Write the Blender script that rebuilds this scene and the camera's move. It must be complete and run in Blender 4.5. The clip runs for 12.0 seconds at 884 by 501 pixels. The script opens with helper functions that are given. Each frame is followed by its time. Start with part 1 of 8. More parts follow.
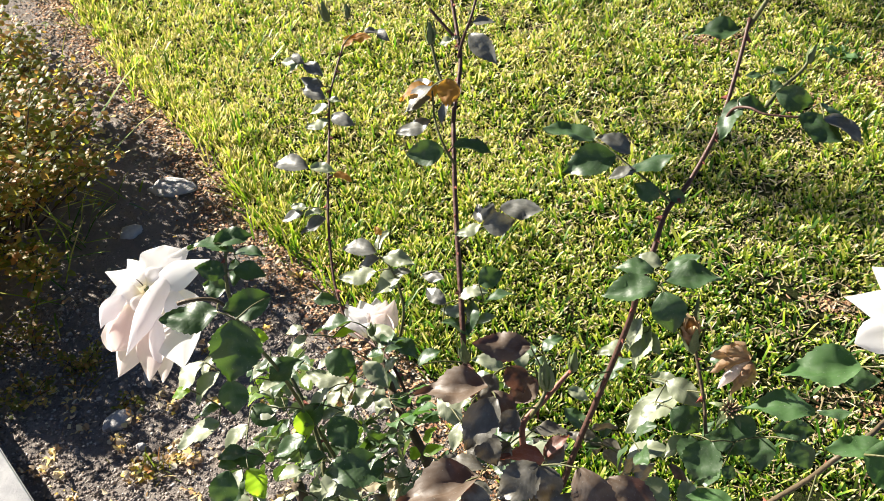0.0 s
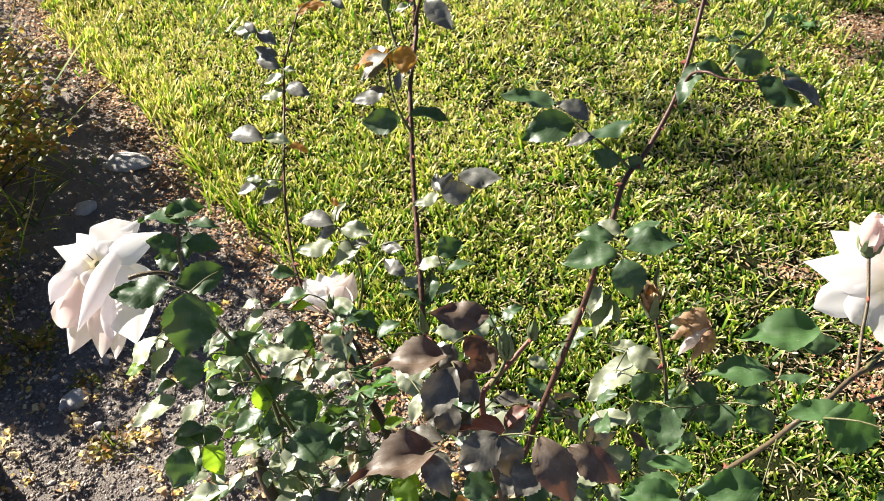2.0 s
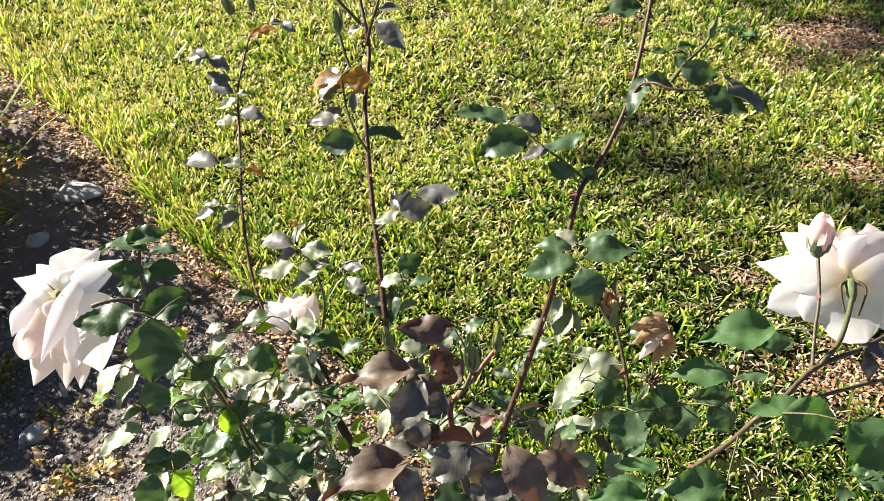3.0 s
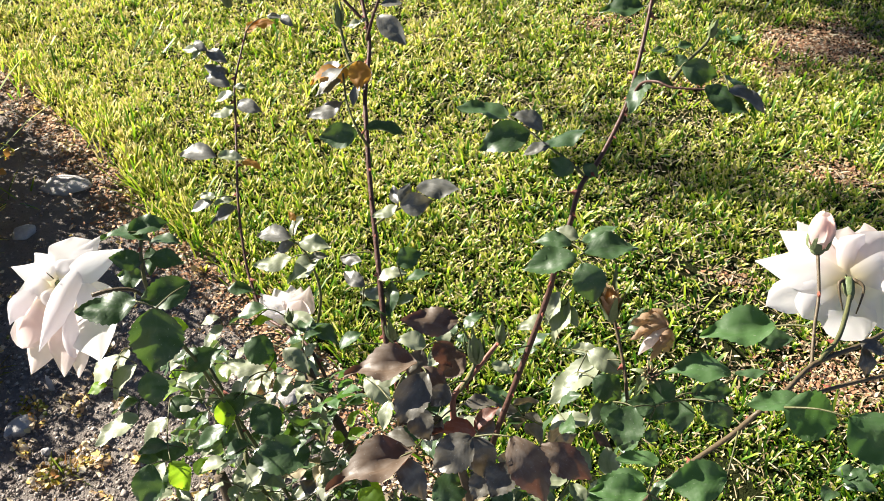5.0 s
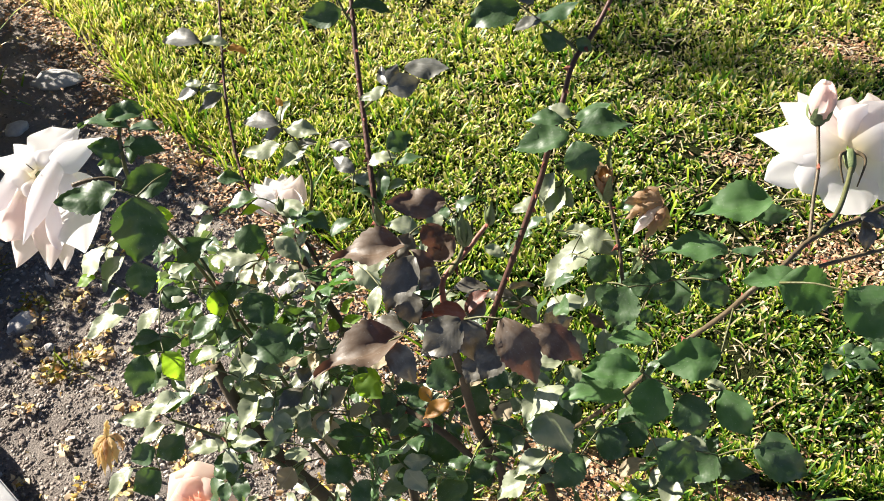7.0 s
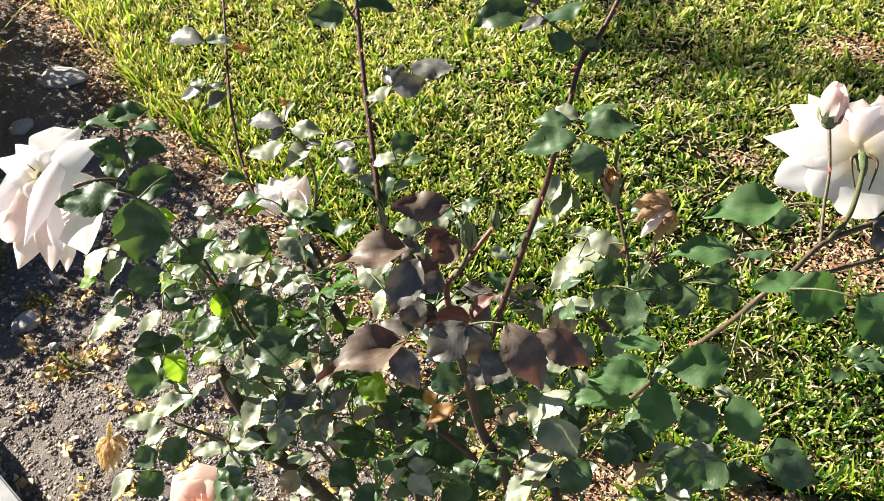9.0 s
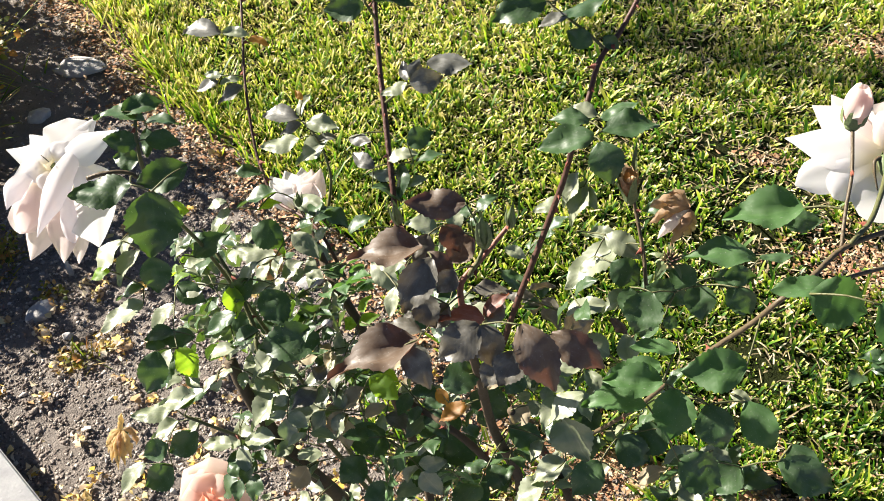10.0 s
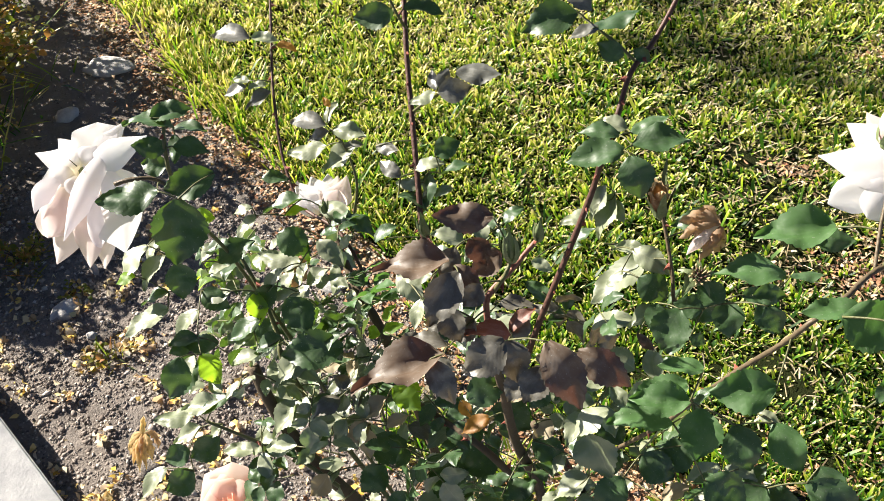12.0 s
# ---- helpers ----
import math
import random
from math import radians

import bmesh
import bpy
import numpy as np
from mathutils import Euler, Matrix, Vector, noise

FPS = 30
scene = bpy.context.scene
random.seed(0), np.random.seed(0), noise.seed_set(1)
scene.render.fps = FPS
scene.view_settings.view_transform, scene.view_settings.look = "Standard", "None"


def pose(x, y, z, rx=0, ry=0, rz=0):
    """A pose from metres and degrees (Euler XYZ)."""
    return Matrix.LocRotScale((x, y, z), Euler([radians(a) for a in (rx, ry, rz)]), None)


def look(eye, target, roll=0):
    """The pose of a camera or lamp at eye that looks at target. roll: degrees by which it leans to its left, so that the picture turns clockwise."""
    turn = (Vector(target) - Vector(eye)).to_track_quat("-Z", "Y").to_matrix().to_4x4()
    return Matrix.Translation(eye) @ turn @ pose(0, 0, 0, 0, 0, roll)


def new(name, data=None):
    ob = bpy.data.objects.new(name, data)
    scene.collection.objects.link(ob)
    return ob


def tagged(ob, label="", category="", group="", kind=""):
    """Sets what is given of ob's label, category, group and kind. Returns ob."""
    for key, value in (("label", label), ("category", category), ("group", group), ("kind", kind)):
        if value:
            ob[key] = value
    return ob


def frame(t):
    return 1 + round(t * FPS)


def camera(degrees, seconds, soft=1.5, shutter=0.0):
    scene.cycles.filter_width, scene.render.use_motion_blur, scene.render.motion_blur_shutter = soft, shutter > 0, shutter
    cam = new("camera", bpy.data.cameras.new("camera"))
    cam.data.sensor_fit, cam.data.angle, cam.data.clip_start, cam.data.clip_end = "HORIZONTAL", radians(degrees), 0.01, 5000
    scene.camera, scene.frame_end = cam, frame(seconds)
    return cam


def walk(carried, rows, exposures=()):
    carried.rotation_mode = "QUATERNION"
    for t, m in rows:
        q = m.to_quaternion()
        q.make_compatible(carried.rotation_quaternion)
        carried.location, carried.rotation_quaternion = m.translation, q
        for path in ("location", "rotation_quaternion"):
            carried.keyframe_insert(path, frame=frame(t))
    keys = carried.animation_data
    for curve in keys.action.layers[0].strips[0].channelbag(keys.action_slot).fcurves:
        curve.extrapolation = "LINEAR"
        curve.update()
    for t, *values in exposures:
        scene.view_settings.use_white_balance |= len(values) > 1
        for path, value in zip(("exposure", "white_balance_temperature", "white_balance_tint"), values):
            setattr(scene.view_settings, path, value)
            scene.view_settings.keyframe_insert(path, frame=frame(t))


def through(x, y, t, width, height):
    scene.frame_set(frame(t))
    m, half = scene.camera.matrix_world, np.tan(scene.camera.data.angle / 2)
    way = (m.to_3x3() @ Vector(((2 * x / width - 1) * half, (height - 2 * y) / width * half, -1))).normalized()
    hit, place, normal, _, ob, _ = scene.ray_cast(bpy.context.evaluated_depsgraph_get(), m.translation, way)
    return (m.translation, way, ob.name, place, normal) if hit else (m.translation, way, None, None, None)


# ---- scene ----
cam = camera(46.0, 12.0, soft=0.45)
PATH = [
    (0, 0.0232, 0.0145, 1.4611, 48.86, 2.17, 5.93),
    (0.5, 0.0305, 0.0208, 1.4544, 47.87, 1.96, 4.90),
    (1, 0.0325, 0.0249, 1.4522, 47.70, 1.56, 4.64),
    (1.5, 0.0338, 0.0248, 1.4495, 47.49, 1.43, 4.24),
    (2, 0.0267, 0.0230, 1.4477, 47.39, 1.35, 3.92),
    (2.5, 0.0174, 0.0110, 1.4547, 48.27, 0.78, 1.72),
    (2.7, 0.0227, 0.0110, 1.4549, 48.30, 1.32, 0.55),
    (4.3, 0.0007, 0.0057, 1.4547, 48.69, 0.54, 0.37),
    (4.5, 0.0024, 0.0064, 1.4524, 48.52, 0.25, 0.30),
    (5, -0.0003, 0.0024, 1.4529, 48.41, -0.05, 0.20),
    (5.5, 0.0005, 0.0006, 1.4498, 47.99, 0.01, 0.05),
    (6, 0.0042, 0.0047, 1.4456, 47.52, 0.41, -0.38),
    (6.5, 0.0113, 0.0110, 1.4369, 45.86, 0.53, -0.80),
    (7, 0.0166, 0.0139, 1.4292, 42.49, 1.16, -0.34),
    (7.2, 0.0182, 0.0157, 1.4257, 42.16, 1.09, -0.71),
    (9, 0.0178, 0.0248, 1.4245, 42.35, 1.30, 0.03),
    (9.5, 0.0190, 0.0293, 1.4218, 42.30, 1.28, 0.58),
    (10, 0.0189, 0.0341, 1.4198, 42.02, 1.36, 1.25),
    (10.5, 0.0270, 0.0408, 1.4164, 41.87, 1.69, 1.27),
    (11, 0.0294, 0.0462, 1.4163, 41.65, 1.58, 1.59),
    (11.5, 0.0276, 0.0468, 1.4173, 41.52, 1.59, 1.60),
    (12, 0.0149, 0.0450, 1.4219, 42.11, 1.56, 2.83),
]
walk(cam, [(t, pose(*place)) for t, *place in PATH])
# ---- light ----
world = bpy.data.worlds.new("sky")
scene.world = world
world.use_nodes = True
SUN_AZ, SUN_EL = radians(-64), radians(27.5)      # azimuth from +y towards +x, elevation
sky = world.node_tree.nodes.new("ShaderNodeTexSky")
sky.sky_type = "NISHITA"
sky.sun_disc = False
sky.sun_elevation, sky.sun_rotation = SUN_EL, SUN_AZ
sky.air_density, sky.dust_density = 0.45, 0.3
back = world.node_tree.nodes["Background"]
back.inputs["Strength"].default_value = 0.039
world.node_tree.links.new(sky.outputs[0], back.inputs["Color"])
to_sun = Vector((math.sin(SUN_AZ) * math.cos(SUN_EL), math.cos(SUN_AZ) * math.cos(SUN_EL), math.sin(SUN_EL)))
sun = new("sun", bpy.data.lights.new("sun", "SUN"))
sun.data.energy, sun.data.angle, sun.data.color = 5.0, radians(0.55), (1.0, 0.93, 0.82)
sun.matrix_world = look(to_sun * 20, (0, 0, 0))
scene.view_settings.exposure = 1.85


# ---- materials ----
class Nodes:
    """A node material with a few short ways to add nodes."""

    def __init__(self, name):
        self.mat = bpy.data.materials.new(name)
        self.mat.use_nodes = True
        self.tree = self.mat.node_tree
        self.tree.nodes.clear()
        self.out = self.add("ShaderNodeOutputMaterial")

    def add(self, kind, **values):
        node = self.tree.nodes.new(kind)
        for key, value in values.items():
            node.inputs[key.replace("_", " ")].default_value = value
        return node

    def link(self, a, b):
        self.tree.links.new(a, b)

    def coords(self, which="Object"):
        return self.add("ShaderNodeTexCoord").outputs[which]

    def where(self):
        return self.add("ShaderNodeNewGeometry").outputs["Position"]

    def noise(self, vector, scale, detail=3.0, rough=0.55):
        node = self.add("ShaderNodeTexNoise", Scale=scale, Detail=detail, Roughness=rough)
        self.link(vector, node.inputs["Vector"])
        return node.outputs["Fac"]

    def ramp(self, fac, stops):
        node = self.add("ShaderNodeValToRGB")
        while len(node.color_ramp.elements) < len(stops):
            node.color_ramp.elements.new(0.5)
        for el, (at, colour) in zip(node.color_ramp.elements, stops):
            el.position, el.color = at, (*colour, 1)
        self.link(fac, node.inputs["Fac"])
        return node.outputs["Color"]

    def mix(self, fac, a, b, how="MIX"):
        node = self.add("ShaderNodeMix")
        node.data_type, node.blend_type = "RGBA", how
        for value, slot in ((fac, 0), (a, 6), (b, 7)):
            if isinstance(value, (int, float)):
                node.inputs[slot].default_value = value
            elif isinstance(value, tuple):
                node.inputs[slot].default_value = (*value, 1)
            else:
                self.link(value, node.inputs[slot])
        return node.outputs[2]

    def math(self, how, a, b=0.0):
        node = self.add("ShaderNodeMath")
        node.operation = how
        for value, slot in ((a, 0), (b, 1)):
            if isinstance(value, (int, float)):
                node.inputs[slot].default_value = value
            else:
                self.link(value, node.inputs[slot])
        return node.outputs[0]

    def bump(self, height, strength, distance):
        node = self.add("ShaderNodeBump", Strength=strength, Distance=distance)
        self.link(height, node.inputs["Height"])
        return node.outputs["Normal"]

    def surface(self, colour, rough, normal=None, through=0.0, through_colour=None, spec=0.5):
        """Principled, mixed with translucent where light passes through."""
        main = self.add("ShaderNodeBsdfPrincipled")
        main.inputs["Specular IOR Level"].default_value = spec
        for value, slot in ((colour, "Base Color"), (rough, "Roughness")):
            if isinstance(value, (int, float)):
                main.inputs[slot].default_value = value
            elif isinstance(value, tuple):
                main.inputs[slot].default_value = (*value, 1)
            else:
                self.link(value, main.inputs[slot])
        if normal is not None:
            self.link(normal, main.inputs["Normal"])
        shader = main.outputs[0]
        if through:
            thin = self.add("ShaderNodeBsdfTranslucent")
            if isinstance(through_colour, tuple):
                thin.inputs["Color"].default_value = (*through_colour, 1)
            else:
                self.link(through_colour or colour, thin.inputs["Color"])
            both = self.add("ShaderNodeMixShader", Fac=through)
            self.link(main.outputs[0], both.inputs[1])
            self.link(thin.outputs[0], both.inputs[2])
            shader = both.outputs[0]
        self.link(shader, self.out.inputs["Surface"])
        return self.mat


def leaf_material(name, dark, light, glow, rough=0.38, through=0.28, spec=0.5, bloom_=0.07):
    n = Nodes(name)
    one = n.add("ShaderNodeObjectInfo").outputs["Random"]
    uv = n.add("ShaderNodeSeparateXYZ")
    n.link(n.coords("UV"), uv.inputs[0])
    side = n.math("ABSOLUTE", n.math("SUBTRACT", uv.outputs[0], 0.5))
    run = n.math("SUBTRACT", n.math("MULTIPLY", uv.outputs[1], 9.0), n.math("MULTIPLY", side, 7.0))
    vein = n.math("POWER", n.math("ABSOLUTE", n.math("SINE", n.math("MULTIPLY", run, 3.1416))), 0.45)
    rib = n.math("MINIMUM", n.math("MULTIPLY", side, 26.0), 1.0)
    relief = n.math("MULTIPLY", vein, rib)
    place = n.coords()
    patchy = n.noise(place, 2.2, 4)
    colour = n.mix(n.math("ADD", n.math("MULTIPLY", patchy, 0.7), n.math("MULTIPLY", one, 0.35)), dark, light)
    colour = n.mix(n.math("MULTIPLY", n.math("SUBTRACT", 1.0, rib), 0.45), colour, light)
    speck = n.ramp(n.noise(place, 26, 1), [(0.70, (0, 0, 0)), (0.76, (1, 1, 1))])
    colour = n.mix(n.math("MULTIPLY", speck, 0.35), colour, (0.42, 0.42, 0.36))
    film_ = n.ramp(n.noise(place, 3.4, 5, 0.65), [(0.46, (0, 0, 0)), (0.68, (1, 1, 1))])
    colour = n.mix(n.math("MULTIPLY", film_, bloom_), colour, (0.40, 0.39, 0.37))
    gloss = n.math("ADD", rough, n.math("MULTIPLY", n.noise(place, 7, 3), 0.22))
    return n.surface(colour, gloss, n.bump(n.math("ADD", relief, n.math("MULTIPLY", n.noise(place, 9, 3), 1.6)), 0.032, 0.006), through, glow, spec)


LEAF = {
    "green": leaf_material("rose_leaf_green", (0.013, 0.034, 0.011), (0.050, 0.100, 0.032), (0.20, 0.38, 0.03), 0.33, 0.12, 0.60),
    # Pale copy of the green leaf, with sun glare put into its colour.
    "sunlit": leaf_material("rose_leaf_sunlit", (0.072, 0.094, 0.036), (0.315, 0.335, 0.225), (0.27, 0.42, 0.06), 0.32, 0.15, 0.9, 0.12),
    "fresh": leaf_material("rose_leaf_fresh", (0.034, 0.082, 0.024), (0.070, 0.140, 0.044), (0.18, 0.40, 0.06), 0.42, 0.20, 0.40),
    "bronze": leaf_material("rose_leaf_bronze", (0.066, 0.041, 0.024), (0.130, 0.092, 0.060), (0.26, 0.09, 0.04), 0.42, 0.12, 0.55, 0.16),
    "dusk": leaf_material("rose_leaf_dusky", (0.056, 0.061, 0.046), (0.145, 0.142, 0.120), (0.28, 0.24, 0.10), 0.28, 0.12, 0.9, 0.28),
    "slate": leaf_material("rose_leaf_slate", (0.046, 0.043, 0.029), (0.118, 0.106, 0.078), (0.22, 0.15, 0.06), 0.30, 0.10, 0.9, 0.18),
    "dry": leaf_material("rose_leaf_dry", (0.26, 0.20, 0.13), (0.46, 0.40, 0.28), (0.60, 0.44, 0.18), 0.6, 0.25, 0.2),
    "rust": leaf_material("rose_leaf_rust", (0.19, 0.080, 0.018), (0.36, 0.175, 0.035), (0.80, 0.42, 0.05), 0.45, 0.40),
    "lime": leaf_material("rose_leaf_lime", (0.07, 0.14, 0.02), (0.14, 0.24, 0.03), (0.44, 0.72, 0.03), 0.42, 0.52),
    "wine": leaf_material("rose_leaf_wine", (0.11, 0.045, 0.034), (0.20, 0.090, 0.066), (0.50, 0.16, 0.06), 0.42, 0.2, 0.5, 0.25),
}


def petal_material(name, body, base, glow, blush):
    n = Nodes(name)
    uv = n.add("ShaderNodeSeparateXYZ")
    n.link(n.coords("UV"), uv.inputs[0])
    one = n.add("ShaderNodeObjectInfo").outputs["Random"]
    colour = n.ramp(uv.outputs[1], [(0.0, base), (0.34, body)])
    colour = n.mix(n.math("MULTIPLY", n.math("ADD", n.noise(n.coords(), 40, 2), n.math("MULTIPLY", one, 0.6)), 0.55), colour, blush)
    glow = n.ramp(uv.outputs[1], [(0.0, base), (0.36, glow)])
    return n.surface(colour, 0.55, n.bump(n.noise(n.coords(), 90, 3), 0.05, 0.002), 0.66, glow, 0.25)


PETAL = {
    "white": petal_material("rose_petal_white", (0.91, 0.91, 0.93), (0.92, 0.84, 0.56), (0.94, 0.91, 0.91), (0.90, 0.86, 0.86)),
    "snow": petal_material("rose_petal_snow", (0.91, 0.91, 0.93), (0.92, 0.90, 0.88), (0.94, 0.91, 0.92), (0.91, 0.88, 0.89)),
    "peach": petal_material("rose_petal_peach", (0.90, 0.76, 0.69), (0.88, 0.48, 0.33), (0.94, 0.72, 0.62), (0.88, 0.64, 0.57)),
    "coral": petal_material("rose_petal_coral", (0.88, 0.58, 0.46), (0.86, 0.44, 0.28), (0.94, 0.56, 0.42), (0.86, 0.48, 0.38)),
    "blush": petal_material("rose_bud_blush", (0.89, 0.81, 0.79), (0.88, 0.82, 0.66), (0.93, 0.81, 0.75), (0.88, 0.72, 0.69)),
    "tan": petal_material("withered_petal_tan", (0.66, 0.50, 0.35), (0.40, 0.26, 0.15), (0.66, 0.46, 0.26), (0.30, 0.17, 0.09)),
    "gold": petal_material("dried_petal_gold", (0.76, 0.60, 0.32), (0.55, 0.38, 0.17), (0.80, 0.60, 0.28), (0.60, 0.38, 0.18)),
}


def stem_material(name, low, high, rough=0.5):
    n = Nodes(name)
    place = n.coords()
    colour = n.mix(n.noise(place, 30, 4), low, high)
    colour = n.mix(n.math("MULTIPLY", n.noise(place, 220, 2), 0.22), colour, (0.16, 0.11, 0.08))
    return n.surface(colour, rough, n.bump(n.noise(place, 160, 3), 0.5, 0.003), spec=0.3)


STEM = {
    "red": stem_material("cane_red_brown", (0.040, 0.018, 0.014), (0.095, 0.040, 0.028)),
    "green": stem_material("cane_green", (0.060, 0.075, 0.026), (0.13, 0.13, 0.050)),
    "bark": stem_material("cane_bark", (0.042, 0.032, 0.019), (0.125, 0.090, 0.054), 0.8),
    "tan": stem_material("cane_tan", (0.060, 0.048, 0.026), (0.120, 0.088, 0.048)),
    "thorn": stem_material("thorn_red", (0.22, 0.05, 0.035), (0.32, 0.09, 0.05)),
    "shoot": stem_material("cane_young_red", (0.17, 0.060, 0.040), (0.27, 0.115, 0.072)),
    "calyx": stem_material("calyx_green", (0.09, 0.14, 0.055), (0.16, 0.20, 0.09)),
    "straw": stem_material("dry_stalk", (0.40, 0.30, 0.14), (0.55, 0.44, 0.22), 0.7),
}


def soil_material():
    n = Nodes("bed_soil")
    place = n.where()
    colour = n.ramp(n.noise(place, 9, 6, 0.65), [(0.30, (0.20, 0.172, 0.152)), (0.55, (0.32, 0.282, 0.250)), (0.75, (0.42, 0.37, 0.33))])
    colour = n.mix(n.math("MULTIPLY", n.noise(place, 160, 3), 0.5), colour, (0.13, 0.105, 0.088))
    tall = n.math("ADD", n.noise(place, 130, 5, 0.7), n.math("MULTIPLY", n.noise(place, 420, 3), 0.5))
    return n.surface(colour, 0.95, n.bump(tall, 1.0, 0.012), spec=0.15)


def thatch_material():
    n = Nodes("lawn_thatch")
    place = n.where()
    # Brown thatch, its dark stops lowered to paint the shade between the blades.
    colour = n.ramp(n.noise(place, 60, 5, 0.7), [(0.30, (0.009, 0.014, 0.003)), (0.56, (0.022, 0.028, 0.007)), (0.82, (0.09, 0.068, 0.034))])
    return n.surface(colour, 0.95, n.bump(n.noise(place, 240, 4, 0.7), 1.0, 0.01), spec=0.1)


def grass_material():
    n = Nodes("lawn_grass")
    place = n.where()
    one = n.add("ShaderNodeNewGeometry").outputs["Random Per Island"]
    patch = n.noise(place, 1.9, 3)
    fine = n.noise(place, 9.0, 3)
    split = n.add("ShaderNodeSeparateXYZ")
    n.link(place, split.inputs[0])
    # Lowers the key as x grows: greener, darker blades.
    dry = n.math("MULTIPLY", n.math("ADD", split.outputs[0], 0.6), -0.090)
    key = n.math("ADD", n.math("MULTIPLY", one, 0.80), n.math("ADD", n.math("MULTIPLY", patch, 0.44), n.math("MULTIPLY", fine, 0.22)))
    # Lowers the key below y 2.05 in the same way.
    near_drop = n.math("MULTIPLY", n.math("MINIMUM", n.math("MAXIMUM", n.math("SUBTRACT", 2.05, split.outputs[1]), 0.0), 0.85), -0.25)
    key = n.math("ADD", key, n.math("SUBTRACT", n.math("ADD", dry, near_drop), 0.120))
    # Straw-dry tips; the dark roots hold painted shade from deep grass.
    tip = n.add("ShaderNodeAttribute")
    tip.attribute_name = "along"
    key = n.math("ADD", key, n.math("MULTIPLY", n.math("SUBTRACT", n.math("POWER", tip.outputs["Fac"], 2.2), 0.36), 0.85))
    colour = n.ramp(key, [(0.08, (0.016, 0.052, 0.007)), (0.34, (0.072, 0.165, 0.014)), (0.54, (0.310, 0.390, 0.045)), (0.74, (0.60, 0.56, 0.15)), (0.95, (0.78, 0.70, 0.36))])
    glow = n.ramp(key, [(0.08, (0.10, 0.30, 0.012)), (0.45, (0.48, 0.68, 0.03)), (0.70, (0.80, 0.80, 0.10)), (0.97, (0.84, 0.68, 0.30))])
    return n.surface(colour, 0.45, None, 0.36, glow, 0.35)


def crumb_material(name, stops, rough=0.9):
    n = Nodes(name)
    one = n.add("ShaderNodeNewGeometry").outputs["Random Per Island"]
    colour = n.ramp(one, stops)
    place = n.where()
    colour = n.mix(n.math("MULTIPLY", n.noise(place, 300, 3), 0.4), colour, (0.15, 0.12, 0.10))
    return n.surface(colour, rough, n.bump(n.noise(place, 500, 3), 0.6, 0.002), spec=0.2)


def litter_material():
    n = Nodes("fallen_petals")
    one = n.add("ShaderNodeNewGeometry").outputs["Random Per Island"]
    colour = n.ramp(one, [(0.0, (0.76, 0.52, 0.08)), (0.30, (0.72, 0.56, 0.24)), (0.55, (0.74, 0.66, 0.52)), (0.85, (0.50, 0.32, 0.16))])
    return n.surface(colour, 0.7, None, 0.3, colour)


def stone_material(name, low, high, grain=90):
    n = Nodes(name)
    place = n.coords()
    colour = n.ramp(n.noise(place, 30, 6, 0.65), [(0.3, low), (0.7, high)])
    return n.surface(colour, 0.85, n.bump(n.noise(place, grain, 5, 0.7), 0.6, 0.5 / grain), spec=0.25)


def small_leaf_material():
    n = Nodes("shrub_leaves")
    one = n.add("ShaderNodeNewGeometry").outputs["Random Per Island"]
    colour = n.ramp(one, [(0.0, (0.026, 0.046, 0.010)), (0.45, (0.085, 0.105, 0.022)), (0.70, (0.17, 0.135, 0.038)), (0.86, (0.26, 0.095, 0.03)), (0.97, (0.50, 0.42, 0.18))])
    shine = n.ramp(one, [(0.0, (0.30, 0.42, 0.04)), (0.5, (0.62, 0.56, 0.06)), (0.75, (0.78, 0.50, 0.10)), (0.95, (0.80, 0.36, 0.10))])
    return n.surface(colour, 0.5, None, 0.45, shine, 0.3)


SOIL, THATCH, GRASS = soil_material(), thatch_material(), grass_material()
CRUMB = crumb_material("soil_crumb", [(0.0, (0.13, 0.106, 0.092)), (0.5, (0.275, 0.236, 0.208)), (0.84, (0.37, 0.32, 0.28)), (0.95, (0.62, 0.56, 0.49))])
LITTER, SMALL_LEAF = litter_material(), small_leaf_material()
CONCRETE = stone_material("concrete", (0.23, 0.23, 0.235), (0.36, 0.355, 0.35), 190)
ROCK = stone_material("grey_rock", (0.28, 0.27, 0.26), (0.50, 0.48, 0.46))


# ---- mesh helpers ----
def mesh(name, verts, faces, material, smooth=True, uvs=None):
    me = bpy.data.meshes.new(name)
    me.from_pydata([tuple(v) for v in verts], [], faces)
    me.materials.append(material)
    if smooth:
        me.shade_smooth()
    if uvs is not None:
        layer = me.uv_layers.new(name="UVMap")
        for loop in me.loops:
            layer.data[loop.index].uv = uvs[loop.vertex_index]
    me.update()
    return me


def part(name, me, parent, label="", m=None):
    ob = new(name, me)
    ob.parent = parent
    if m is not None:
        ob.matrix_basis = m
    return tagged(ob, label)


def grid_faces(rows, cols):
    return [(r * cols + c, r * cols + c + 1, (r + 1) * cols + c + 1, (r + 1) * cols + c) for r in range(rows - 1) for c in range(cols - 1)]


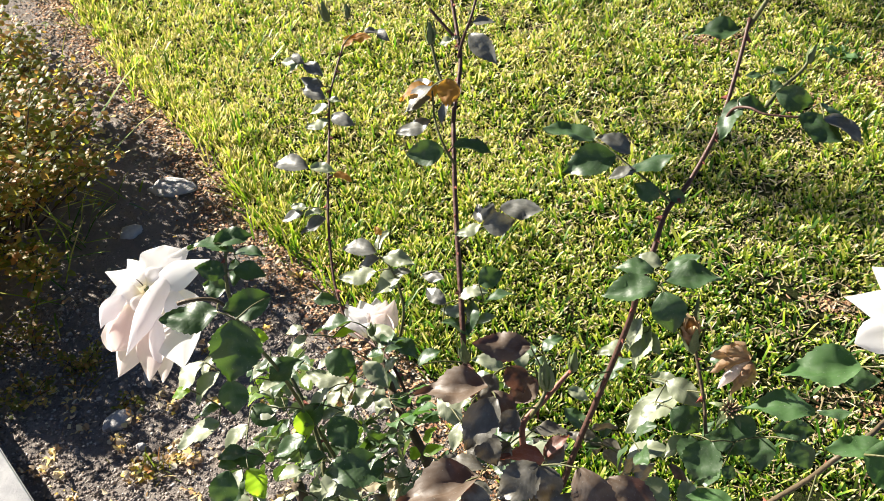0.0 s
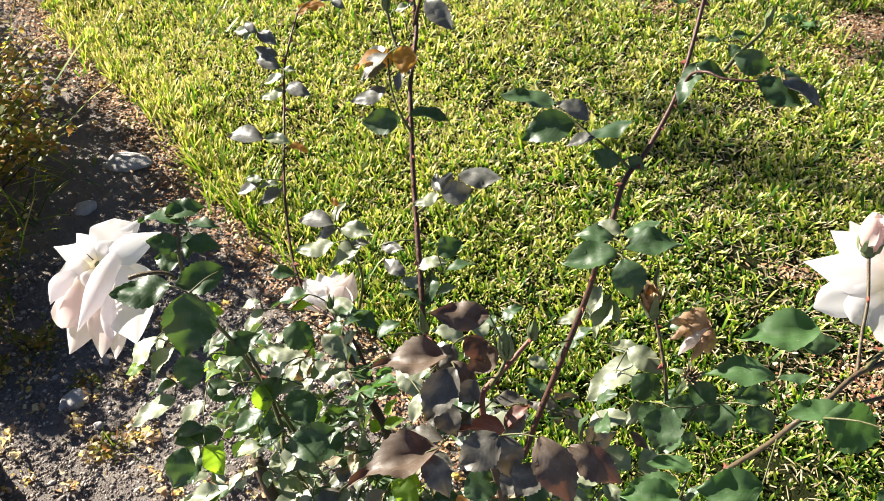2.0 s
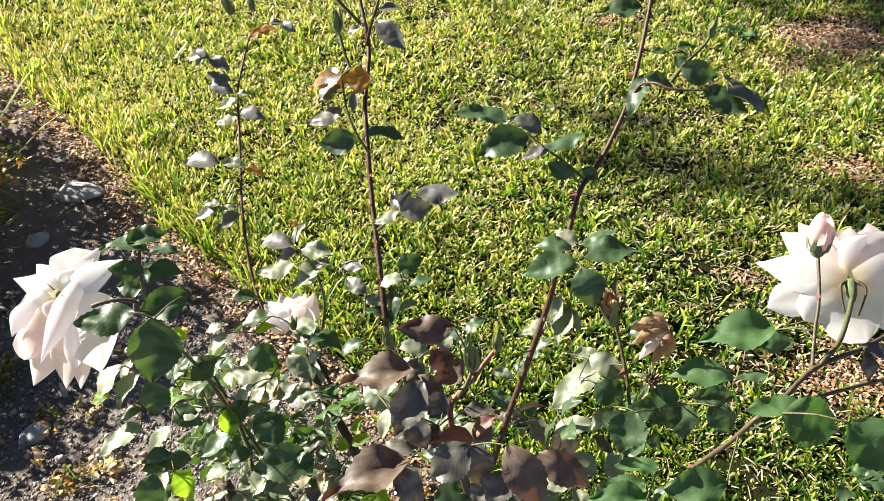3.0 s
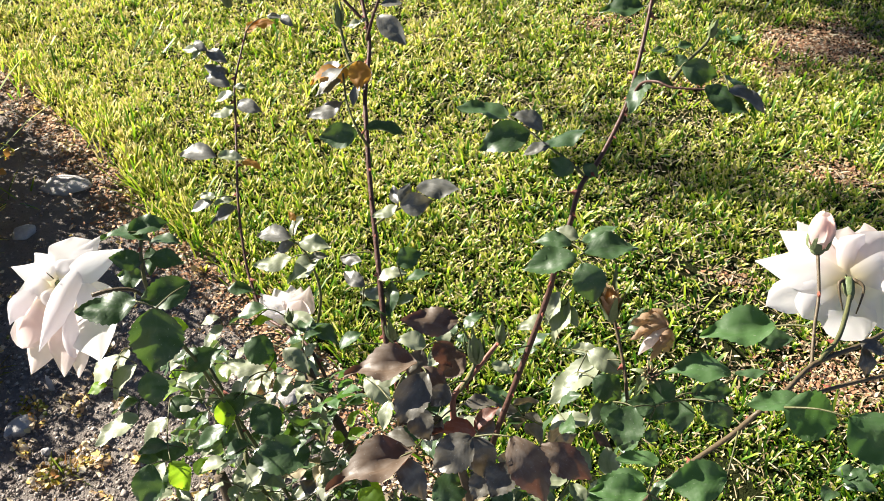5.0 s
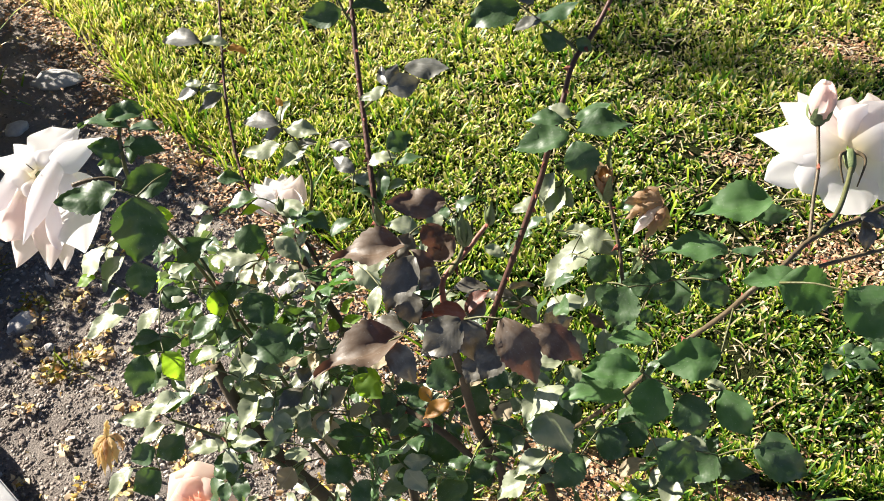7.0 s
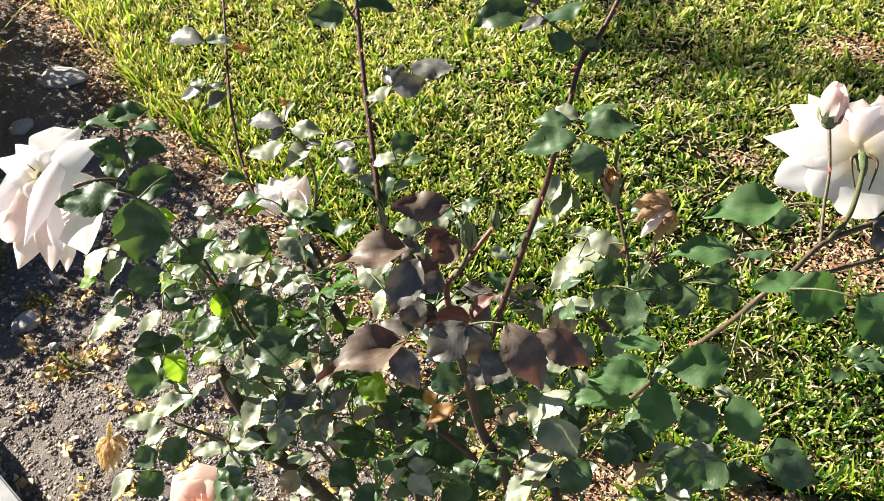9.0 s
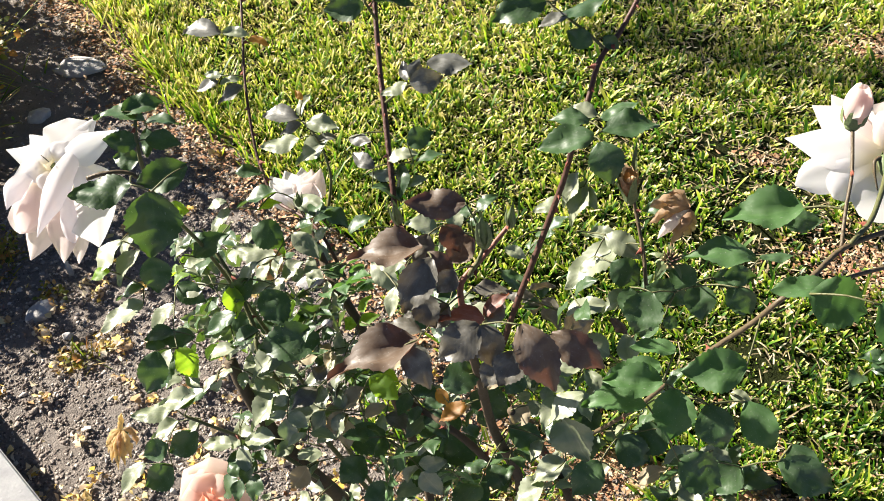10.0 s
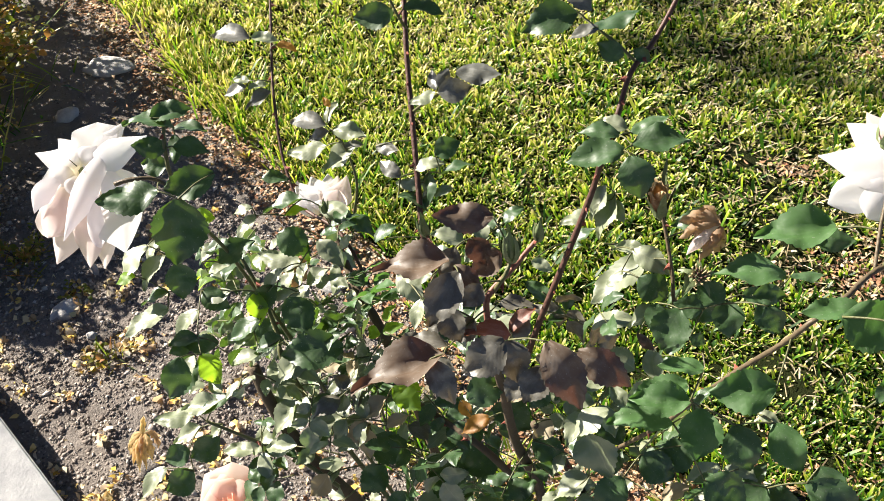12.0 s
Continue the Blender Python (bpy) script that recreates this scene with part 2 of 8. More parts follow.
def bulk(name, verts, polys, material, smooth=False, along=None):
    """One mesh out of many alike pieces: verts (n, k, 3), polys the faces of one piece."""
    n, k = verts.shape[:2]
    loops, starts, at = [], [], 0
    for poly in polys:
        starts.append(at)
        at += len(poly)
        loops += list(poly)
    loops, starts = np.array(loops), np.array(starts)
    me = bpy.data.meshes.new(name)
    me.vertices.add(n * k)
    me.vertices.foreach_set("co", verts.reshape(-1).astype(np.float32))
    me.loops.add(n * at)
    me.loops.foreach_set("vertex_index", (loops[None] + k * np.arange(n)[:, None]).reshape(-1).astype(np.int32))
    me.polygons.add(n * len(polys))
    me.polygons.foreach_set("loop_start", (starts[None] + at * np.arange(n)[:, None]).reshape(-1).astype(np.int32))
    me.materials.append(material)
    me.update(calc_edges=True)
    me.validate()
    if along is not None:
        me.attributes.new("along", "FLOAT", "POINT").data.foreach_set("value", np.tile(np.array(along, np.float32), n))
    if smooth:
        me.shade_smooth()
    return me


def smooth_line(points, steps=6):
    """A Catmull-Rom line through the points."""
    pts = [Vector(p) for p in points]
    if len(pts) < 3:
        return [pts[0].lerp(pts[-1], k / steps) for k in range(steps + 1)]
    ext = [pts[0] * 2 - pts[1], *pts, pts[-1] * 2 - pts[-2]]
    line = []
    for i in range(1, len(ext) - 2):
        a, b, c, d = ext[i - 1 : i + 3]
        for k in range(steps):
            s = k / steps
            line.append(0.5 * (2 * b + (c - a) * s + (2 * a - 5 * b + 4 * c - d) * s * s + (3 * b - a - 3 * c + d) * s ** 3))
    return [*line, pts[-1]]


def tube(name, points, r0, r1, material, sides=8, steps=6, knots=0.0):
    line = smooth_line(points, steps)
    verts, faces = [], []
    side = Vector((1, 0, 0))
    for i, p in enumerate(line):
        ahead = (line[min(i + 1, len(line) - 1)] - line[max(i - 1, 0)]).normalized()
        side = (side - ahead * side.dot(ahead)).normalized()
        up = ahead.cross(side)
        r = r0 + (r1 - r0) * i / (len(line) - 1)
        r *= 1 + knots * (1.0 if i % 5 == 2 else 0.0) + knots * 0.5 * noise.noise(p * 60)
        for k in range(sides):
            a = 2 * math.pi * k / sides
            verts.append(p + (side * math.cos(a) + up * math.sin(a)) * r)
    for i in range(len(line) - 1):
        for k in range(sides):
            faces.append((i * sides + k, i * sides + (k + 1) % sides, (i + 1) * sides + (k + 1) % sides, (i + 1) * sides + k))
    faces += [tuple(range(sides))[::-1], tuple((len(line) - 1) * sides + k for k in range(sides))]
    return mesh(name, verts, faces, material)


# ---- ground ----
EDGE_Y = [0.40, 0.60, 0.75, 0.83, 0.89, 0.95, 1.16, 1.275, 1.53, 1.73, 2.02, 2.29, 2.75, 6.0, 60.0]
EDGE_X = [3.00, 1.50, 0.80, 0.47, 0.26, 0.13, -0.06, -0.14, -0.40, -0.60, -0.81, -1.08, -1.44, -4.10, -47.0]


def lawn_edge(y):
    return np.interp(y, EDGE_Y, EDGE_X)


def lump(x, y, s, seed=0.0):
    return noise.noise((x * s + seed, y * s - seed, seed))


def soil_height(x, y):
    h = 0.012 * lump(x, y, 5, 3.1) + 0.007 * lump(x, y, 17, 7.7) + 0.004 * lump(x, y, 45, 1.3)
    return h - 0.012


def lawn_height(x, y):
    return 0.016 + 0.014 * lump(x, y, 2.3, 9.2) + 0.008 * lump(x, y, 8, 4.4)


def axis_cuts(low, high, step, far):
    grow = [step * 3 ** k for k in range(1, 9)]
    cuts = list(np.arange(low, high + step / 2, step))
    left, right = low, high
    for g in grow:
        left, right = left - g, right + g
        cuts = [max(left, -far), *cuts, min(right, far)]
    return sorted(set([-far, *cuts, far]))


def build_ground():
    xs, ys = axis_cuts(-2.4, 2.2, 0.026, 400), axis_cuts(0.2, 3.9, 0.026, 400)
    verts = [(x, y, soil_height(x, y) if abs(x) < 4 and abs(y) < 6 else -0.012) for y in ys for x in xs]
    ground = new("ground", mesh("ground", verts, grid_faces(len(ys), len(xs)), SOIL))
    tagged(ground, "grey brown crumbly garden bed soil with small clods", "soil", kind="structure")


def build_lawn():
    xs, ys = axis_cuts(-2.4, 2.4, 0.03, 400), axis_cuts(0.3, 4.0, 0.03, 400)
    index, verts, faces = {}, [], []
    inside = lambda x, y: y > 0.4 and x > lawn_edge(y) + 0.03 * lump(x, y, 12, 2.0)
    for j in range(len(ys) - 1):
        for i in range(len(xs) - 1):
            cx, cy = (xs[i] + xs[i + 1]) / 2, (ys[j] + ys[j + 1]) / 2
            if not inside(cx, cy):
                continue
            face = []
            for a, b in ((i, j), (i + 1, j), (i + 1, j + 1), (i, j + 1)):
                if (a, b) not in index:
                    x, y = xs[a], ys[b]
                    near = abs(x) < 4 and abs(y) < 6
                    rim = min(1.0, max(0.0, (x - float(lawn_edge(y))) / 0.07)) if near else 1.0
                    index[a, b] = len(verts)
                    verts.append((x, y, lawn_height(x, y) * rim - 0.016 * (1 - rim) if near else 0.016))
                face.append(index[a, b])
            faces.append(face)
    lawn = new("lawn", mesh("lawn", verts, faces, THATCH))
    tagged(lawn, "lawn turf with brown thatch, darkened for shade between the grass", "lawn", kind="structure")


def heights(x, y, f):
    return np.array([f(float(a), float(b)) for a, b in zip(x, y)])


def blades(rng, root, length, width, azimuth, lean):
    """Bent blades: seven corners each."""
    n = len(length)
    ahead = np.stack([np.cos(azimuth), np.sin(azimuth), np.zeros(n)], 1)
    side = np.stack([-np.sin(azimuth), np.cos(azimuth), np.zeros(n)], 1)
    twist = rng.uniform(-0.9, 0.9, n)[:, None]
    verts = np.zeros((n, 7, 3))
    p, bend = root.copy(), lean.copy()
    for k, (share, wide) in enumerate(((0.0, 0.75), (0.40, 1.0), (0.42, 0.85))):
        p = p + (length * share)[:, None] * (ahead * np.sin(bend)[:, None] + np.array([0, 0, 1.0]) * np.cos(bend)[:, None])
        off = (side + twist * ahead * 0.5) * (width * wide * 0.5)[:, None]
        verts[:, 2 * k], verts[:, 2 * k + 1] = p - off, p + off
        bend = bend + rng.uniform(0.0, 0.34, n)
    verts[:, 6] = p + (length * 0.22)[:, None] * (ahead * np.sin(bend)[:, None] + np.array([0, 0, 1.0]) * np.cos(bend)[:, None])
    return verts


BLADE_ALONG = (0, 0, 0.38, 0.38, 0.74, 0.74, 1)
BLADE_FACES = [(0, 1, 3, 2), (2, 3, 5, 4), (4, 5, 6)]
MOWN = [0, 1, 2, 3, 4, 5]
MOWN_ALONG = (0, 0, 0.5, 0.5, 1, 1)
MOWN_FACES = [(0, 1, 3, 2), (2, 3, 5, 4)]
SHORT = [0, 1, 4, 5, 6]
SHORT_ALONG = (0, 0, 0.6, 0.6, 1)
SHORT_FACES = [(0, 1, 3, 2), (2, 3, 4)]


# worn spots in the lawn: x, y, half sizes, how bare
BALD = [(0.99, 2.46, 0.24, 0.13, 1.0), (0.83, 2.33, 0.12, 0.06, 0.7), (0.89, 1.88, 0.10, 0.07, 0.8), (0.72, 1.26, 0.16, 0.11, 0.75),
        (0.45, 2.54, 0.14, 0.06, 0.6), (0.64, 2.25, 0.10, 0.05, 0.55), (0.58, 1.53, 0.05, 0.035, 0.8), (0.20, 0.83, 0.30, 0.07, 0.6)]


def bareness(x, y):
    worn = np.zeros(len(x))
    for bx, by, rx, ry, much in BALD:
        worn = np.maximum(worn, much * np.clip(1.5 - 1.5 * ((x - bx) ** 2 / rx ** 2 + (y - by) ** 2 / ry ** 2), 0, 1))
    return worn


def noise_at(x, y, scale, seed):
    return np.array([noise.noise((float(a) * scale, float(b) * scale, seed)) for a, b in zip(x, y)])


def build_grass():
    rng = np.random.default_rng(5)

    def sown(n_tufts, per, x0, x1, y0, y1, spread, grow, fan):
        x, y = rng.uniform(x0, x1, n_tufts), rng.uniform(y0, y1, n_tufts)
        seen = (np.abs(x) < fan + 0.50 * y + np.abs(rng.normal(0, 0.16, n_tufts))) & (x > lawn_edge(y) + rng.normal(-0.005, 0.02, n_tufts))
        x, y = x[seen], y[seen]
        inward = np.clip((x - lawn_edge(y)) / 0.9, 0.0, 1.0)
        sparse = np.clip(0.85 * inward + 0.55 * np.clip((1.9 - y) / 0.6, 0, 1) * np.clip((x + 0.25) / 0.4, 0, 1), 0, 1.7)
        thin = noise_at(x, y, 3.1, 5.0) + 0.6 * noise_at(x, y, 9, 2.0)
        hollow = noise_at(x, y, 40, 7.0) + 0.4 * noise_at(x, y, 85, 3.0)
        keep = (thin > rng.uniform(-1.3, -0.55, len(x)) + 0.25 * inward) & (bareness(x, y) < rng.uniform(0.1, 1.0, len(x)))
        keep &= hollow > -0.80 + 0.70 * sparse + rng.uniform(-0.18, 0.1, len(x))
        x, y, thin, hollow, inward = x[keep], y[keep], thin[keep], hollow[keep], inward[keep]
        vigour = np.clip(1 + (0.6 + 0.4 * inward) * hollow, 0.5, 1.6) * np.clip(1 + 0.25 * thin, 0.7, 1.3) * rng.uniform(0.65, 1.3, len(x))
        vigour *= 1 + 0.7 * np.clip(1 - (x - lawn_edge(y)) / 0.16, 0, 1)
        n = len(x) * per
        cx, cy, vig, loose = np.repeat(x, per), np.repeat(y, per), np.repeat(vigour, per), np.repeat(0.35 + 0.65 * inward, per)
        dx, dy = rng.normal(0, spread, n), rng.normal(0, spread, n)
        azimuth = np.arctan2(dy, dx) + rng.normal(0, 1.2, n)
        lean = np.clip(0.85 * rng.uniform(0.0, 1.0, n) ** 1.5 * loose + 0.12 * np.hypot(dx, dy) / spread, 0, 1.2)
        base = np.repeat(heights(x, y, lawn_height), per) - 0.006
        root = np.stack([cx + dx, cy + dy, base], 1)
        return blades(rng, root, grow * vig * rng.uniform(0.6, 1.2, n), rng.uniform(0.0030, 0.0060, n) * (0.55 + 0.5 * loose) * (grow / 0.020) ** 0.5, azimuth, lean)

    near = sown(84000, 8, -1.95, 1.95, 0.66, 3.25, 0.0058, 0.020, 0.26)
    cut = rng.uniform(0, 1, len(near)) < 0.55
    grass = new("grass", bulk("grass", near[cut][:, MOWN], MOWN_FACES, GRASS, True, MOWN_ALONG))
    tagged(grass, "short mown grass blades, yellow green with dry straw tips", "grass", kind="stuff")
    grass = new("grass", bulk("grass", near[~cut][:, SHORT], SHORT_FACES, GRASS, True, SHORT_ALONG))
    tagged(grass, "short pointed grass blades, fresh green among the mown ones", "grass", kind="stuff")
    m = 90000
    x, y = rng.uniform(-1.95, 1.95, m), rng.uniform(0.70, 3.25, m)
    keep = (np.abs(x) < 0.3 + 0.5 * y) & (x > lawn_edge(y) - 0.01) & (rng.uniform(0, 1, m) < 0.08 + 0.60 * np.clip((x - lawn_edge(y)) / 0.9, 0, 1))
    x, y = x[keep], y[keep]
    m = len(x)
    root = np.stack([x, y, heights(x, y, lawn_height) + rng.uniform(-0.002, 0.010, m)], 1)
    bits = blades(rng, root, rng.uniform(0.008, 0.030, m), rng.uniform(0.0014, 0.0034, m), rng.uniform(0, 6.283, m), rng.uniform(1.0, 1.6, m))
    tagged(new("dead_grass", bulk("dead_grass", bits, BLADE_FACES, STRAW, True)), "dead straw and clippings between the grass", "grass", kind="stuff")
    far = sown(21000, 8, -3.8, 4.2, 0.4, 6.5, 0.022, 0.036, 9.0)[:, SHORT]
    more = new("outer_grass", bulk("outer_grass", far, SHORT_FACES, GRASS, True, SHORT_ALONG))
    tagged(more, "mown grass further out on the lawn", "grass", kind="stuff")


def build_stray_grass():
    """Thin grass that has crept from the turf in below the roses."""
    rng = np.random.default_rng(61)
    n_tufts, per = 620, 9
    x, y = rng.uniform(-0.16, 0.42, n_tufts), rng.uniform(0.44, 1.0, n_tufts)
    patchy = np.array([noise.noise((float(a) * 7, float(b) * 7, 9.0)) for a, b in zip(x, y)])
    keep = (patchy > -0.08) & (x < lawn_edge(y) + 0.02)
    x, y = np.repeat(x[keep], per), np.repeat(y[keep], per)
    n = len(x)
    x, y = x + rng.normal(0, 0.009, n), y + rng.normal(0, 0.009, n)
    root = np.stack([x, y, heights(x, y, soil_height) - 0.004], 1)
    verts = blades(rng, root, rng.uniform(0.02, 0.055, n), rng.uniform(0.0022, 0.0042, n), rng.uniform(0, 6.283, n), rng.uniform(0, 0.9, n))
    tagged(new("stray_grass", bulk("stray_grass", verts, BLADE_FACES, GRASS, True, BLADE_ALONG)), "thin yellow green grass creeping in below the roses", "grass", kind="stuff")


ICO = [(0, 0, -1), (1, 0, 0), (0, 1, 0), (-1, 0, 0), (0, -1, 0), (0, 0, 1)]
ICO_FACES = [(0, 2, 1), (0, 3, 2), (0, 4, 3), (0, 1, 4), (5, 1, 2), (5, 2, 3), (5, 3, 4), (5, 4, 1)]


def bed_points(rng, n, x0, x1, y0, y1, over=0.03):
    x, y = rng.uniform(x0, x1, n), rng.uniform(y0, y1, n)
    keep = (x < lawn_edge(y) + over) & (x > np.maximum(-0.95 - 0.75 * (y - 1.15), -0.62 - 0.75 * (y - 0.75)) - 0.25)
    return x[keep], y[keep]


def build_crumbs():
    rng = np.random.default_rng(8)
    near, far = bed_points(rng, 76000, -1.05, 0.40, 0.60, 1.55), bed_points(rng, 60000, -2.0, 0.75, 0.55, 3.0)
    x, y = np.concatenate([near[0], far[0]]), np.concatenate([near[1], far[1]])
    n = len(x)
    size = np.clip(rng.lognormal(math.log(0.0018), 0.55, n), 0.0010, 0.0075)
    shape = np.array(ICO)[None] * rng.uniform(0.35, 1.55, (n, 6, 1)) * size[:, None, None] * np.array([1, 1, 0.6])
    spin = rng.uniform(0, 6.283, n)
    c, s = np.cos(spin)[:, None], np.sin(spin)[:, None]
    vx, vy = shape[..., 0] * c - shape[..., 1] * s, shape[..., 0] * s + shape[..., 1] * c
    base = heights(x, y, soil_height)
    verts = np.stack([vx + x[:, None], vy + y[:, None], shape[..., 2] + (base + size * 0.15)[:, None]], 2)
    tagged(new("soil_crumbs", bulk("soil_crumbs", verts, ICO_FACES, CRUMB)), "loose grey brown soil crumbs and grit on the bed", "soil", kind="stuff")


def build_litter():
    """Fallen petals: loose ones, and little crumpled heaps that lie thickest beside the path."""
    rng = np.random.default_rng(21)
    hx, hy = bed_points(rng, 1800, -1.9, 0.6, 0.6, 2.9, 0.06)
    beside = hx < lawn_edge(hy) - 0.33
    keep = (beside & (hy < 1.25)) | (rng.uniform(0, 1, len(hx)) < 0.16)
    hx, hy = hx[keep], hy[keep]
    x, y = np.repeat(hx, 9) + rng.normal(0, 0.009, len(hx) * 9), np.repeat(hy, 9) + rng.normal(0, 0.009, len(hx) * 9)
    lx, ly = bed_points(rng, 1300, -1.9, 0.7, 0.6, 2.9, 0.06)
    x, y = np.concatenate([x, lx]), np.concatenate([y, ly])
    n = len(x)
    root = np.stack([x, y, heights(x, y, soil_height) + rng.uniform(0.002, 0.010, n)], 1)
    size = np.concatenate([rng.uniform(0.005, 0.014, n - len(lx)), rng.uniform(0.002, 0.007, len(lx))])
    verts = blades(rng, root, size, size * rng.uniform(0.4, 0.9, n), rng.uniform(0, 6.283, n), rng.uniform(0.5, 1.5, n))
    verts += rng.normal(0, 0.0021, verts.shape)
    tagged(new("fallen_petals", bulk("fallen_petals", verts, BLADE_FACES, LITTER, True)), "fallen yellow and tan petals and dead leaves on the soil", "leaf litter", kind="stuff")


def build_chips():
    """Dead leaves and bark along the edge of the turf and in the bald patches."""
    rng = np.random.default_rng(33)
    y = rng.uniform(0.7, 2.9, 11000)
    x = lawn_edge(y) + rng.normal(-0.050, 0.060, 11000)
    spots = [(rng.normal(px_, rx * 0.55, int(130000 * rx * ry * much)), rng.normal(py_, ry * 0.55, int(130000 * rx * ry * much))) for px_, py_, rx, ry, much in BALD]
    bx, by = np.concatenate([p[0] for p in spots]), np.concatenate([p[1] for p in spots])
    fx, fy = rng.uniform(-0.30, 0.75, 2200), rng.uniform(0.50, 0.98, 2200)
    x, y = np.concatenate([x, bx, fx]), np.concatenate([y, by, fy])
    n = len(x)
    base = np.where(x > lawn_edge(y), heights(x, y, lawn_height), heights(x, y, soil_height)) + 0.004
    verts = blades(rng, np.stack([x, y, base], 1), rng.uniform(0.003, 0.015, n) * rng.uniform(0.5, 1.0, n), rng.uniform(0.0015, 0.0075, n), rng.uniform(0, 6.283, n), rng.uniform(0.7, 1.55, n))
    verts += rng.normal(0, 0.0010, verts.shape)
    tagged(new("dead_leaf_chips", bulk("dead_leaf_chips", verts, BLADE_FACES, DEAD, True)), "dry reddish brown leaf scraps along the turf edge", "leaf litter", kind="stuff")


DEAD = crumb_material("dead_leaf_chip", [(0.0, (0.26, 0.110, 0.050)), (0.4, (0.40, 0.220, 0.115)), (0.75, (0.56, 0.37, 0.21)), (0.95, (0.74, 0.64, 0.47))], 0.75)


STRAW = crumb_material("dead_straw", [(0.0, (0.13, 0.095, 0.045)), (0.4, (0.34, 0.27, 0.14)), (0.8, (0.58, 0.48, 0.28)), (0.97, (0.72, 0.63, 0.43))], 0.6)


def build_slab():
    """A concrete path edge, a little higher than the bed, that runs along it."""
    ahead = Vector((-0.713, 0.701, 0)).normalized()
    out = Vector((-ahead.y, ahead.x, 0))
    corner = Vector((-0.765, 0.916, 0))
    path = new("pavement")
    tagged(path, "pale rough concrete path slabs beside the bed", "pavement", kind="structure")
    for k in range(-7, 9):
        bm = bmesh.new()
        a, b = k * 0.9 + 0.003 - 0.35, k * 0.9 + 0.897 - 0.35
        low = [corner + ahead * s + out * w for s, w in ((a, 0), (b, 0), (b, 1.1), (a, 1.1))]
        bot = [bm.verts.new((*p.xy, -0.08)) for p in low]
        top = [bm.verts.new((*p.xy, 0.046)) for p in low]
        bm.faces.new(bot[::-1])
        bm.faces.new(top)
        for i in range(4):
            bm.faces.new((bot[i], bot[(i + 1) % 4], top[(i + 1) % 4], top[i]))
        bmesh.ops.bevel(bm, geom=[e for e in bm.edges if e.verts[0].co.z > 0 and e.verts[1].co.z > 0], offset=0.003, segments=2, affect="EDGES")
        me = bpy.data.meshes.new("slab")
        bm.to_mesh(me)
        bm.free()
        me.materials.append(CONCRETE)
        part("slab", me, path)


def stone(name, x, y, sx, sy, sz, turn, seed, label, material=None):
    bm = bmesh.new()
    bmesh.ops.create_icosphere(bm, subdivisions=3, radius=1)
    for v in bm.verts:
        d = 1 + 0.28 * noise.noise(v.co * 1.3 + Vector((seed, 0, 0))) + 0.10 * noise.noise(v.co * 4 + Vector((0, seed, 0)))
        v.co = Vector((v.co.x * sx, v.co.y * sy, max(v.co.z, -0.4) * sz)) * d
    me = bpy.data.meshes.new(name)
    bm.to_mesh(me)
    bm.free()
    me.materials.append(material or ROCK)
    me.shade_smooth()
    ob = new(name, me)
    ob.matrix_basis = pose(x, y, soil_height(x, y) + sz * 0.25, 0, 0, turn)
    return tagged(ob, label, "stone", "stones on the bed")


# ---- roses ----
def leaf_mesh(name, material, seed, curl, fold, droop, limp=1.0):
    """A toothed oval leaflet, one long and one wide, its base at the origin."""
    rng = random.Random(seed)
    rows, cols = 21, 7
    verts, uvs = [], []
    wave, ph = rng.uniform(0.03, 0.07) * min(limp, 1.3), rng.uniform(0, 6)
    lop = rng.uniform(-0.06, 0.06)
    for r in range(rows):
        v = r / (rows - 1)
        half = 0.5 * math.sin(math.pi * (0.02 + 0.98 * v) ** 0.86) ** (0.80 if v < 0.446 else 1.0)
        for c in range(cols):
            u = c / (cols - 1) * 2 - 1
            edge = abs(u) == 1
            h = half * (1 + ((0.055 if r % 2 else -0.038) * edge if 1 < r < rows - 1 else 0)) * (1 - 0.18 * (limp - 1) * v * v)
            tooth = 0.016 * edge if r % 2 else 0.0
            x = u * h + lop * math.sin(math.pi * v)
            z = fold * abs(u) ** 1.3 * half - droop * v * v + curl * math.sin(math.pi * v) * 0.3 + wave * math.sin(9 * v + ph + 2 * u) * abs(u)
            z += 0.13 * min(limp, 1.0) * noise.noise((u * 1.1 + seed * 3.7, v * 2.6, seed * 1.3)) * math.sin(math.pi * v) ** 0.6 + 0.05 * min(limp, 1.0) * noise.noise((u * 2.6, v * 6, seed))
            verts.append((x, v + tooth, z))
            uvs.append((u * 0.5 + 0.5, v))
    return mesh(name, verts, grid_faces(rows, cols), material, True, uvs)


LEAVES = {}
for tone, material in LEAF.items():
    LEAVES[tone] = [leaf_mesh("leaflet", material, 40 + k, (0.1, 0.35, -0.15, 0.2, 0.5, 0.0)[k], (0.20, 0.10, 0.26, -0.12, 0.14, 0.30)[k], (0.08, 0.2, 0.25, -0.1, 0.05, 0.3)[k], 1.9 if tone in ("bronze", "slate", "wine", "dry", "rust") else 0.8 if tone == "dusk" else 1.0) for k in range(6)]

pick = random.Random(3)


def leaf(stalk, base, tip, face, wide=0.62, tone="green"):
    """One leaflet from base to tip, its upper side towards face; wide: its width over its length."""
    base, tip, face = Vector(base), Vector(tip), Vector(face)
    ahead = tip - base
    length = ahead.length
    y = ahead.normalized()
    z = (face - y * face.dot(y)).normalized()
    x = y.cross(z)
    m = Matrix((x, y, z)).transposed().to_4x4()
    m.translation = base
    m = m @ Matrix.Diagonal((length * wide, length, length * 0.8, 1))
    return part("leaflet", pick.choice(LEAVES[tone]), stalk, "", m)


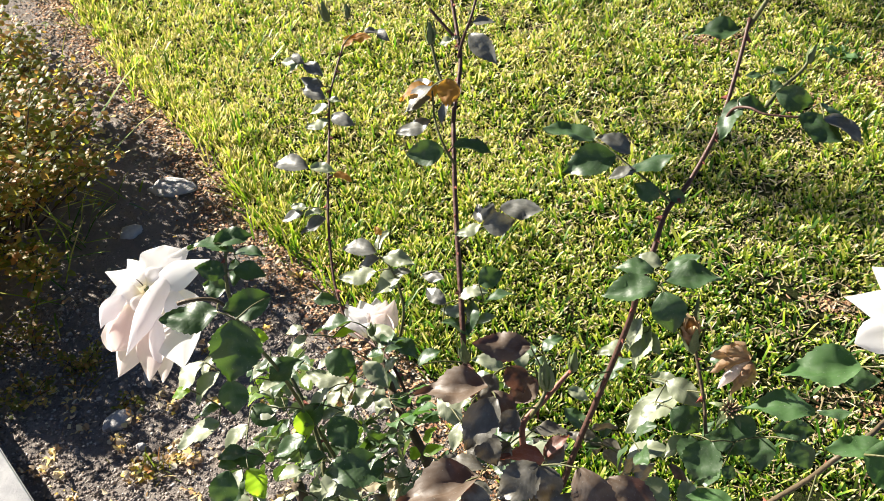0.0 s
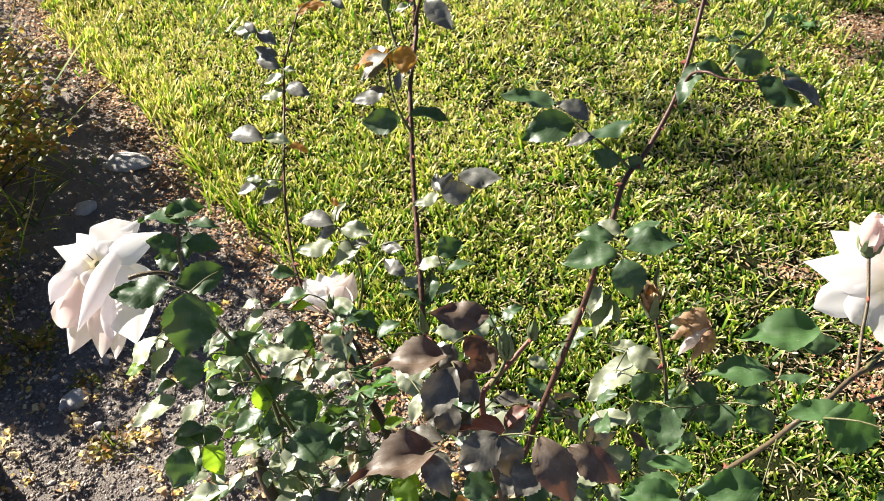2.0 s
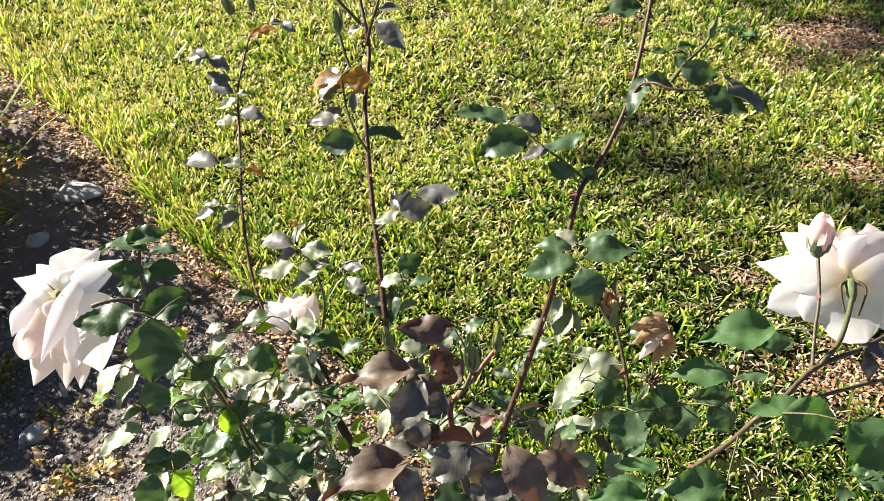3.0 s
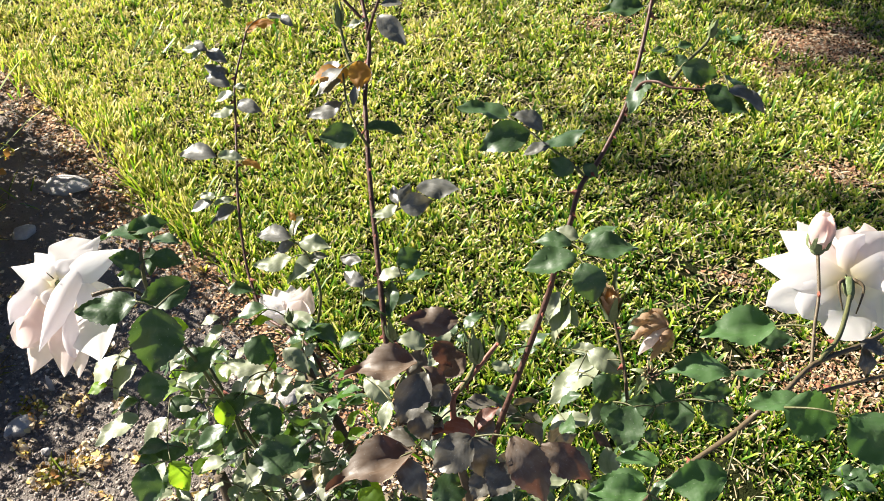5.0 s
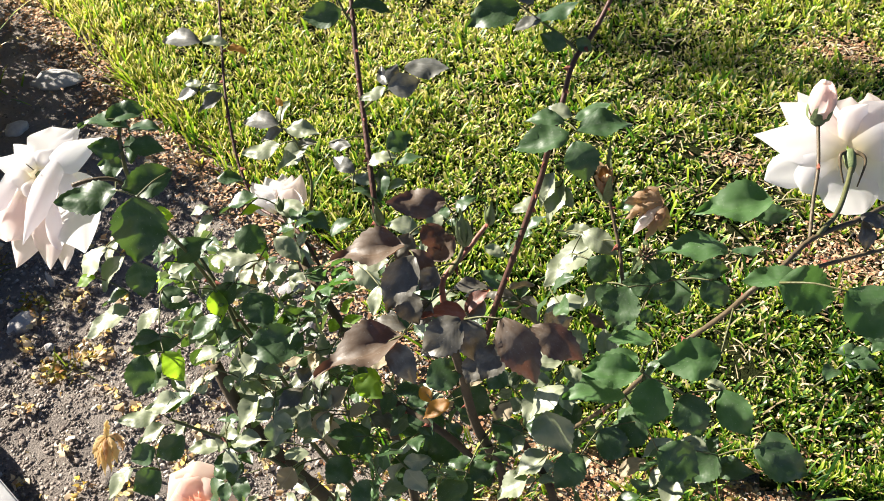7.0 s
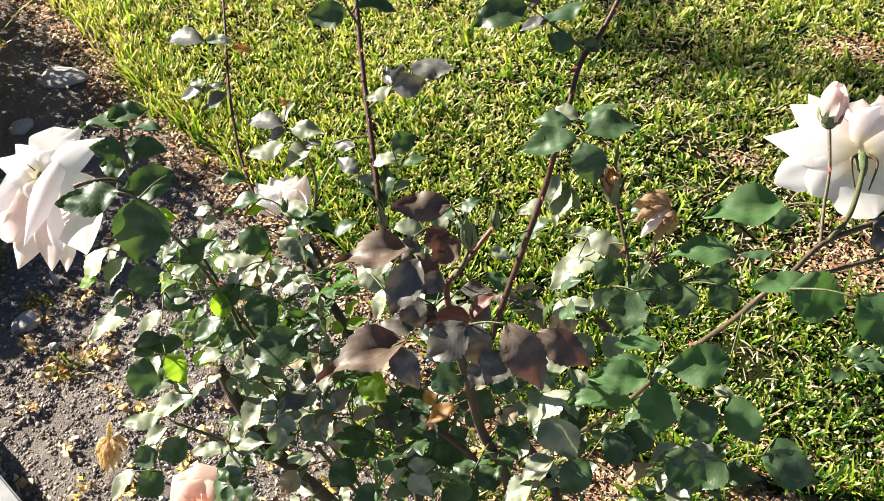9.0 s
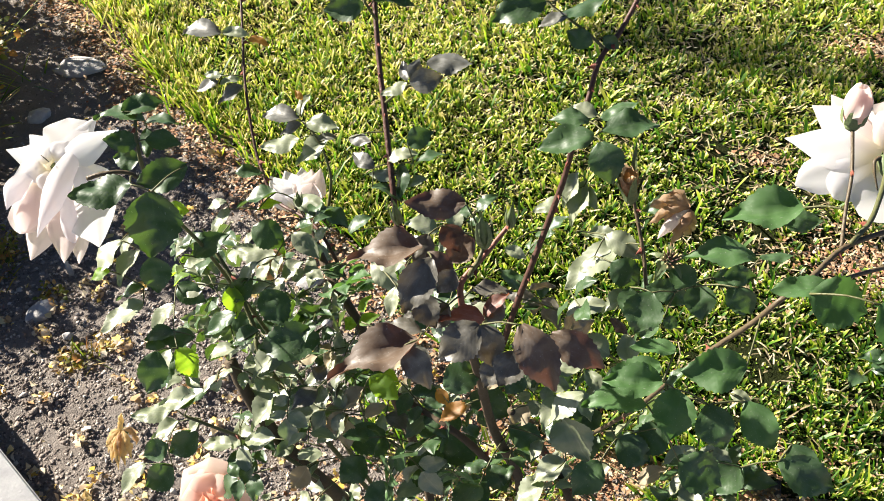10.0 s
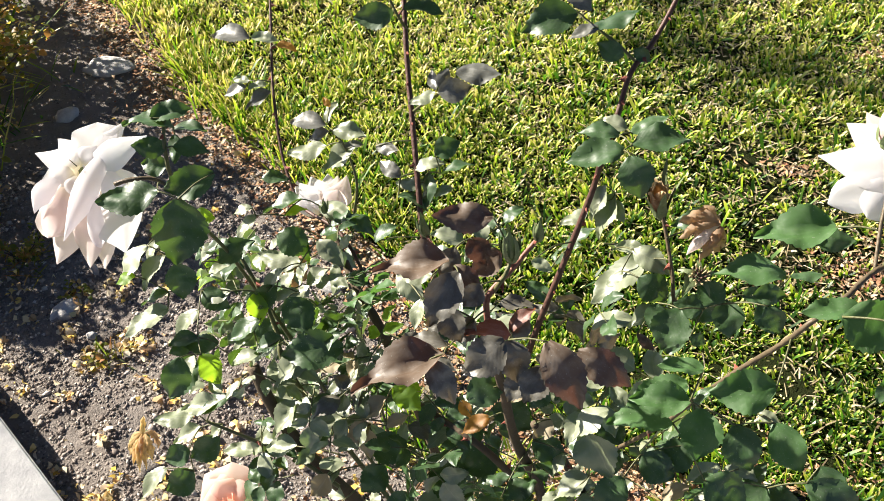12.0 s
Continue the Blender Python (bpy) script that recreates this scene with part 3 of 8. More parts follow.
def spray(stalk, base, ahead, size, tone="green", leaflets=5, face=(-0.58, 0.14, 0.85)):
    """A compound leaf: a thin stalk with leaflets in pairs and one at the end."""
    base, ahead = Vector(base), Vector(ahead).normalized()
    face = Vector(face) + Vector((pick.uniform(-0.5, 0.5), pick.uniform(-0.5, 0.5), pick.uniform(-0.1, 0.3)))
    side = ahead.cross(face).normalized()
    up = side.cross(ahead)
    end = base + ahead * size * 1.5 - up * size * 0.25
    part("leaf_stalk", tube("leaf_stalk", [base, base.lerp(end, 0.5) + up * size * 0.12, end], 0.0009, 0.0006, STEM["green"], 5, 3), stalk)
    pairs = (leaflets - 1) // 2
    for k in range(pairs):
        at = base.lerp(end, 0.40 + 0.42 * k / max(1, pairs - 1) if pairs > 1 else 0.6) + up * size * 0.08
        for s in (-1, 1):
            way = side * s * pick.uniform(0.8, 1.05) + ahead * pick.uniform(0.3, 0.7) + up * pick.uniform(-0.35, 0.25)
            leaf(stalk, at + way * size * 0.06, at + way.normalized() * size * pick.uniform(0.75, 1.0), up + side * s * pick.uniform(-0.5, 0.3) + ahead * pick.uniform(-0.3, 0.3), pick.uniform(0.58, 0.74), tone)
    way = ahead + up * pick.uniform(-0.5, 0.1) + side * pick.uniform(-0.2, 0.2)
    leaf(stalk, end, end + way.normalized() * size * pick.uniform(0.95, 1.15), up + ahead * pick.uniform(-0.3, 0.4), pick.uniform(0.6, 0.72), tone)


def stalk(cane_, foot, end):
    """The little stem that holds a leaflet."""
    foot, end = Vector(foot), Vector(end)
    part("leaf_stalk", tube("leaf_stalk", [foot, foot.lerp(end, 0.5) + Vector((0, 0, 0.08 * (end - foot).length)), end], 0.0009, 0.0006, STEM["green"], 5, 3), cane_)


def thorn_mesh():
    verts, faces = [], []
    for r, (at, wide, back) in enumerate(((0, 1.0, 0.0), (0.5, 0.42, -0.12), (1.0, 0.04, -0.5))):
        for k in range(5):
            a = 2 * math.pi * k / 5
            verts.append((math.cos(a) * 0.28 * wide, math.sin(a) * 0.55 * wide + back, at))
    for r in range(2):
        for k in range(5):
            faces.append((r * 5 + k, r * 5 + (k + 1) % 5, r * 5 + 5 + (k + 1) % 5, r * 5 + 5 + k))
    return mesh("thorn", verts, faces, STEM["thorn"])


THORN = thorn_mesh()
ROSE = new("rose_bush")
tagged(ROSE, "tall thorny rose bush with white blooms and dark green leaves", "rose bush")


def cane(points, r0, r1, tone="red", thorns=0, label=""):
    me = tube("cane", points, r0, r1, STEM[tone], 9, 6, 0.06)
    ob = part("cane", me, ROSE, label)
    line = smooth_line(points, 6)
    for k in range(thorns):
        i = int((k + pick.uniform(0.2, 0.8)) / thorns * (len(line) - 2)) + 1
        ahead = (line[i] - line[i - 1]).normalized()
        a = pick.uniform(0, 6.283)
        out = Vector((math.cos(a), math.sin(a), 0))
        out = (out - ahead * out.dot(ahead)).normalized()
        m = Matrix((ahead.cross(out) * -1, ahead, out)).transposed().to_4x4()
        r = r0 + (r1 - r0) * i / len(line)
        m.translation = line[i] + out * r * 0.8
        part("thorn", THORN, ob, "", m @ Matrix.Scale(pick.uniform(0.0045, 0.0075), 4))
    return ob


CRINKLE = {"tan": 0.75, "gold": 1.25}


def petal(flower, m, azimuth, a0, a1, length, wide, cup, tone, rng, point=0.35, taper=0.72):
    """One petal; a0 and a1: its lean from the flower's axis at base and tip, in degrees."""
    rows, cols = 9, 9
    verts, uvs = [], []
    out = Vector((math.cos(azimuth), math.sin(azimuth), 0))
    side = Vector((-math.sin(azimuth), math.cos(azimuth), 0))
    p = out * 0.0035
    ph, amp = rng.uniform(0, 6.28), rng.uniform(0.05, 0.16) * (3.0 if tone in ("tan", "gold") else 1.0)
    for r in range(rows):
        v = r / (rows - 1)
        a = radians(a0 + (a1 - a0) * v ** 1.4)
        way = out * math.sin(a) + Vector((0, 0, math.cos(a)))
        norm = out * math.cos(a) - Vector((0, 0, math.sin(a)))
        if r:
            p = p + way * length / (rows - 1)
        half = wide * (0.22 + 0.78 * math.sin(math.pi * min(1, 0.05 + 0.62 * v)) ** 0.9) * (1 if v < 0.55 else 1 - taper * ((v - 0.55) / 0.45) ** 1.5)
        for c in range(cols):
            u = c / (cols - 1) * 2 - 1
            bend = -cup * u * u * (1 - v * 0.6) + point * max(0, a1 - 60) / 60 * -abs(u) ** 1.5 * v ** 2
            ripple = amp * math.sin(3.2 * u + ph + 2.5 * v) * v
            dip = -length * 0.20 * abs(u) ** 2.2 * v ** 3
            q = p + side * u * half + norm * half * (bend + ripple) + way * dip
            if tone in ("tan", "gold"):
                q = q + noise.noise_vector(q * 150 + out * 7) * half * CRINKLE[tone] * v
            verts.append(q)
            uvs.append((u * 0.5 + 0.5, v))
    me = mesh("petal", verts, grid_faces(rows, cols), PETAL[tone], True, uvs)
    part("petal", me, flower)


def bud_petals(flower, r, height, tone):
    """Petals furled into a pointed egg, each over the next."""
    for k in range(4):
        rows, cols = 10, 10
        verts, uvs = [], []
        for i in range(rows):
            v = i / (rows - 1)
            for j in range(cols):
                u = j / (cols - 1)
                a = 1.7 * k + u * 3.7
                wide = math.sin(math.pi * (0.16 + 0.70 * v)) ** 0.8
                rr = r * wide * (1.04 - 0.10 * u) * (1 + 0.12 * v * v * (1 - u) - 0.06 * k * v)
                verts.append((math.cos(a) * rr, math.sin(a) * rr, height * v * (1 - 0.10 * (u - 0.4) ** 2 * v) * (0.94 + 0.04 * k)))
                uvs.append((u, 0.4 + 0.6 * v))
        part("petal", mesh("petal", verts, grid_faces(rows, cols), PETAL[tone], True, uvs), flower)


def calyx_mesh(r, length):
    verts, faces = [], []
    prof = ((0, 0.30), (0.35, 0.85), (0.7, 1.0), (1.0, 0.75))
    for at, wide in prof:
        for k in range(8):
            a = 2 * math.pi * k / 8
            verts.append((math.cos(a) * r * wide, math.sin(a) * r * wide, (at - 1) * length))
    for i in range(3):
        for k in range(8):
            faces.append((i * 8 + k, i * 8 + (k + 1) % 8, i * 8 + 8 + (k + 1) % 8, i * 8 + 8 + k))
    faces += [tuple(range(8))[::-1], tuple(range(24, 32))]
    return mesh("calyx", verts, faces, STEM["calyx"])


def axis_pose(place, axis, turn=0.0):
    m = Vector(axis).to_track_quat("Z", "Y").to_matrix().to_4x4()
    m.translation = Vector(place)
    return m @ Matrix.Rotation(turn, 4, "Z")


def sepals(flower, n, length, wide, lean, tip, start=0.0):
    for k in range(n):
        a = 2 * math.pi * k / n
        verts, out, side = [], Vector((math.cos(a), math.sin(a), 0)), Vector((-math.sin(a), math.cos(a), 0))
        p = out * (start or wide * 0.8)
        for r in range(6):
            v = r / 5
            b = radians(lean + (tip - lean) * v)
            if r:
                p = p + (out * math.sin(b) + Vector((0, 0, math.cos(b)))) * length / 5
            w = wide * (1 - v) ** 0.8 + 0.0004
            verts += [p - side * w + out * 0.15 * w, p + out * 0.5 * w, p + side * w + out * 0.15 * w]
        part("sepal", mesh("sepal", verts, grid_faces(6, 3), STEM["calyx"]), flower)


def bloom(name, place, axis, size, rings, tone, label, seed, turn=0.0, calyx=0.085):
    """rings: (petals, lean at the base, lean at the tip, length, half width, cup), lengths over size."""
    rng = random.Random(seed)
    flower = part(name, calyx_mesh(size * calyx, size * 0.28), ROSE, label, axis_pose(place, axis, turn))
    for i, (n, a0, a1, length, wide, cup, *taper) in enumerate(rings):
        shift = rng.uniform(0, 6.28)
        for k in range(n):
            petal(flower, None, shift + 6.283 * (k + rng.uniform(-0.2, 0.2)) / n, a0 + rng.uniform(-7, 7), a1 + rng.uniform(-14, 14), size * length * rng.uniform(0.9, 1.08), size * wide * rng.uniform(0.88, 1.1), cup, tone, rng, 0.35, taper[0] if taper else 0.6)
    return flower


def swept_petal(flower, base, mid, tip, wide, blunt, cup, tone, rng, curl=0.0):
    """One petal along base, mid and tip, in millimetres in the flower's own axes; cup: how far its sides fold back; curl: how far its end rolls."""
    rows, cols = 12, 9
    a, b, c = (Vector(p) * 0.001 for p in (base, mid, tip))
    b = 2 * b - 0.5 * (a + c)
    wide, ph, amp = wide * 0.001, rng.uniform(0, 6.28), rng.uniform(0.02, 0.06)
    sharp = 0.42 + 0.65 * max(0.0, blunt - 1.5)
    verts, uvs = [], []
    for r in range(rows):
        v = r / (rows - 1)
        p = a * (1 - v) ** 2 + b * 2 * v * (1 - v) + c * v * v
        way = ((b - a) * (1 - v) + (c - b) * v).normalized()
        norm = Vector((0, 0, 1))
        norm = (norm - way * norm.dot(way)).normalized()
        side = way.cross(norm)
        w = wide * (0.34 + 0.66 * math.sin(math.pi / 2 * min(1.0, v / 0.6)))
        if blunt < 2:
            w *= max(0.02, 1 - max(0.0, (v - sharp) / (1 - sharp)) ** (0.55 + 0.3 * blunt))
        elif v > 0.6:
            w *= max(0.05, 1 - ((v - 0.6) / 0.4) ** (blunt * 1.4))
        w *= 1 + 0.10 * noise.noise((v * 5.0, ph, 2.0)) * v
        for k in range(cols):
            u = k / (cols - 1) * 2 - 1
            fold = -cup * u * u * (0.5 + 0.5 * v) + amp * math.sin(3.0 * u + ph + 2.2 * v) * v - curl * abs(u) ** 3 * v * v
            fold += (0.10 + 0.12 * abs(u)) * noise.noise((u * 1.9 + ph * 3, v * 2.8, ph)) * min(1.0, 2 * v)
            q = p + side * u * w * (1 - 0.12 * cup * u * u) + norm * w * fold
            if tone in CRINKLE:
                q = q + noise.noise_vector(q * 300) * w * 1.2 * v
            verts.append(q)
            uvs.append((u * 0.5 + 0.5, v))
    part("petal", mesh("petal", verts, grid_faces(rows, cols), PETAL[tone], True, uvs), flower)


# the open bloom: base, middle, tip, half width, bluntness, cup, tone, curl of each petal, the upper ones first
UPPER = [((0, 2, -6), (5, 26, -14), (5, 46, -28), 21, 7.0, 0.10, "white", 0.0), ((6, 2, -8), (20, 28, -18), (33, 48, -30), 13, 1.5, 0.15, "white", 0.2),
    ((4, 0, 0), (36, 17, 10), (73, 33, 30), 17, 1.5, 0.35, "snow", 0.3), ((-4, 2, -8), (-22, 20, -18), (-34, 30, -30), 14, 1.5, 0.12, "white", 0.2),
    ((-4, 0, -4), (-28, 8, -12), (-56, 16, -28), 16, 1.5, 0.15, "white", 0.2), ((-4, -2, -6), (-30, -12, -12), (-57, -22, -24), 18, 1.55, 0.12, "white", 0.2)]
HANGING = [((-4, -4, -8), (-30, -26, -4), (-46, -38, -14), 20, 3.0, 0.15, "white", 0.0), ((-4, -4, -8), (-24, -40, -6), (-30, -62, 6), 20, 1.95, 0.2, "blush", 0.1),
    ((-2, -4, -10), (-13, -50, -6), (-19, -86, 12), 19, 1.75, 0.2, "blush", 0.3), ((0, -4, -8), (6, -50, -2), (14, -88, 16), 17, 1.8, 0.25, "blush", 0.3),
    ((2, -4, -10), (16, -50, -8), (27, -89, 14), 16, 1.75, 0.15, "blush", 0.2), ((6, -4, -20), (34, -38, 4), (52, -72, 30), 24, 1.85, 0.12, "white", 0.1),
    ((8, -2, -12), (36, -18, -10), (46, -36, 0), 20, 3.0, 0.15, "white", 0.1)]
LAID_OVER = [((26, 18, 2), (7, -18, 13), (-9, -64, 20), 14, 1.75, 0.55, "snow", 0.35), ((14, -16, 4), (16, -50, 10), (17, -78, 0), 9, 1.9, 0.5, "snow", 0.3), ((26, 2, 2), (32, -14, 8), (38, -34, 6), 12, 1.9, 0.3, "snow", 0.2),
    ((-16, -6, 3), (-34, -20, 6), (-44, -40, 2), 11, 1.8, 0.3, "snow", 0.2),
    ((-10, -8, 0), (-24, -34, 2), (-23, -60, 12), 14, 2.4, 0.35, "blush", 0.2)]
ROUND_HEART = [((-6, -4, 2), (-16, -4, 5), (-28, -8, 2), 11, 2.0, 0.2, "white", 0.1), ((-3, 4, 0), (-8, 12, 2), (-13, 20, -4), 12, 1.9, 0.15, "white", 0.1),
    ((5, 5, 0), (8, 14, 2), (14, 24, -4), 12, 1.9, 0.2, "white", 0.1), ((-2, -4, 3), (-5, -12, 7), (-7, -22, 6), 9, 2.2, 0.3, "white", 0.0)]
# a bloom turned away: its petals swept back from the calyx
AWAY_LOW = [((-2, 0, 0), (-38, 8, -8), (-69, 15, -32), 19, 1.6, 0.10, "white", 0.1), ((-3, -3, 0), (-34, -12, -8), (-60, -24, -30), 17, 2.3, 0.10, "white", 0.2),
    ((0, -4, 0), (2, -28, -4), (10, -52, 8), 24, 2.2, 0.12, "white", 0.1), ((4, -3, 0), (36, -20, -4), (58, -36, 8), 22, 2.2, 0.10, "white", 0.1), ((-3, -3, -1), (-22, -18, -6), (-36, -34, -6), 16, 2.2, 0.10, "white", 0.1)]
AWAY_HIGH = [((4, 2, 0), (36, 6, 0), (64, 2, -16), 19, 2.1, 0.25, "white", 0.3), ((-3, 3, -2), (-26, 24, -14), (-46, 42, -36), 17, 1.75, 0.10, "blush", 0.1),
    ((-2, 4, -4), (-17, 28, -18), (-29, 51, -40), 17, 1.75, 0.10, "blush", 0.1), ((2, 4, -4), (10, 28, -16), (16, 46, -38), 19, 1.9, 0.10, "blush", 0.1),
    ((4, 4, -2), (28, 24, -12), (48, 42, -30), 19, 1.8, 0.15, "white", 0.2), ((2, 4, -8), (30, 26, -28), (36, 50, -52), 20, 1.9, 0.10, "blush", 0.0),
    ((-2, 5, 0), (8, 24, -6), (20, 38, -10), 15, 1.8, 0.3, "white", 0.3)]


def full_petals(seed):
    """The petals of a low full bloom: broad rounded ones in three rings."""
    rng = random.Random(seed)
    petals = []
    for count, reach, rise, drop, wide, cup, tone in ((6, 47, -2, -13, 27, 0.12, "peach"), (5, 33, 9, 5, 20, 0.30, "peach"), (4, 13, 17, 20, 11, 0.6, "coral")):
        for k in range(count):
            a = 2 * math.pi * (k + rng.uniform(-0.2, 0.2)) / count + reach * 0.1
            r = reach * rng.uniform(0.9, 1.12)
            c, q = math.cos(a), math.sin(a)
            petals.append(((3 * c, 3 * q, rise - 6), (0.55 * r * c, 0.55 * r * q, rise + rng.uniform(-2, 3)), (r * c, r * q, drop + rng.uniform(-5, 4)), wide, 2.8, cup, tone, 0.25))
    return petals


# a bloom half open: pointed petals stand round a pale yellow heart
CUPPED = [((0, 0, -8), (-8, 22, -16), (-18, 42, -28), 18, 1.75, 0.1, "snow", 0.1), ((0, 0, -8), (4, 24, -18), (2, 46, -32), 19, 1.75, 0.1, "snow", 0.1),
    ((2, 0, -8), (12, 22, -16), (15, 44, -28), 17, 1.75, 0.1, "blush", 0.1), ((3, 0, -4), (20, 20, -6), (28, 45, -16), 17, 1.7, 0.2, "blush", 0.1),
    ((-3, 0, -4), (-20, 18, -8), (-34, 36, -18), 18, 1.7, 0.2, "white", 0.1), ((-2, -2, 2), (-14, 10, 8), (-24, 26, 4), 16, 1.9, 0.3, "white", 0.2),
    ((2, -2, 2), (14, 10, 10), (22, 28, 10), 16, 2.2, 0.4, "blush", 0.2), ((0, -2, 3), (2, 6, 12), (2, 16, 14), 15, 2.4, 0.35, "white", 0.2)]
# a spent one: limp brown strips that hang to one side
LIMP = [((10, 6, 0), (-4, 12, 8), (-25, 8, 2), 6, 2.2, 0.9, "tan", 0.5), ((10, 6, 0), (-6, 4, 10), (-25, -6, 4), 7, 1.9, 0.9, "tan", 0.5), ((10, 5, 0), (-4, -4, 12), (-18, -20, 4), 6, 2.0, 0.9, "blush", 0.6),
    ((12, 4, 0), (2, -8, 12), (-7, -27, 2), 6, 1.9, 0.9, "tan", 0.6), ((12, 4, 0), (10, -6, 8), (6, -18, 0), 6, 2.2, 0.9, "gold", 0.5), ((10, 6, -4), (2, 14, -2), (-12, 15, -8), 7, 2.0, 0.9, "tan", 0.4), ((11, 5, 2), (6, -2, 14), (-2, -14, 12), 5, 1.9, 1.0, "tan", 0.6)]
# a dried one: thin golden strips that hang straight down
DRIED = [((0, 4, 0), (-9, -4, 9), (-15, -22, 4), 5, 1.9, 0.9, "gold", 0.5), ((0, 4, 0), (-6, -10, 12), (-10, -34, 5), 5, 1.9, 0.9, "gold", 0.6), ((0, 4, 2), (-2, -12, 14), (-2, -42, 6), 5, 1.8, 0.9, "gold", 0.6),
    ((1, 4, 0), (5, -10, 13), (6, -38, 6), 5, 1.9, 0.9, "gold", 0.6), ((1, 4, 0), (9, -6, 10), (13, -28, 4), 5, 1.9, 0.9, "gold", 0.5), ((1, 4, -4), (12, 2, -2), (17, -14, -4), 5, 2.0, 0.9, "tan", 0.5),
    ((0, 4, -4), (-10, 0, -4), (-17, -10, -4), 5, 2.0, 0.9, "gold", 0.5), ((0, 2, 2), (1, -4, 14), (2, -24, 14), 4, 1.8, 1.0, "tan", 0.6), ((0, 0, 0), (-1, 12, 1), (1, 26, 0), 4, 2.2, 0.8, "gold", 0.3)]
FACING = Matrix(((1, 0, 0), (0, 0.68, -0.733), (0, 0.733, 0.68))).to_4x4()


def spread_bloom(place, petals, label, seed, turned=False, kind_name="rose_bloom"):
    """A wide open bloom, tilted over on its stem, with loose pointed petals."""
    rng = random.Random(seed)
    m = FACING.copy()
    m.translation = Vector(place)
    cup_ = calyx_mesh(0.0055, 0.020 if turned else 0.016)
    cup_.transform(Matrix.Translation((0, 0, -0.006)) if not turned else Matrix.Rotation(radians(-114), 4, "X"))
    flower = part(kind_name, cup_, ROSE, label, m)
    for base, mid, tip, wide, blunt, cup, tone, curl in petals:
        swept_petal(flower, base, mid, tip, wide, blunt, cup, tone, rng, curl)
    return flower


WILT = [(5, 40, 95, 0.7, 0.30, 0.6, 0.4), (6, 26, 44, 0.95, 0.30, 0.8, 0.4), (6, 12, 18, 1.2, 0.28, 0.9, 0.3), (4, 2, 4, 1.25, 0.24, 1.0, 0.3)]
SHUT = [(4, 16, 4, 1.0, 0.26, 0.9), (3, 8, 0, 1.1, 0.22, 1.0)]


def green_bud(place, height):
    """A closed bud in its sepals."""
    r = height * 0.18
    verts, faces = [], []
    for at, wide in ((0, 0.35), (0.12, 0.75), (0.3, 1.0), (0.55, 0.85), (0.8, 0.45), (1.0, 0.05)):
        for k in range(8):
            a = 2 * math.pi * k / 8
            verts.append((math.cos(a) * r * wide, math.sin(a) * r * wide, at * height))
    for i in range(5):
        for k in range(8):
            faces.append((i * 8 + k, i * 8 + (k + 1) % 8, i * 8 + 8 + (k + 1) % 8, i * 8 + 8 + k))
    ob = part("rose_bud", mesh("rose_bud", verts, faces, STEM["calyx"]), ROSE, "closed green rose bud", axis_pose(place, (pick.uniform(-0.15, 0.15), pick.uniform(-0.15, 0.15), 1)))
    sepals(ob, 5, height * 1.05, r * 0.55, 30, -10)
    return ob


# ---- the rose bush ----
trunk = cane([(-0.030, 0.680, -0.020), (-0.050, 0.740, 0.200), (-0.111, 0.768, 0.463), (-0.146, 0.811, 0.503), (-0.176, 0.868, 0.528), (-0.196, 0.906, 0.536)], 0.0066, 0.0040, 'bark', 6)
left_trunk = cane([(-0.060, 0.640, -0.020), (-0.120, 0.640, 0.250), (-0.173, 0.640, 0.378), (-0.196, 0.645, 0.424), (-0.223, 0.661, 0.479), (-0.242, 0.682, 0.526)], 0.0088, 0.0066, 'bark', 5)
leaf(left_trunk, (-0.215, 0.701, 0.542), (-0.245, 0.682, 0.527), (-0.40, -0.10, 0.91), 0.58, 'sunlit')
front_trunk = cane([(0.020, 0.640, -0.020), (0.050, 0.600, 0.250), (0.067, 0.587, 0.426), (0.036, 0.592, 0.539), (0.021, 0.592, 0.634), (0.004, 0.587, 0.724)], 0.0062, 0.0040, 'bark', 5)
right_trunk = cane([(0.050, 0.680, -0.020), (0.090, 0.660, 0.220), (0.124, 0.599, 0.367), (0.091, 0.619, 0.453), (0.053, 0.594, 0.567)], 0.0055, 0.0040, 'bark', 3)
cane([(-0.076, 0.664, 0.502), (-0.026, 0.615, 0.523), (0.014, 0.595, 0.503), (0.054, 0.581, 0.448)], 0.0035, 0.0040, 'bark', 3)
slim_cane = cane([(-0.120, 0.781, 0.523), (-0.162, 0.842, 0.562), (-0.218, 0.905, 0.541), (-0.240, 0.945, 0.556), (-0.252, 0.980, 0.580), (-0.262, 1.031, 0.622), (-0.268, 1.085, 0.652), (-0.274, 1.141, 0.684), (-0.277, 1.174, 0.706), (-0.271, 1.210, 0.731), (-0.268, 1.247, 0.742)], 0.0021, 0.0013, 'red', 14)
leaf(slim_cane, (-0.269, 1.246, 0.740), (-0.248, 1.259, 0.755), (-0.30, -0.45, 0.84), 0.60, 'rust')
leaf(slim_cane, (-0.259, 1.255, 0.751), (-0.228, 1.253, 0.749), (0.04, -0.29, 0.96), 0.60, 'rust')
leaf(slim_cane, (-0.240, 1.261, 0.757), (-0.221, 1.256, 0.760), (-0.25, -0.42, 0.87), 0.53, 'dusk')
leaf(slim_cane, (-0.221, 1.262, 0.758), (-0.203, 1.245, 0.751), (-0.23, -0.60, 0.77), 0.51, 'dusk')
leaf(slim_cane, (-0.325, 1.203, 0.738), (-0.349, 1.212, 0.738), (-0.17, -0.39, 0.91), 0.51, 'sunlit')
leaf(slim_cane, (-0.331, 1.211, 0.747), (-0.312, 1.197, 0.742), (-0.18, -0.56, 0.81), 0.51, 'dusk')
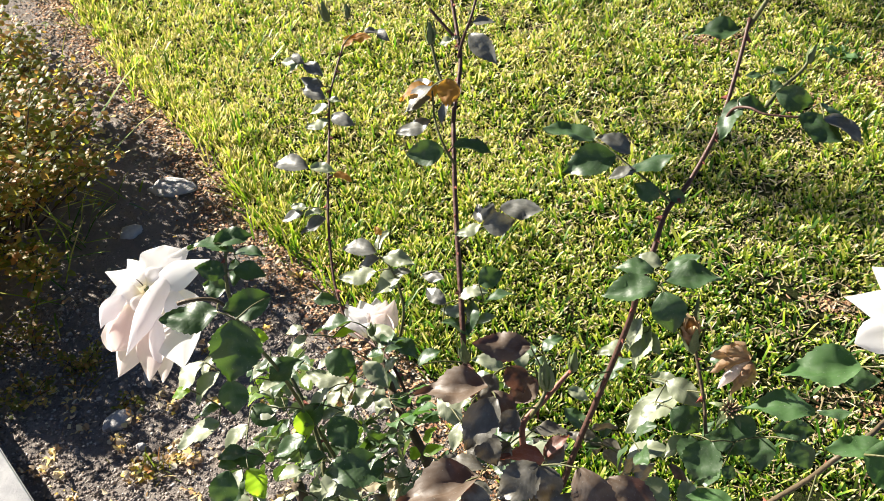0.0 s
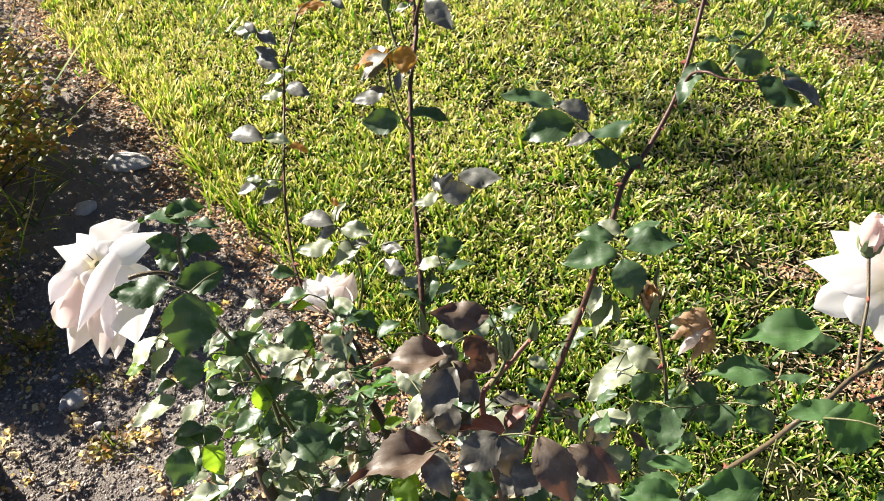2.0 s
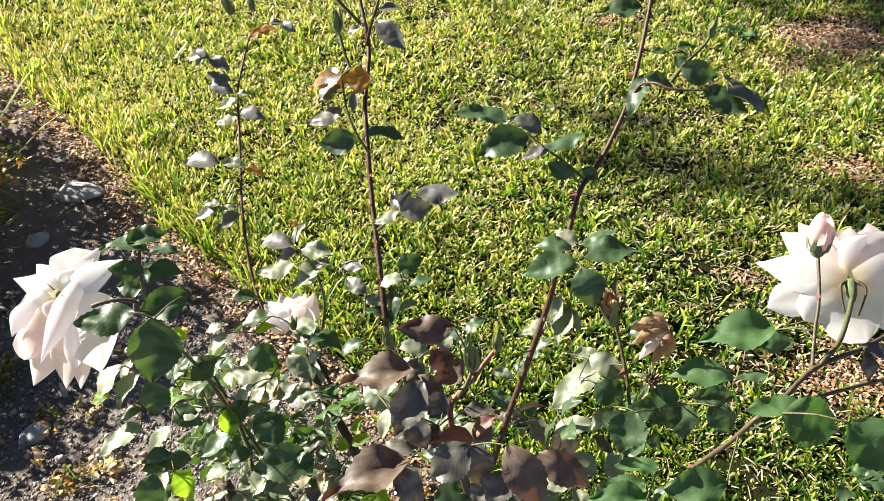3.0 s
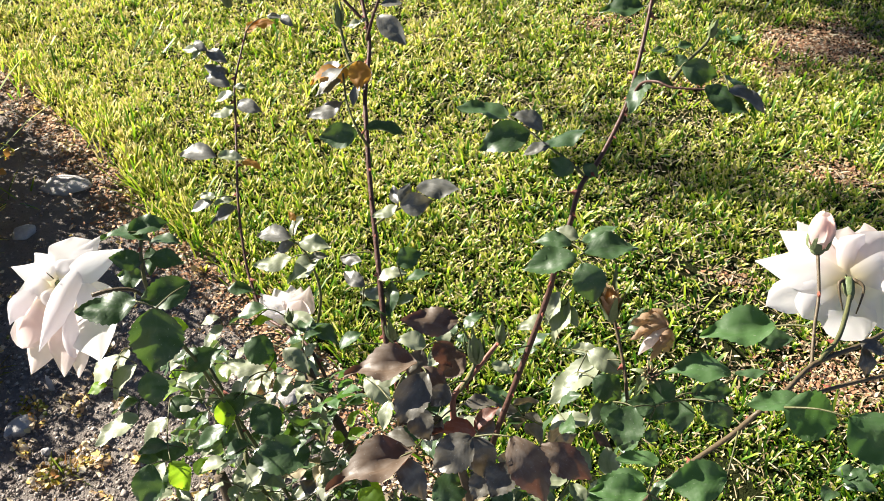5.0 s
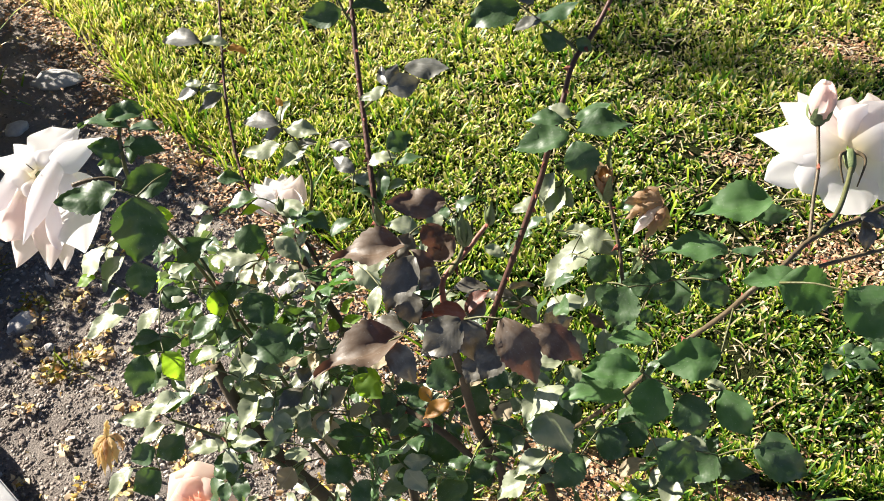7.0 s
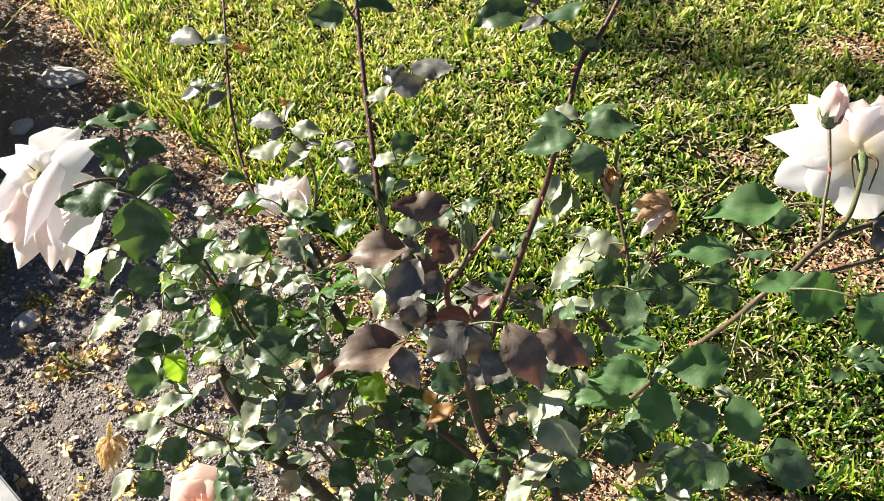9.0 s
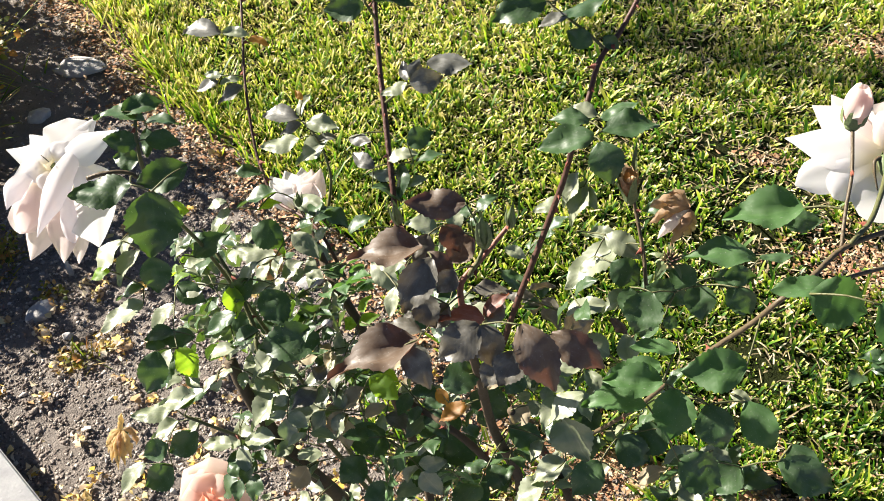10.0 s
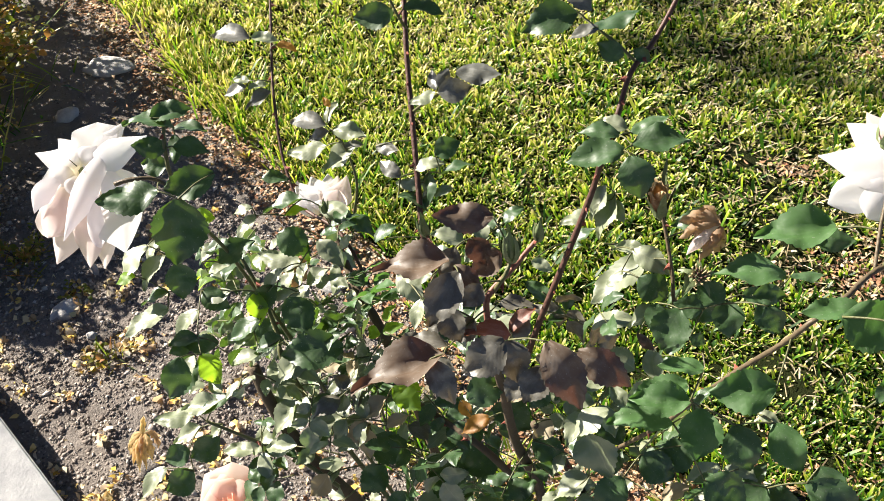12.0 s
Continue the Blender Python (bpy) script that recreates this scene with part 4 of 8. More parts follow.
leaf(slim_cane, (-0.321, 1.203, 0.738), (-0.335, 1.196, 0.731), (-0.34, -0.26, 0.90), 0.58, 'sunlit')
leaf(slim_cane, (-0.314, 1.203, 0.738), (-0.286, 1.185, 0.732), (-0.15, -0.50, 0.85), 0.51, 'dusk')
leaf(slim_cane, (-0.287, 1.183, 0.716), (-0.319, 1.198, 0.717), (-0.17, -0.46, 0.87), 0.51, 'dusk')
leaf(slim_cane, (-0.284, 1.172, 0.703), (-0.319, 1.190, 0.707), (-0.17, -0.48, 0.86), 0.51, 'dusk')
leaf(slim_cane, (-0.276, 1.157, 0.702), (-0.304, 1.156, 0.694), (-0.26, -0.26, 0.93), 0.56, 'sunlit')
leaf(slim_cane, (-0.276, 1.163, 0.709), (-0.259, 1.158, 0.710), (-0.20, -0.34, 0.92), 0.52, 'sunlit')
leaf(slim_cane, (-0.275, 1.145, 0.688), (-0.306, 1.138, 0.677), (-0.29, -0.22, 0.93), 0.57, 'sunlit')
leaf(slim_cane, (-0.272, 1.148, 0.692), (-0.237, 1.132, 0.690), (-0.16, -0.43, 0.89), 0.52, 'dusk')
leaf(slim_cane, (-0.293, 1.077, 0.658), (-0.344, 1.091, 0.651), (-0.20, -0.29, 0.94), 0.51, 'dusk')
leaf(slim_cane, (-0.290, 1.078, 0.659), (-0.258, 1.070, 0.665), (-0.24, -0.31, 0.92), 0.52, 'sunlit')
leaf(slim_cane, (-0.259, 1.072, 0.653), (-0.234, 1.069, 0.649), (0.16, -0.03, 0.99), 0.60, 'rust')
leaf(slim_cane, (-0.291, 1.035, 0.626), (-0.314, 1.042, 0.624), (-0.18, -0.29, 0.94), 0.52, 'sunlit')
leaf(slim_cane, (-0.292, 1.028, 0.619), (-0.269, 1.035, 0.626), (-0.25, -0.13, 0.96), 0.58, 'sunlit')
leaf(slim_cane, (-0.264, 1.026, 0.616), (-0.300, 1.016, 0.605), (-0.27, -0.13, 0.95), 0.58, 'dusk')
leaf(slim_cane, (-0.295, 1.030, 0.621), (-0.326, 1.029, 0.612), (-0.25, -0.23, 0.94), 0.55, 'dusk')
middle_cane = cane([(-0.039, 0.705, 0.558), (-0.051, 0.745, 0.603), (-0.062, 0.773, 0.634), (-0.068, 0.810, 0.675), (-0.075, 0.858, 0.714), (-0.082, 0.907, 0.753), (-0.087, 0.957, 0.793), (-0.089, 0.986, 0.811), (-0.085, 1.033, 0.848), (-0.092, 1.067, 0.871), (-0.101, 1.102, 0.895)], 0.0034, 0.0021, 'red', 16)
twig = cane([(-0.090, 0.984, 0.822), (-0.108, 1.015, 0.843), (-0.116, 1.034, 0.864), (-0.118, 1.039, 0.870)], 0.0020, 0.0014, 'green', 0)
twig = cane([(-0.095, 1.054, 0.870), (-0.110, 1.064, 0.882), (-0.123, 1.073, 0.893)], 0.0020, 0.0016, 'red', 0)
twig = cane([(-0.088, 1.037, 0.851), (-0.082, 1.043, 0.873), (-0.074, 1.049, 0.894), (-0.069, 1.064, 0.910)], 0.0020, 0.0014, 'red', 0)
leaf(twig, (-0.074, 1.038, 0.881), (-0.045, 1.007, 0.866), (-0.28, -0.64, 0.72), 0.53, 'dusk')
leaf(twig, (-0.071, 1.046, 0.891), (-0.048, 1.043, 0.897), (-0.30, -0.35, 0.89), 0.55, 'dusk')
leaf(twig, (-0.095, 1.049, 0.866), (-0.114, 1.053, 0.862), (-0.26, -0.38, 0.89), 0.54, 'sunlit')
leaf(twig, (-0.088, 1.053, 0.869), (-0.098, 1.053, 0.865), (-0.33, -0.36, 0.88), 0.55, 'sunlit')
leaf(middle_cane, (-0.114, 0.988, 0.842), (-0.148, 0.977, 0.831), (-0.27, -0.16, 0.95), 0.60, 'rust')
leaf(middle_cane, (-0.114, 0.999, 0.840), (-0.146, 1.005, 0.831), (-0.30, -0.30, 0.91), 0.54, 'dusk')
leaf(middle_cane, (-0.111, 0.980, 0.849), (-0.137, 0.960, 0.827), (-0.50, -0.24, 0.83), 0.58, 'dusk')
leaf(middle_cane, (-0.113, 0.972, 0.840), (-0.144, 0.964, 0.827), (-0.33, -0.22, 0.92), 0.58, 'dusk')
leaf(middle_cane, (-0.093, 0.977, 0.861), (-0.093, 0.956, 0.837), (0.08, -0.74, 0.67), 0.81, 'rust')
leaf(middle_cane, (-0.112, 0.992, 0.847), (-0.114, 0.978, 0.832), (0.11, -0.74, 0.66), 0.66, 'rust')
leaf(middle_cane, (-0.086, 0.983, 0.852), (-0.084, 0.969, 0.836), (0.06, -0.74, 0.67), 0.63, 'bronze')
leaf(middle_cane, (-0.093, 0.960, 0.842), (-0.102, 0.945, 0.825), (-0.62, -0.38, 0.69), 0.58, 'dusk')
leaf(middle_cane, (-0.112, 0.955, 0.821), (-0.149, 0.949, 0.805), (-0.34, -0.27, 0.90), 0.57, 'dusk')
leaf(middle_cane, (-0.093, 0.909, 0.815), (-0.134, 0.905, 0.811), (0.02, -0.82, 0.57), 0.67, 'green')
leaf(middle_cane, (-0.085, 0.937, 0.801), (-0.044, 0.938, 0.802), (-0.02, -0.04, 1.00), 0.60, 'green')
leaf_twig = cane([(-0.084, 0.932, 0.780), (-0.094, 0.928, 0.806), (-0.105, 0.946, 0.826), (-0.111, 0.977, 0.845)], 0.0015, 0.0010, 'green', 0)
leaf_twig = cane([(-0.074, 0.867, 0.724), (-0.057, 0.860, 0.745), (-0.044, 0.857, 0.757), (-0.029, 0.859, 0.775)], 0.0015, 0.0010, 'green', 0)
leaf(leaf_twig, (-0.050, 0.857, 0.757), (-0.076, 0.850, 0.746), (-0.35, -0.17, 0.92), 0.58, 'sunlit')
leaf(leaf_twig, (-0.049, 0.859, 0.759), (-0.057, 0.878, 0.770), (-0.42, -0.57, 0.70), 0.54, 'dusk')
leaf(leaf_twig, (-0.045, 0.852, 0.766), (-0.037, 0.865, 0.781), (0.06, -0.76, 0.65), 0.69, 'dusk')
leaf(leaf_twig, (-0.046, 0.842, 0.770), (-0.013, 0.846, 0.774), (0.01, -0.78, 0.62), 0.74, 'dusk')
leaf(leaf_twig, (-0.029, 0.855, 0.784), (0.016, 0.852, 0.781), (0.06, -0.22, 0.97), 0.60, 'dusk')
leaf(middle_cane, (-0.050, 0.816, 0.712), (-0.024, 0.824, 0.721), (0.01, -0.75, 0.66), 0.81, 'green')
leaf(middle_cane, (-0.113, 0.843, 0.696), (-0.088, 0.833, 0.698), (-0.17, -0.30, 0.94), 0.54, 'dusk')
leaf(middle_cane, (-0.086, 0.815, 0.680), (-0.110, 0.833, 0.687), (-0.14, -0.49, 0.86), 0.54, 'dusk')
leaf(middle_cane, (-0.071, 0.820, 0.686), (-0.042, 0.821, 0.698), (-0.37, -0.15, 0.92), 0.56, 'sunlit')
leaf(middle_cane, (-0.044, 0.810, 0.690), (-0.010, 0.818, 0.699), (-0.32, 0.35, 0.88), 0.60, 'green')
leaf(middle_cane, (-0.062, 0.811, 0.676), (-0.091, 0.816, 0.668), (-0.29, -0.21, 0.93), 0.54, 'sunlit')
leaf(middle_cane, (-0.051, 0.802, 0.666), (-0.030, 0.805, 0.675), (-0.36, -0.14, 0.92), 0.57, 'sunlit')
leaf(middle_cane, (-0.088, 0.802, 0.666), (-0.057, 0.792, 0.655), (0.41, 0.24, 0.88), 0.60, 'green')
leaf(middle_cane, (-0.057, 0.818, 0.684), (-0.057, 0.794, 0.657), (-0.71, -0.52, 0.47), 0.60, 'green')
leaf_twig = cane([(-0.151, 0.870, 0.562), (-0.145, 0.882, 0.606), (-0.156, 0.894, 0.649), (-0.169, 0.892, 0.676)], 0.0018, 0.0010, 'green', 0)
leaf(leaf_twig, (-0.174, 0.894, 0.679), (-0.216, 0.906, 0.673), (-0.21, -0.28, 0.94), 0.52, 'dusk')
leaf(leaf_twig, (-0.172, 0.896, 0.681), (-0.165, 0.919, 0.697), (-0.54, -0.35, 0.77), 0.56, 'sunlit')
leaf(leaf_twig, (-0.169, 0.908, 0.694), (-0.177, 0.915, 0.702), (0.07, -0.70, 0.71), 0.60, 'rust')
leaf(leaf_twig, (-0.164, 0.883, 0.682), (-0.127, 0.871, 0.686), (-0.20, -0.32, 0.93), 0.54, 'sunlit')
leaf(leaf_twig, (-0.170, 0.890, 0.674), (-0.197, 0.888, 0.666), (-0.26, -0.18, 0.95), 0.56, 'dusk')
leaf(leaf_twig, (-0.177, 0.894, 0.649), (-0.220, 0.892, 0.636), (-0.27, -0.17, 0.95), 0.56, 'sunlit')
leaf(leaf_twig, (-0.143, 0.894, 0.649), (-0.186, 0.879, 0.632), (-0.31, -0.14, 0.94), 0.58, 'sunlit')
leaf(leaf_twig, (-0.153, 0.879, 0.662), (-0.133, 0.879, 0.669), (-0.33, -0.17, 0.93), 0.55, 'dusk')
leaning_cane = cane([(0.046, 0.688, 0.540), (0.060, 0.706, 0.589), (0.076, 0.723, 0.637), (0.092, 0.740, 0.687), (0.104, 0.752, 0.730), (0.111, 0.760, 0.769), (0.122, 0.782, 0.793), (0.133, 0.808, 0.822), (0.154, 0.835, 0.837), (0.178, 0.873, 0.864), (0.191, 0.904, 0.884), (0.204, 0.944, 0.913), (0.214, 0.980, 0.938)], 0.0034, 0.0019, 'red', 18)
twig = cane([(0.210, 0.982, 0.918), (0.221, 0.979, 0.943), (0.230, 0.983, 0.962), (0.235, 0.986, 0.979)], 0.0026, 0.0020, 'green', 0)
leaf(twig, (0.205, 0.976, 0.927), (0.161, 0.973, 0.931), (0.11, -0.25, 0.96), 0.60, 'green')
leaf_twig = cane([(0.137, 0.815, 0.830), (0.119, 0.826, 0.842), (0.098, 0.845, 0.848), (0.082, 0.862, 0.852), (0.063, 0.879, 0.856)], 0.0015, 0.0010, 'green', 0)
leaf(leaf_twig, (0.064, 0.879, 0.856), (0.012, 0.887, 0.865), (0.16, 0.01, 0.99), 0.60, 'green')
leaf(leaf_twig, (0.098, 0.862, 0.852), (0.066, 0.873, 0.864), (0.21, -0.37, 0.90), 0.60, 'dusk')
leaf(leaf_twig, (0.083, 0.844, 0.862), (0.033, 0.832, 0.849), (-0.04, -0.66, 0.75), 0.60, 'green')
leaf(leaf_twig, (0.096, 0.834, 0.851), (0.144, 0.844, 0.862), (-0.24, 0.18, 0.95), 0.60, 'green')
leaf(leaf_twig, (0.103, 0.835, 0.852), (0.076, 0.831, 0.848), (-0.16, -0.07, 0.98), 0.60, 'dusk')
leaf(leaf_twig, (0.126, 0.818, 0.833), (0.102, 0.826, 0.842), (-0.06, -0.82, 0.58), 0.72, 'green')
leaf(leaf_twig, (0.136, 0.822, 0.838), (0.151, 0.815, 0.829), (-0.09, -0.82, 0.57), 0.70, 'green')
leaf_twig = cane([(0.181, 0.874, 0.865), (0.191, 0.875, 0.896), (0.203, 0.860, 0.910), (0.217, 0.848, 0.911), (0.247, 0.838, 0.915)], 0.0016, 0.0010, 'red', 0)
leaf(leaf_twig, (0.201, 0.883, 0.905), (0.179, 0.857, 0.876), (-0.66, -0.22, 0.71), 0.60, 'green')
leaf(leaf_twig, (0.195, 0.873, 0.909), (0.226, 0.867, 0.902), (0.15, -0.26, 0.95), 0.60, 'green')
leaf(leaf_twig, (0.243, 0.831, 0.922), (0.282, 0.814, 0.903), (0.18, -0.52, 0.84), 0.60, 'green')
leaf(leaf_twig, (0.265, 0.829, 0.920), (0.304, 0.819, 0.909), (0.23, -0.17, 0.96), 0.60, 'dusk')
leaf(leaf_twig, (0.263, 0.847, 0.925), (0.287, 0.836, 0.913), (0.45, 0.01, 0.89), 0.60, 'green')
leaf(leaf_twig, (0.228, 0.870, 0.921), (0.263, 0.864, 0.914), (-0.06, -0.87, 0.48), 0.68, 'green')
leaf(leaf_twig, (0.218, 0.898, 0.921), (0.203, 0.899, 0.923), (0.06, -0.20, 0.98), 0.60, 'green')
leaf(leaf_twig, (0.228, 0.900, 0.924), (0.244, 0.903, 0.927), (-0.11, -0.43, 0.90), 0.60, 'green')
leaf(leaf_twig, (0.235, 0.879, 0.916), (0.224, 0.886, 0.924), (-0.20, -0.85, 0.49), 0.78, 'green')
twig = cane([(0.219, 0.861, 0.911), (0.235, 0.882, 0.918), (0.254, 0.901, 0.925), (0.261, 0.908, 0.933)], 0.0020, 0.0014, 'green', 0)
leaf(leaning_cane, (0.120, 0.740, 0.807), (0.083, 0.744, 0.810), (0.10, -0.09, 0.99), 0.60, 'green')
leaf(leaning_cane, (0.121, 0.709, 0.817), (0.071, 0.706, 0.813), (-0.06, -0.15, 0.99), 0.60, 'green')
leaf(leaning_cane, (0.131, 0.749, 0.802), (0.166, 0.758, 0.811), (-0.26, 0.00, 0.97), 0.60, 'green')
leaf(leaning_cane, (0.129, 0.720, 0.813), (0.179, 0.724, 0.819), (-0.10, -0.07, 0.99), 0.60, 'green')
leaf(leaning_cane, (0.124, 0.691, 0.827), (0.134, 0.667, 0.800), (-0.12, -0.76, 0.64), 0.82, 'green')
leaf(leaning_cane, (0.129, 0.759, 0.797), (0.104, 0.770, 0.798), (-0.19, -0.41, 0.89), 0.57, 'sunlit')
leaf(leaning_cane, (0.139, 0.701, 0.808), (0.121, 0.696, 0.802), (-0.03, -0.70, 0.71), 0.82, 'green')
leaf(leaning_cane, (0.120, 0.782, 0.704), (0.101, 0.761, 0.680), (-0.64, -0.24, 0.73), 0.58, 'sunlit')
leaf(leaning_cane, (0.129, 0.777, 0.698), (0.107, 0.747, 0.670), (-0.64, -0.22, 0.73), 0.58, 'sunlit')
leaf(leaning_cane, (0.104, 0.773, 0.678), (0.077, 0.764, 0.665), (-0.42, -0.10, 0.90), 0.58, 'sunlit')
leaf(leaning_cane, (0.126, 0.773, 0.694), (0.137, 0.752, 0.683), (-0.42, -0.58, 0.70), 0.57, 'sunlit')
cane([(0.178, 0.617, 0.669), (0.172, 0.645, 0.701), (0.170, 0.659, 0.717), (0.162, 0.688, 0.748), (0.155, 0.695, 0.771)], 0.0019, 0.0016, 'tan', 3)
side_cane = cane([(0.128, 0.612, 0.485), (0.162, 0.565, 0.612), (0.182, 0.547, 0.682), (0.205, 0.535, 0.743), (0.225, 0.519, 0.800), (0.236, 0.511, 0.836), (0.260, 0.528, 0.840), (0.291, 0.557, 0.842), (0.335, 0.581, 0.838), (0.375, 0.611, 0.827), (0.422, 0.643, 0.818)], 0.0021, 0.0020, 'tan', 8)
bloom_stem = cane([(0.296, 0.559, 0.845), (0.317, 0.584, 0.842), (0.331, 0.610, 0.842), (0.3435, 0.6375, 0.840)], 0.0020, 0.0022, 'green', 1)
cane([(0.289, 0.555, 0.840), (0.295, 0.583, 0.856), (0.302, 0.608, 0.869), (0.305, 0.638, 0.887)], 0.0015, 0.0014, 'tan', 1)
side_twig = cane([(0.267, 0.524, 0.835), (0.304, 0.544, 0.828), (0.361, 0.572, 0.813), (0.408, 0.597, 0.797)], 0.0018, 0.0014, 'tan', 1)
leaf(side_twig, (0.335, 0.582, 0.840), (0.357, 0.576, 0.833), (0.19, -0.33, 0.92), 0.54, 'slate')
leaf(side_twig, (0.337, 0.581, 0.838), (0.341, 0.561, 0.816), (0.44, -0.62, 0.65), 0.54, 'slate')
leaf(side_cane, (0.270, 0.598, 0.843), (0.211, 0.598, 0.843), (0.00, -0.12, 0.99), 0.60, 'fresh')
leaf(side_cane, (0.262, 0.604, 0.819), (0.291, 0.605, 0.821), (-0.01, -0.68, 0.74), 0.61, 'green')
leaf(side_cane, (0.256, 0.626, 0.754), (0.197, 0.630, 0.759), (0.08, 0.09, 0.99), 0.60, 'fresh')
leaf(side_cane, (0.269, 0.510, 0.850), (0.227, 0.511, 0.851), (0.03, 0.06, 1.00), 0.60, 'fresh')
leaf(side_cane, (0.245, 0.489, 0.871), (0.287, 0.479, 0.860), (0.01, -0.73, 0.69), 0.82, 'fresh')
leaf(side_cane, (0.281, 0.465, 0.889), (0.314, 0.443, 0.865), (-0.12, -0.81, 0.57), 0.82, 'fresh')
leaf(side_cane, (0.212, 0.474, 0.809), (0.166, 0.471, 0.806), (-0.02, -0.58, 0.82), 0.69, 'fresh')
leaf(side_cane, (0.169, 0.505, 0.785), (0.135, 0.508, 0.788), (0.11, 0.19, 0.98), 0.60, 'fresh')
leaf(side_cane, (0.160, 0.489, 0.767), (0.116, 0.492, 0.770), (0.04, -0.29, 0.96), 0.60, 'fresh')
leaf(side_cane, (0.257, 0.619, 0.761), (0.287, 0.619, 0.761), (-0.00, 0.37, 0.93), 0.60, 'green')
leaf(side_cane, (0.222, 0.595, 0.765), (0.251, 0.595, 0.765), (0.00, -0.66, 0.76), 0.60, 'green')
leaf(side_cane, (0.239, 0.602, 0.743), (0.252, 0.586, 0.724), (-0.15, -0.78, 0.60), 0.72, 'green')
leaf(side_cane, (0.214, 0.702, 0.734), (0.171, 0.702, 0.734), (0.00, -0.36, 0.93), 0.60, 'green')
leaf(side_cane, (0.193, 0.619, 0.716), (0.168, 0.622, 0.720), (0.02, -0.68, 0.74), 0.78, 'green')
leaf(side_cane, (0.169, 0.487, 0.761), (0.165, 0.457, 0.735), (-0.19, -0.64, 0.75), 0.82, 'fresh')
leaf(side_cane, (0.166, 0.523, 0.740), (0.119, 0.512, 0.733), (-0.15, -0.04, 0.99), 0.60, 'fresh')
leaf(side_cane, (0.158, 0.511, 0.703), (0.105, 0.510, 0.704), (0.03, 0.04, 1.00), 0.60, 'fresh')
leaf(side_cane, (0.199, 0.490, 0.735), (0.212, 0.464, 0.712), (-0.13, -0.71, 0.69), 0.82, 'green')
leaf(side_cane, (0.229, 0.492, 0.736), (0.251, 0.465, 0.711), (-0.11, -0.73, 0.68), 0.65, 'fresh')
leaf(side_cane, (0.172, 0.507, 0.725), (0.181, 0.524, 0.740), (-0.83, -0.04, 0.56), 0.60, 'green')
leaf(side_cane, (0.221, 0.508, 0.724), (0.237, 0.500, 0.724), (-0.15, -0.27, 0.95), 0.61, 'sunlit')
leaf(side_cane, (0.215, 0.638, 0.706), (0.220, 0.613, 0.683), (-0.19, -0.68, 0.71), 0.82, 'green')
leaf(side_cane, (0.175, 0.630, 0.701), (0.165, 0.600, 0.675), (-0.16, -0.62, 0.77), 0.82, 'green')
leaf(side_cane, (0.230, 0.642, 0.709), (0.260, 0.639, 0.705), (0.09, -0.37, 0.92), 0.60, 'green')
leaf(side_cane, (0.247, 0.642, 0.694), (0.262, 0.623, 0.677), (-0.15, -0.74, 0.66), 0.69, 'green')
leaf(side_cane, (0.279, 0.495, 0.669), (0.297, 0.475, 0.650), (-0.11, -0.73, 0.67), 0.82, 'green')
leaf(side_cane, (0.185, 0.657, 0.684), (0.213, 0.642, 0.670), (-0.02, -0.72, 0.69), 0.74, 'green')
leaf(side_cane, (0.269, 0.485, 0.660), (0.315, 0.469, 0.643), (0.05, -0.64, 0.77), 0.63, 'green')
leaf(side_cane, (0.188, 0.488, 0.654), (0.226, 0.472, 0.637), (0.07, -0.63, 0.77), 0.82, 'green')
leaf(side_cane, (0.245, 0.496, 0.631), (0.221, 0.478, 0.616), (-0.20, -0.46, 0.87), 0.82, 'green')
leaf(side_cane, (0.111, 0.695, 0.587), (0.152, 0.697, 0.607), (-0.43, -0.04, 0.90), 0.57, 'sunlit')
leaf(side_cane, (0.149, 0.680, 0.710), (0.099, 0.654, 0.681), (-0.48, -0.05, 0.87), 0.58, 'sunlit')
leaf(side_cane, (0.138, 0.686, 0.717), (0.169, 0.664, 0.711), (-0.18, -0.48, 0.86), 0.59, 'sunlit')
leaf(side_cane, (0.141, 0.656, 0.713), (0.167, 0.642, 0.697), (-0.00, -0.74, 0.67), 0.82, 'green')
leaf(side_cane, (0.125, 0.701, 0.703), (0.151, 0.695, 0.710), (-0.28, -0.20, 0.94), 0.58, 'sunlit')
leaf(side_cane, (0.128, 0.673, 0.702), (0.116, 0.652, 0.685), (-0.63, -0.24, 0.74), 0.58, 'sunlit')
leaf(side_cane, (0.156, 0.628, 0.712), (0.151, 0.611, 0.693), (-0.18, -0.71, 0.68), 0.82, 'green')
leaf(side_cane, (0.171, 0.612, 0.724), (0.156, 0.588, 0.697), (-0.20, -0.67, 0.72), 0.82, 'green')
leaf(side_cane, (0.160, 0.651, 0.678), (0.133, 0.642, 0.663), (-0.45, -0.07, 0.89), 0.58, 'sunlit')
leaf(side_cane, (0.141, 0.622, 0.675), (0.157, 0.611, 0.663), (0.45, -0.28, 0.85), 0.54, 'bronze')
leaf(side_cane, (0.183, 0.603, 0.699), (0.196, 0.598, 0.693), (0.02, -0.72, 0.69), 0.82, 'green')
leaf(side_cane, (0.209, 0.622, 0.720), (0.188, 0.636, 0.735), (-0.04, -0.77, 0.64), 0.82, 'green')
bronze_shoot = cane([(0.010, 0.541, 0.735), (0.009, 0.547, 0.772), (0.007, 0.556, 0.797), (0.013, 0.564, 0.805), (0.026, 0.573, 0.816), (0.039, 0.584, 0.828), (0.046, 0.590, 0.834)], 0.0030, 0.0017, 'shoot', 5)
cane([(0.013, 0.562, 0.803), (0.021, 0.564, 0.820), (0.026, 0.573, 0.830)], 0.0019, 0.0015, 'green', 0)
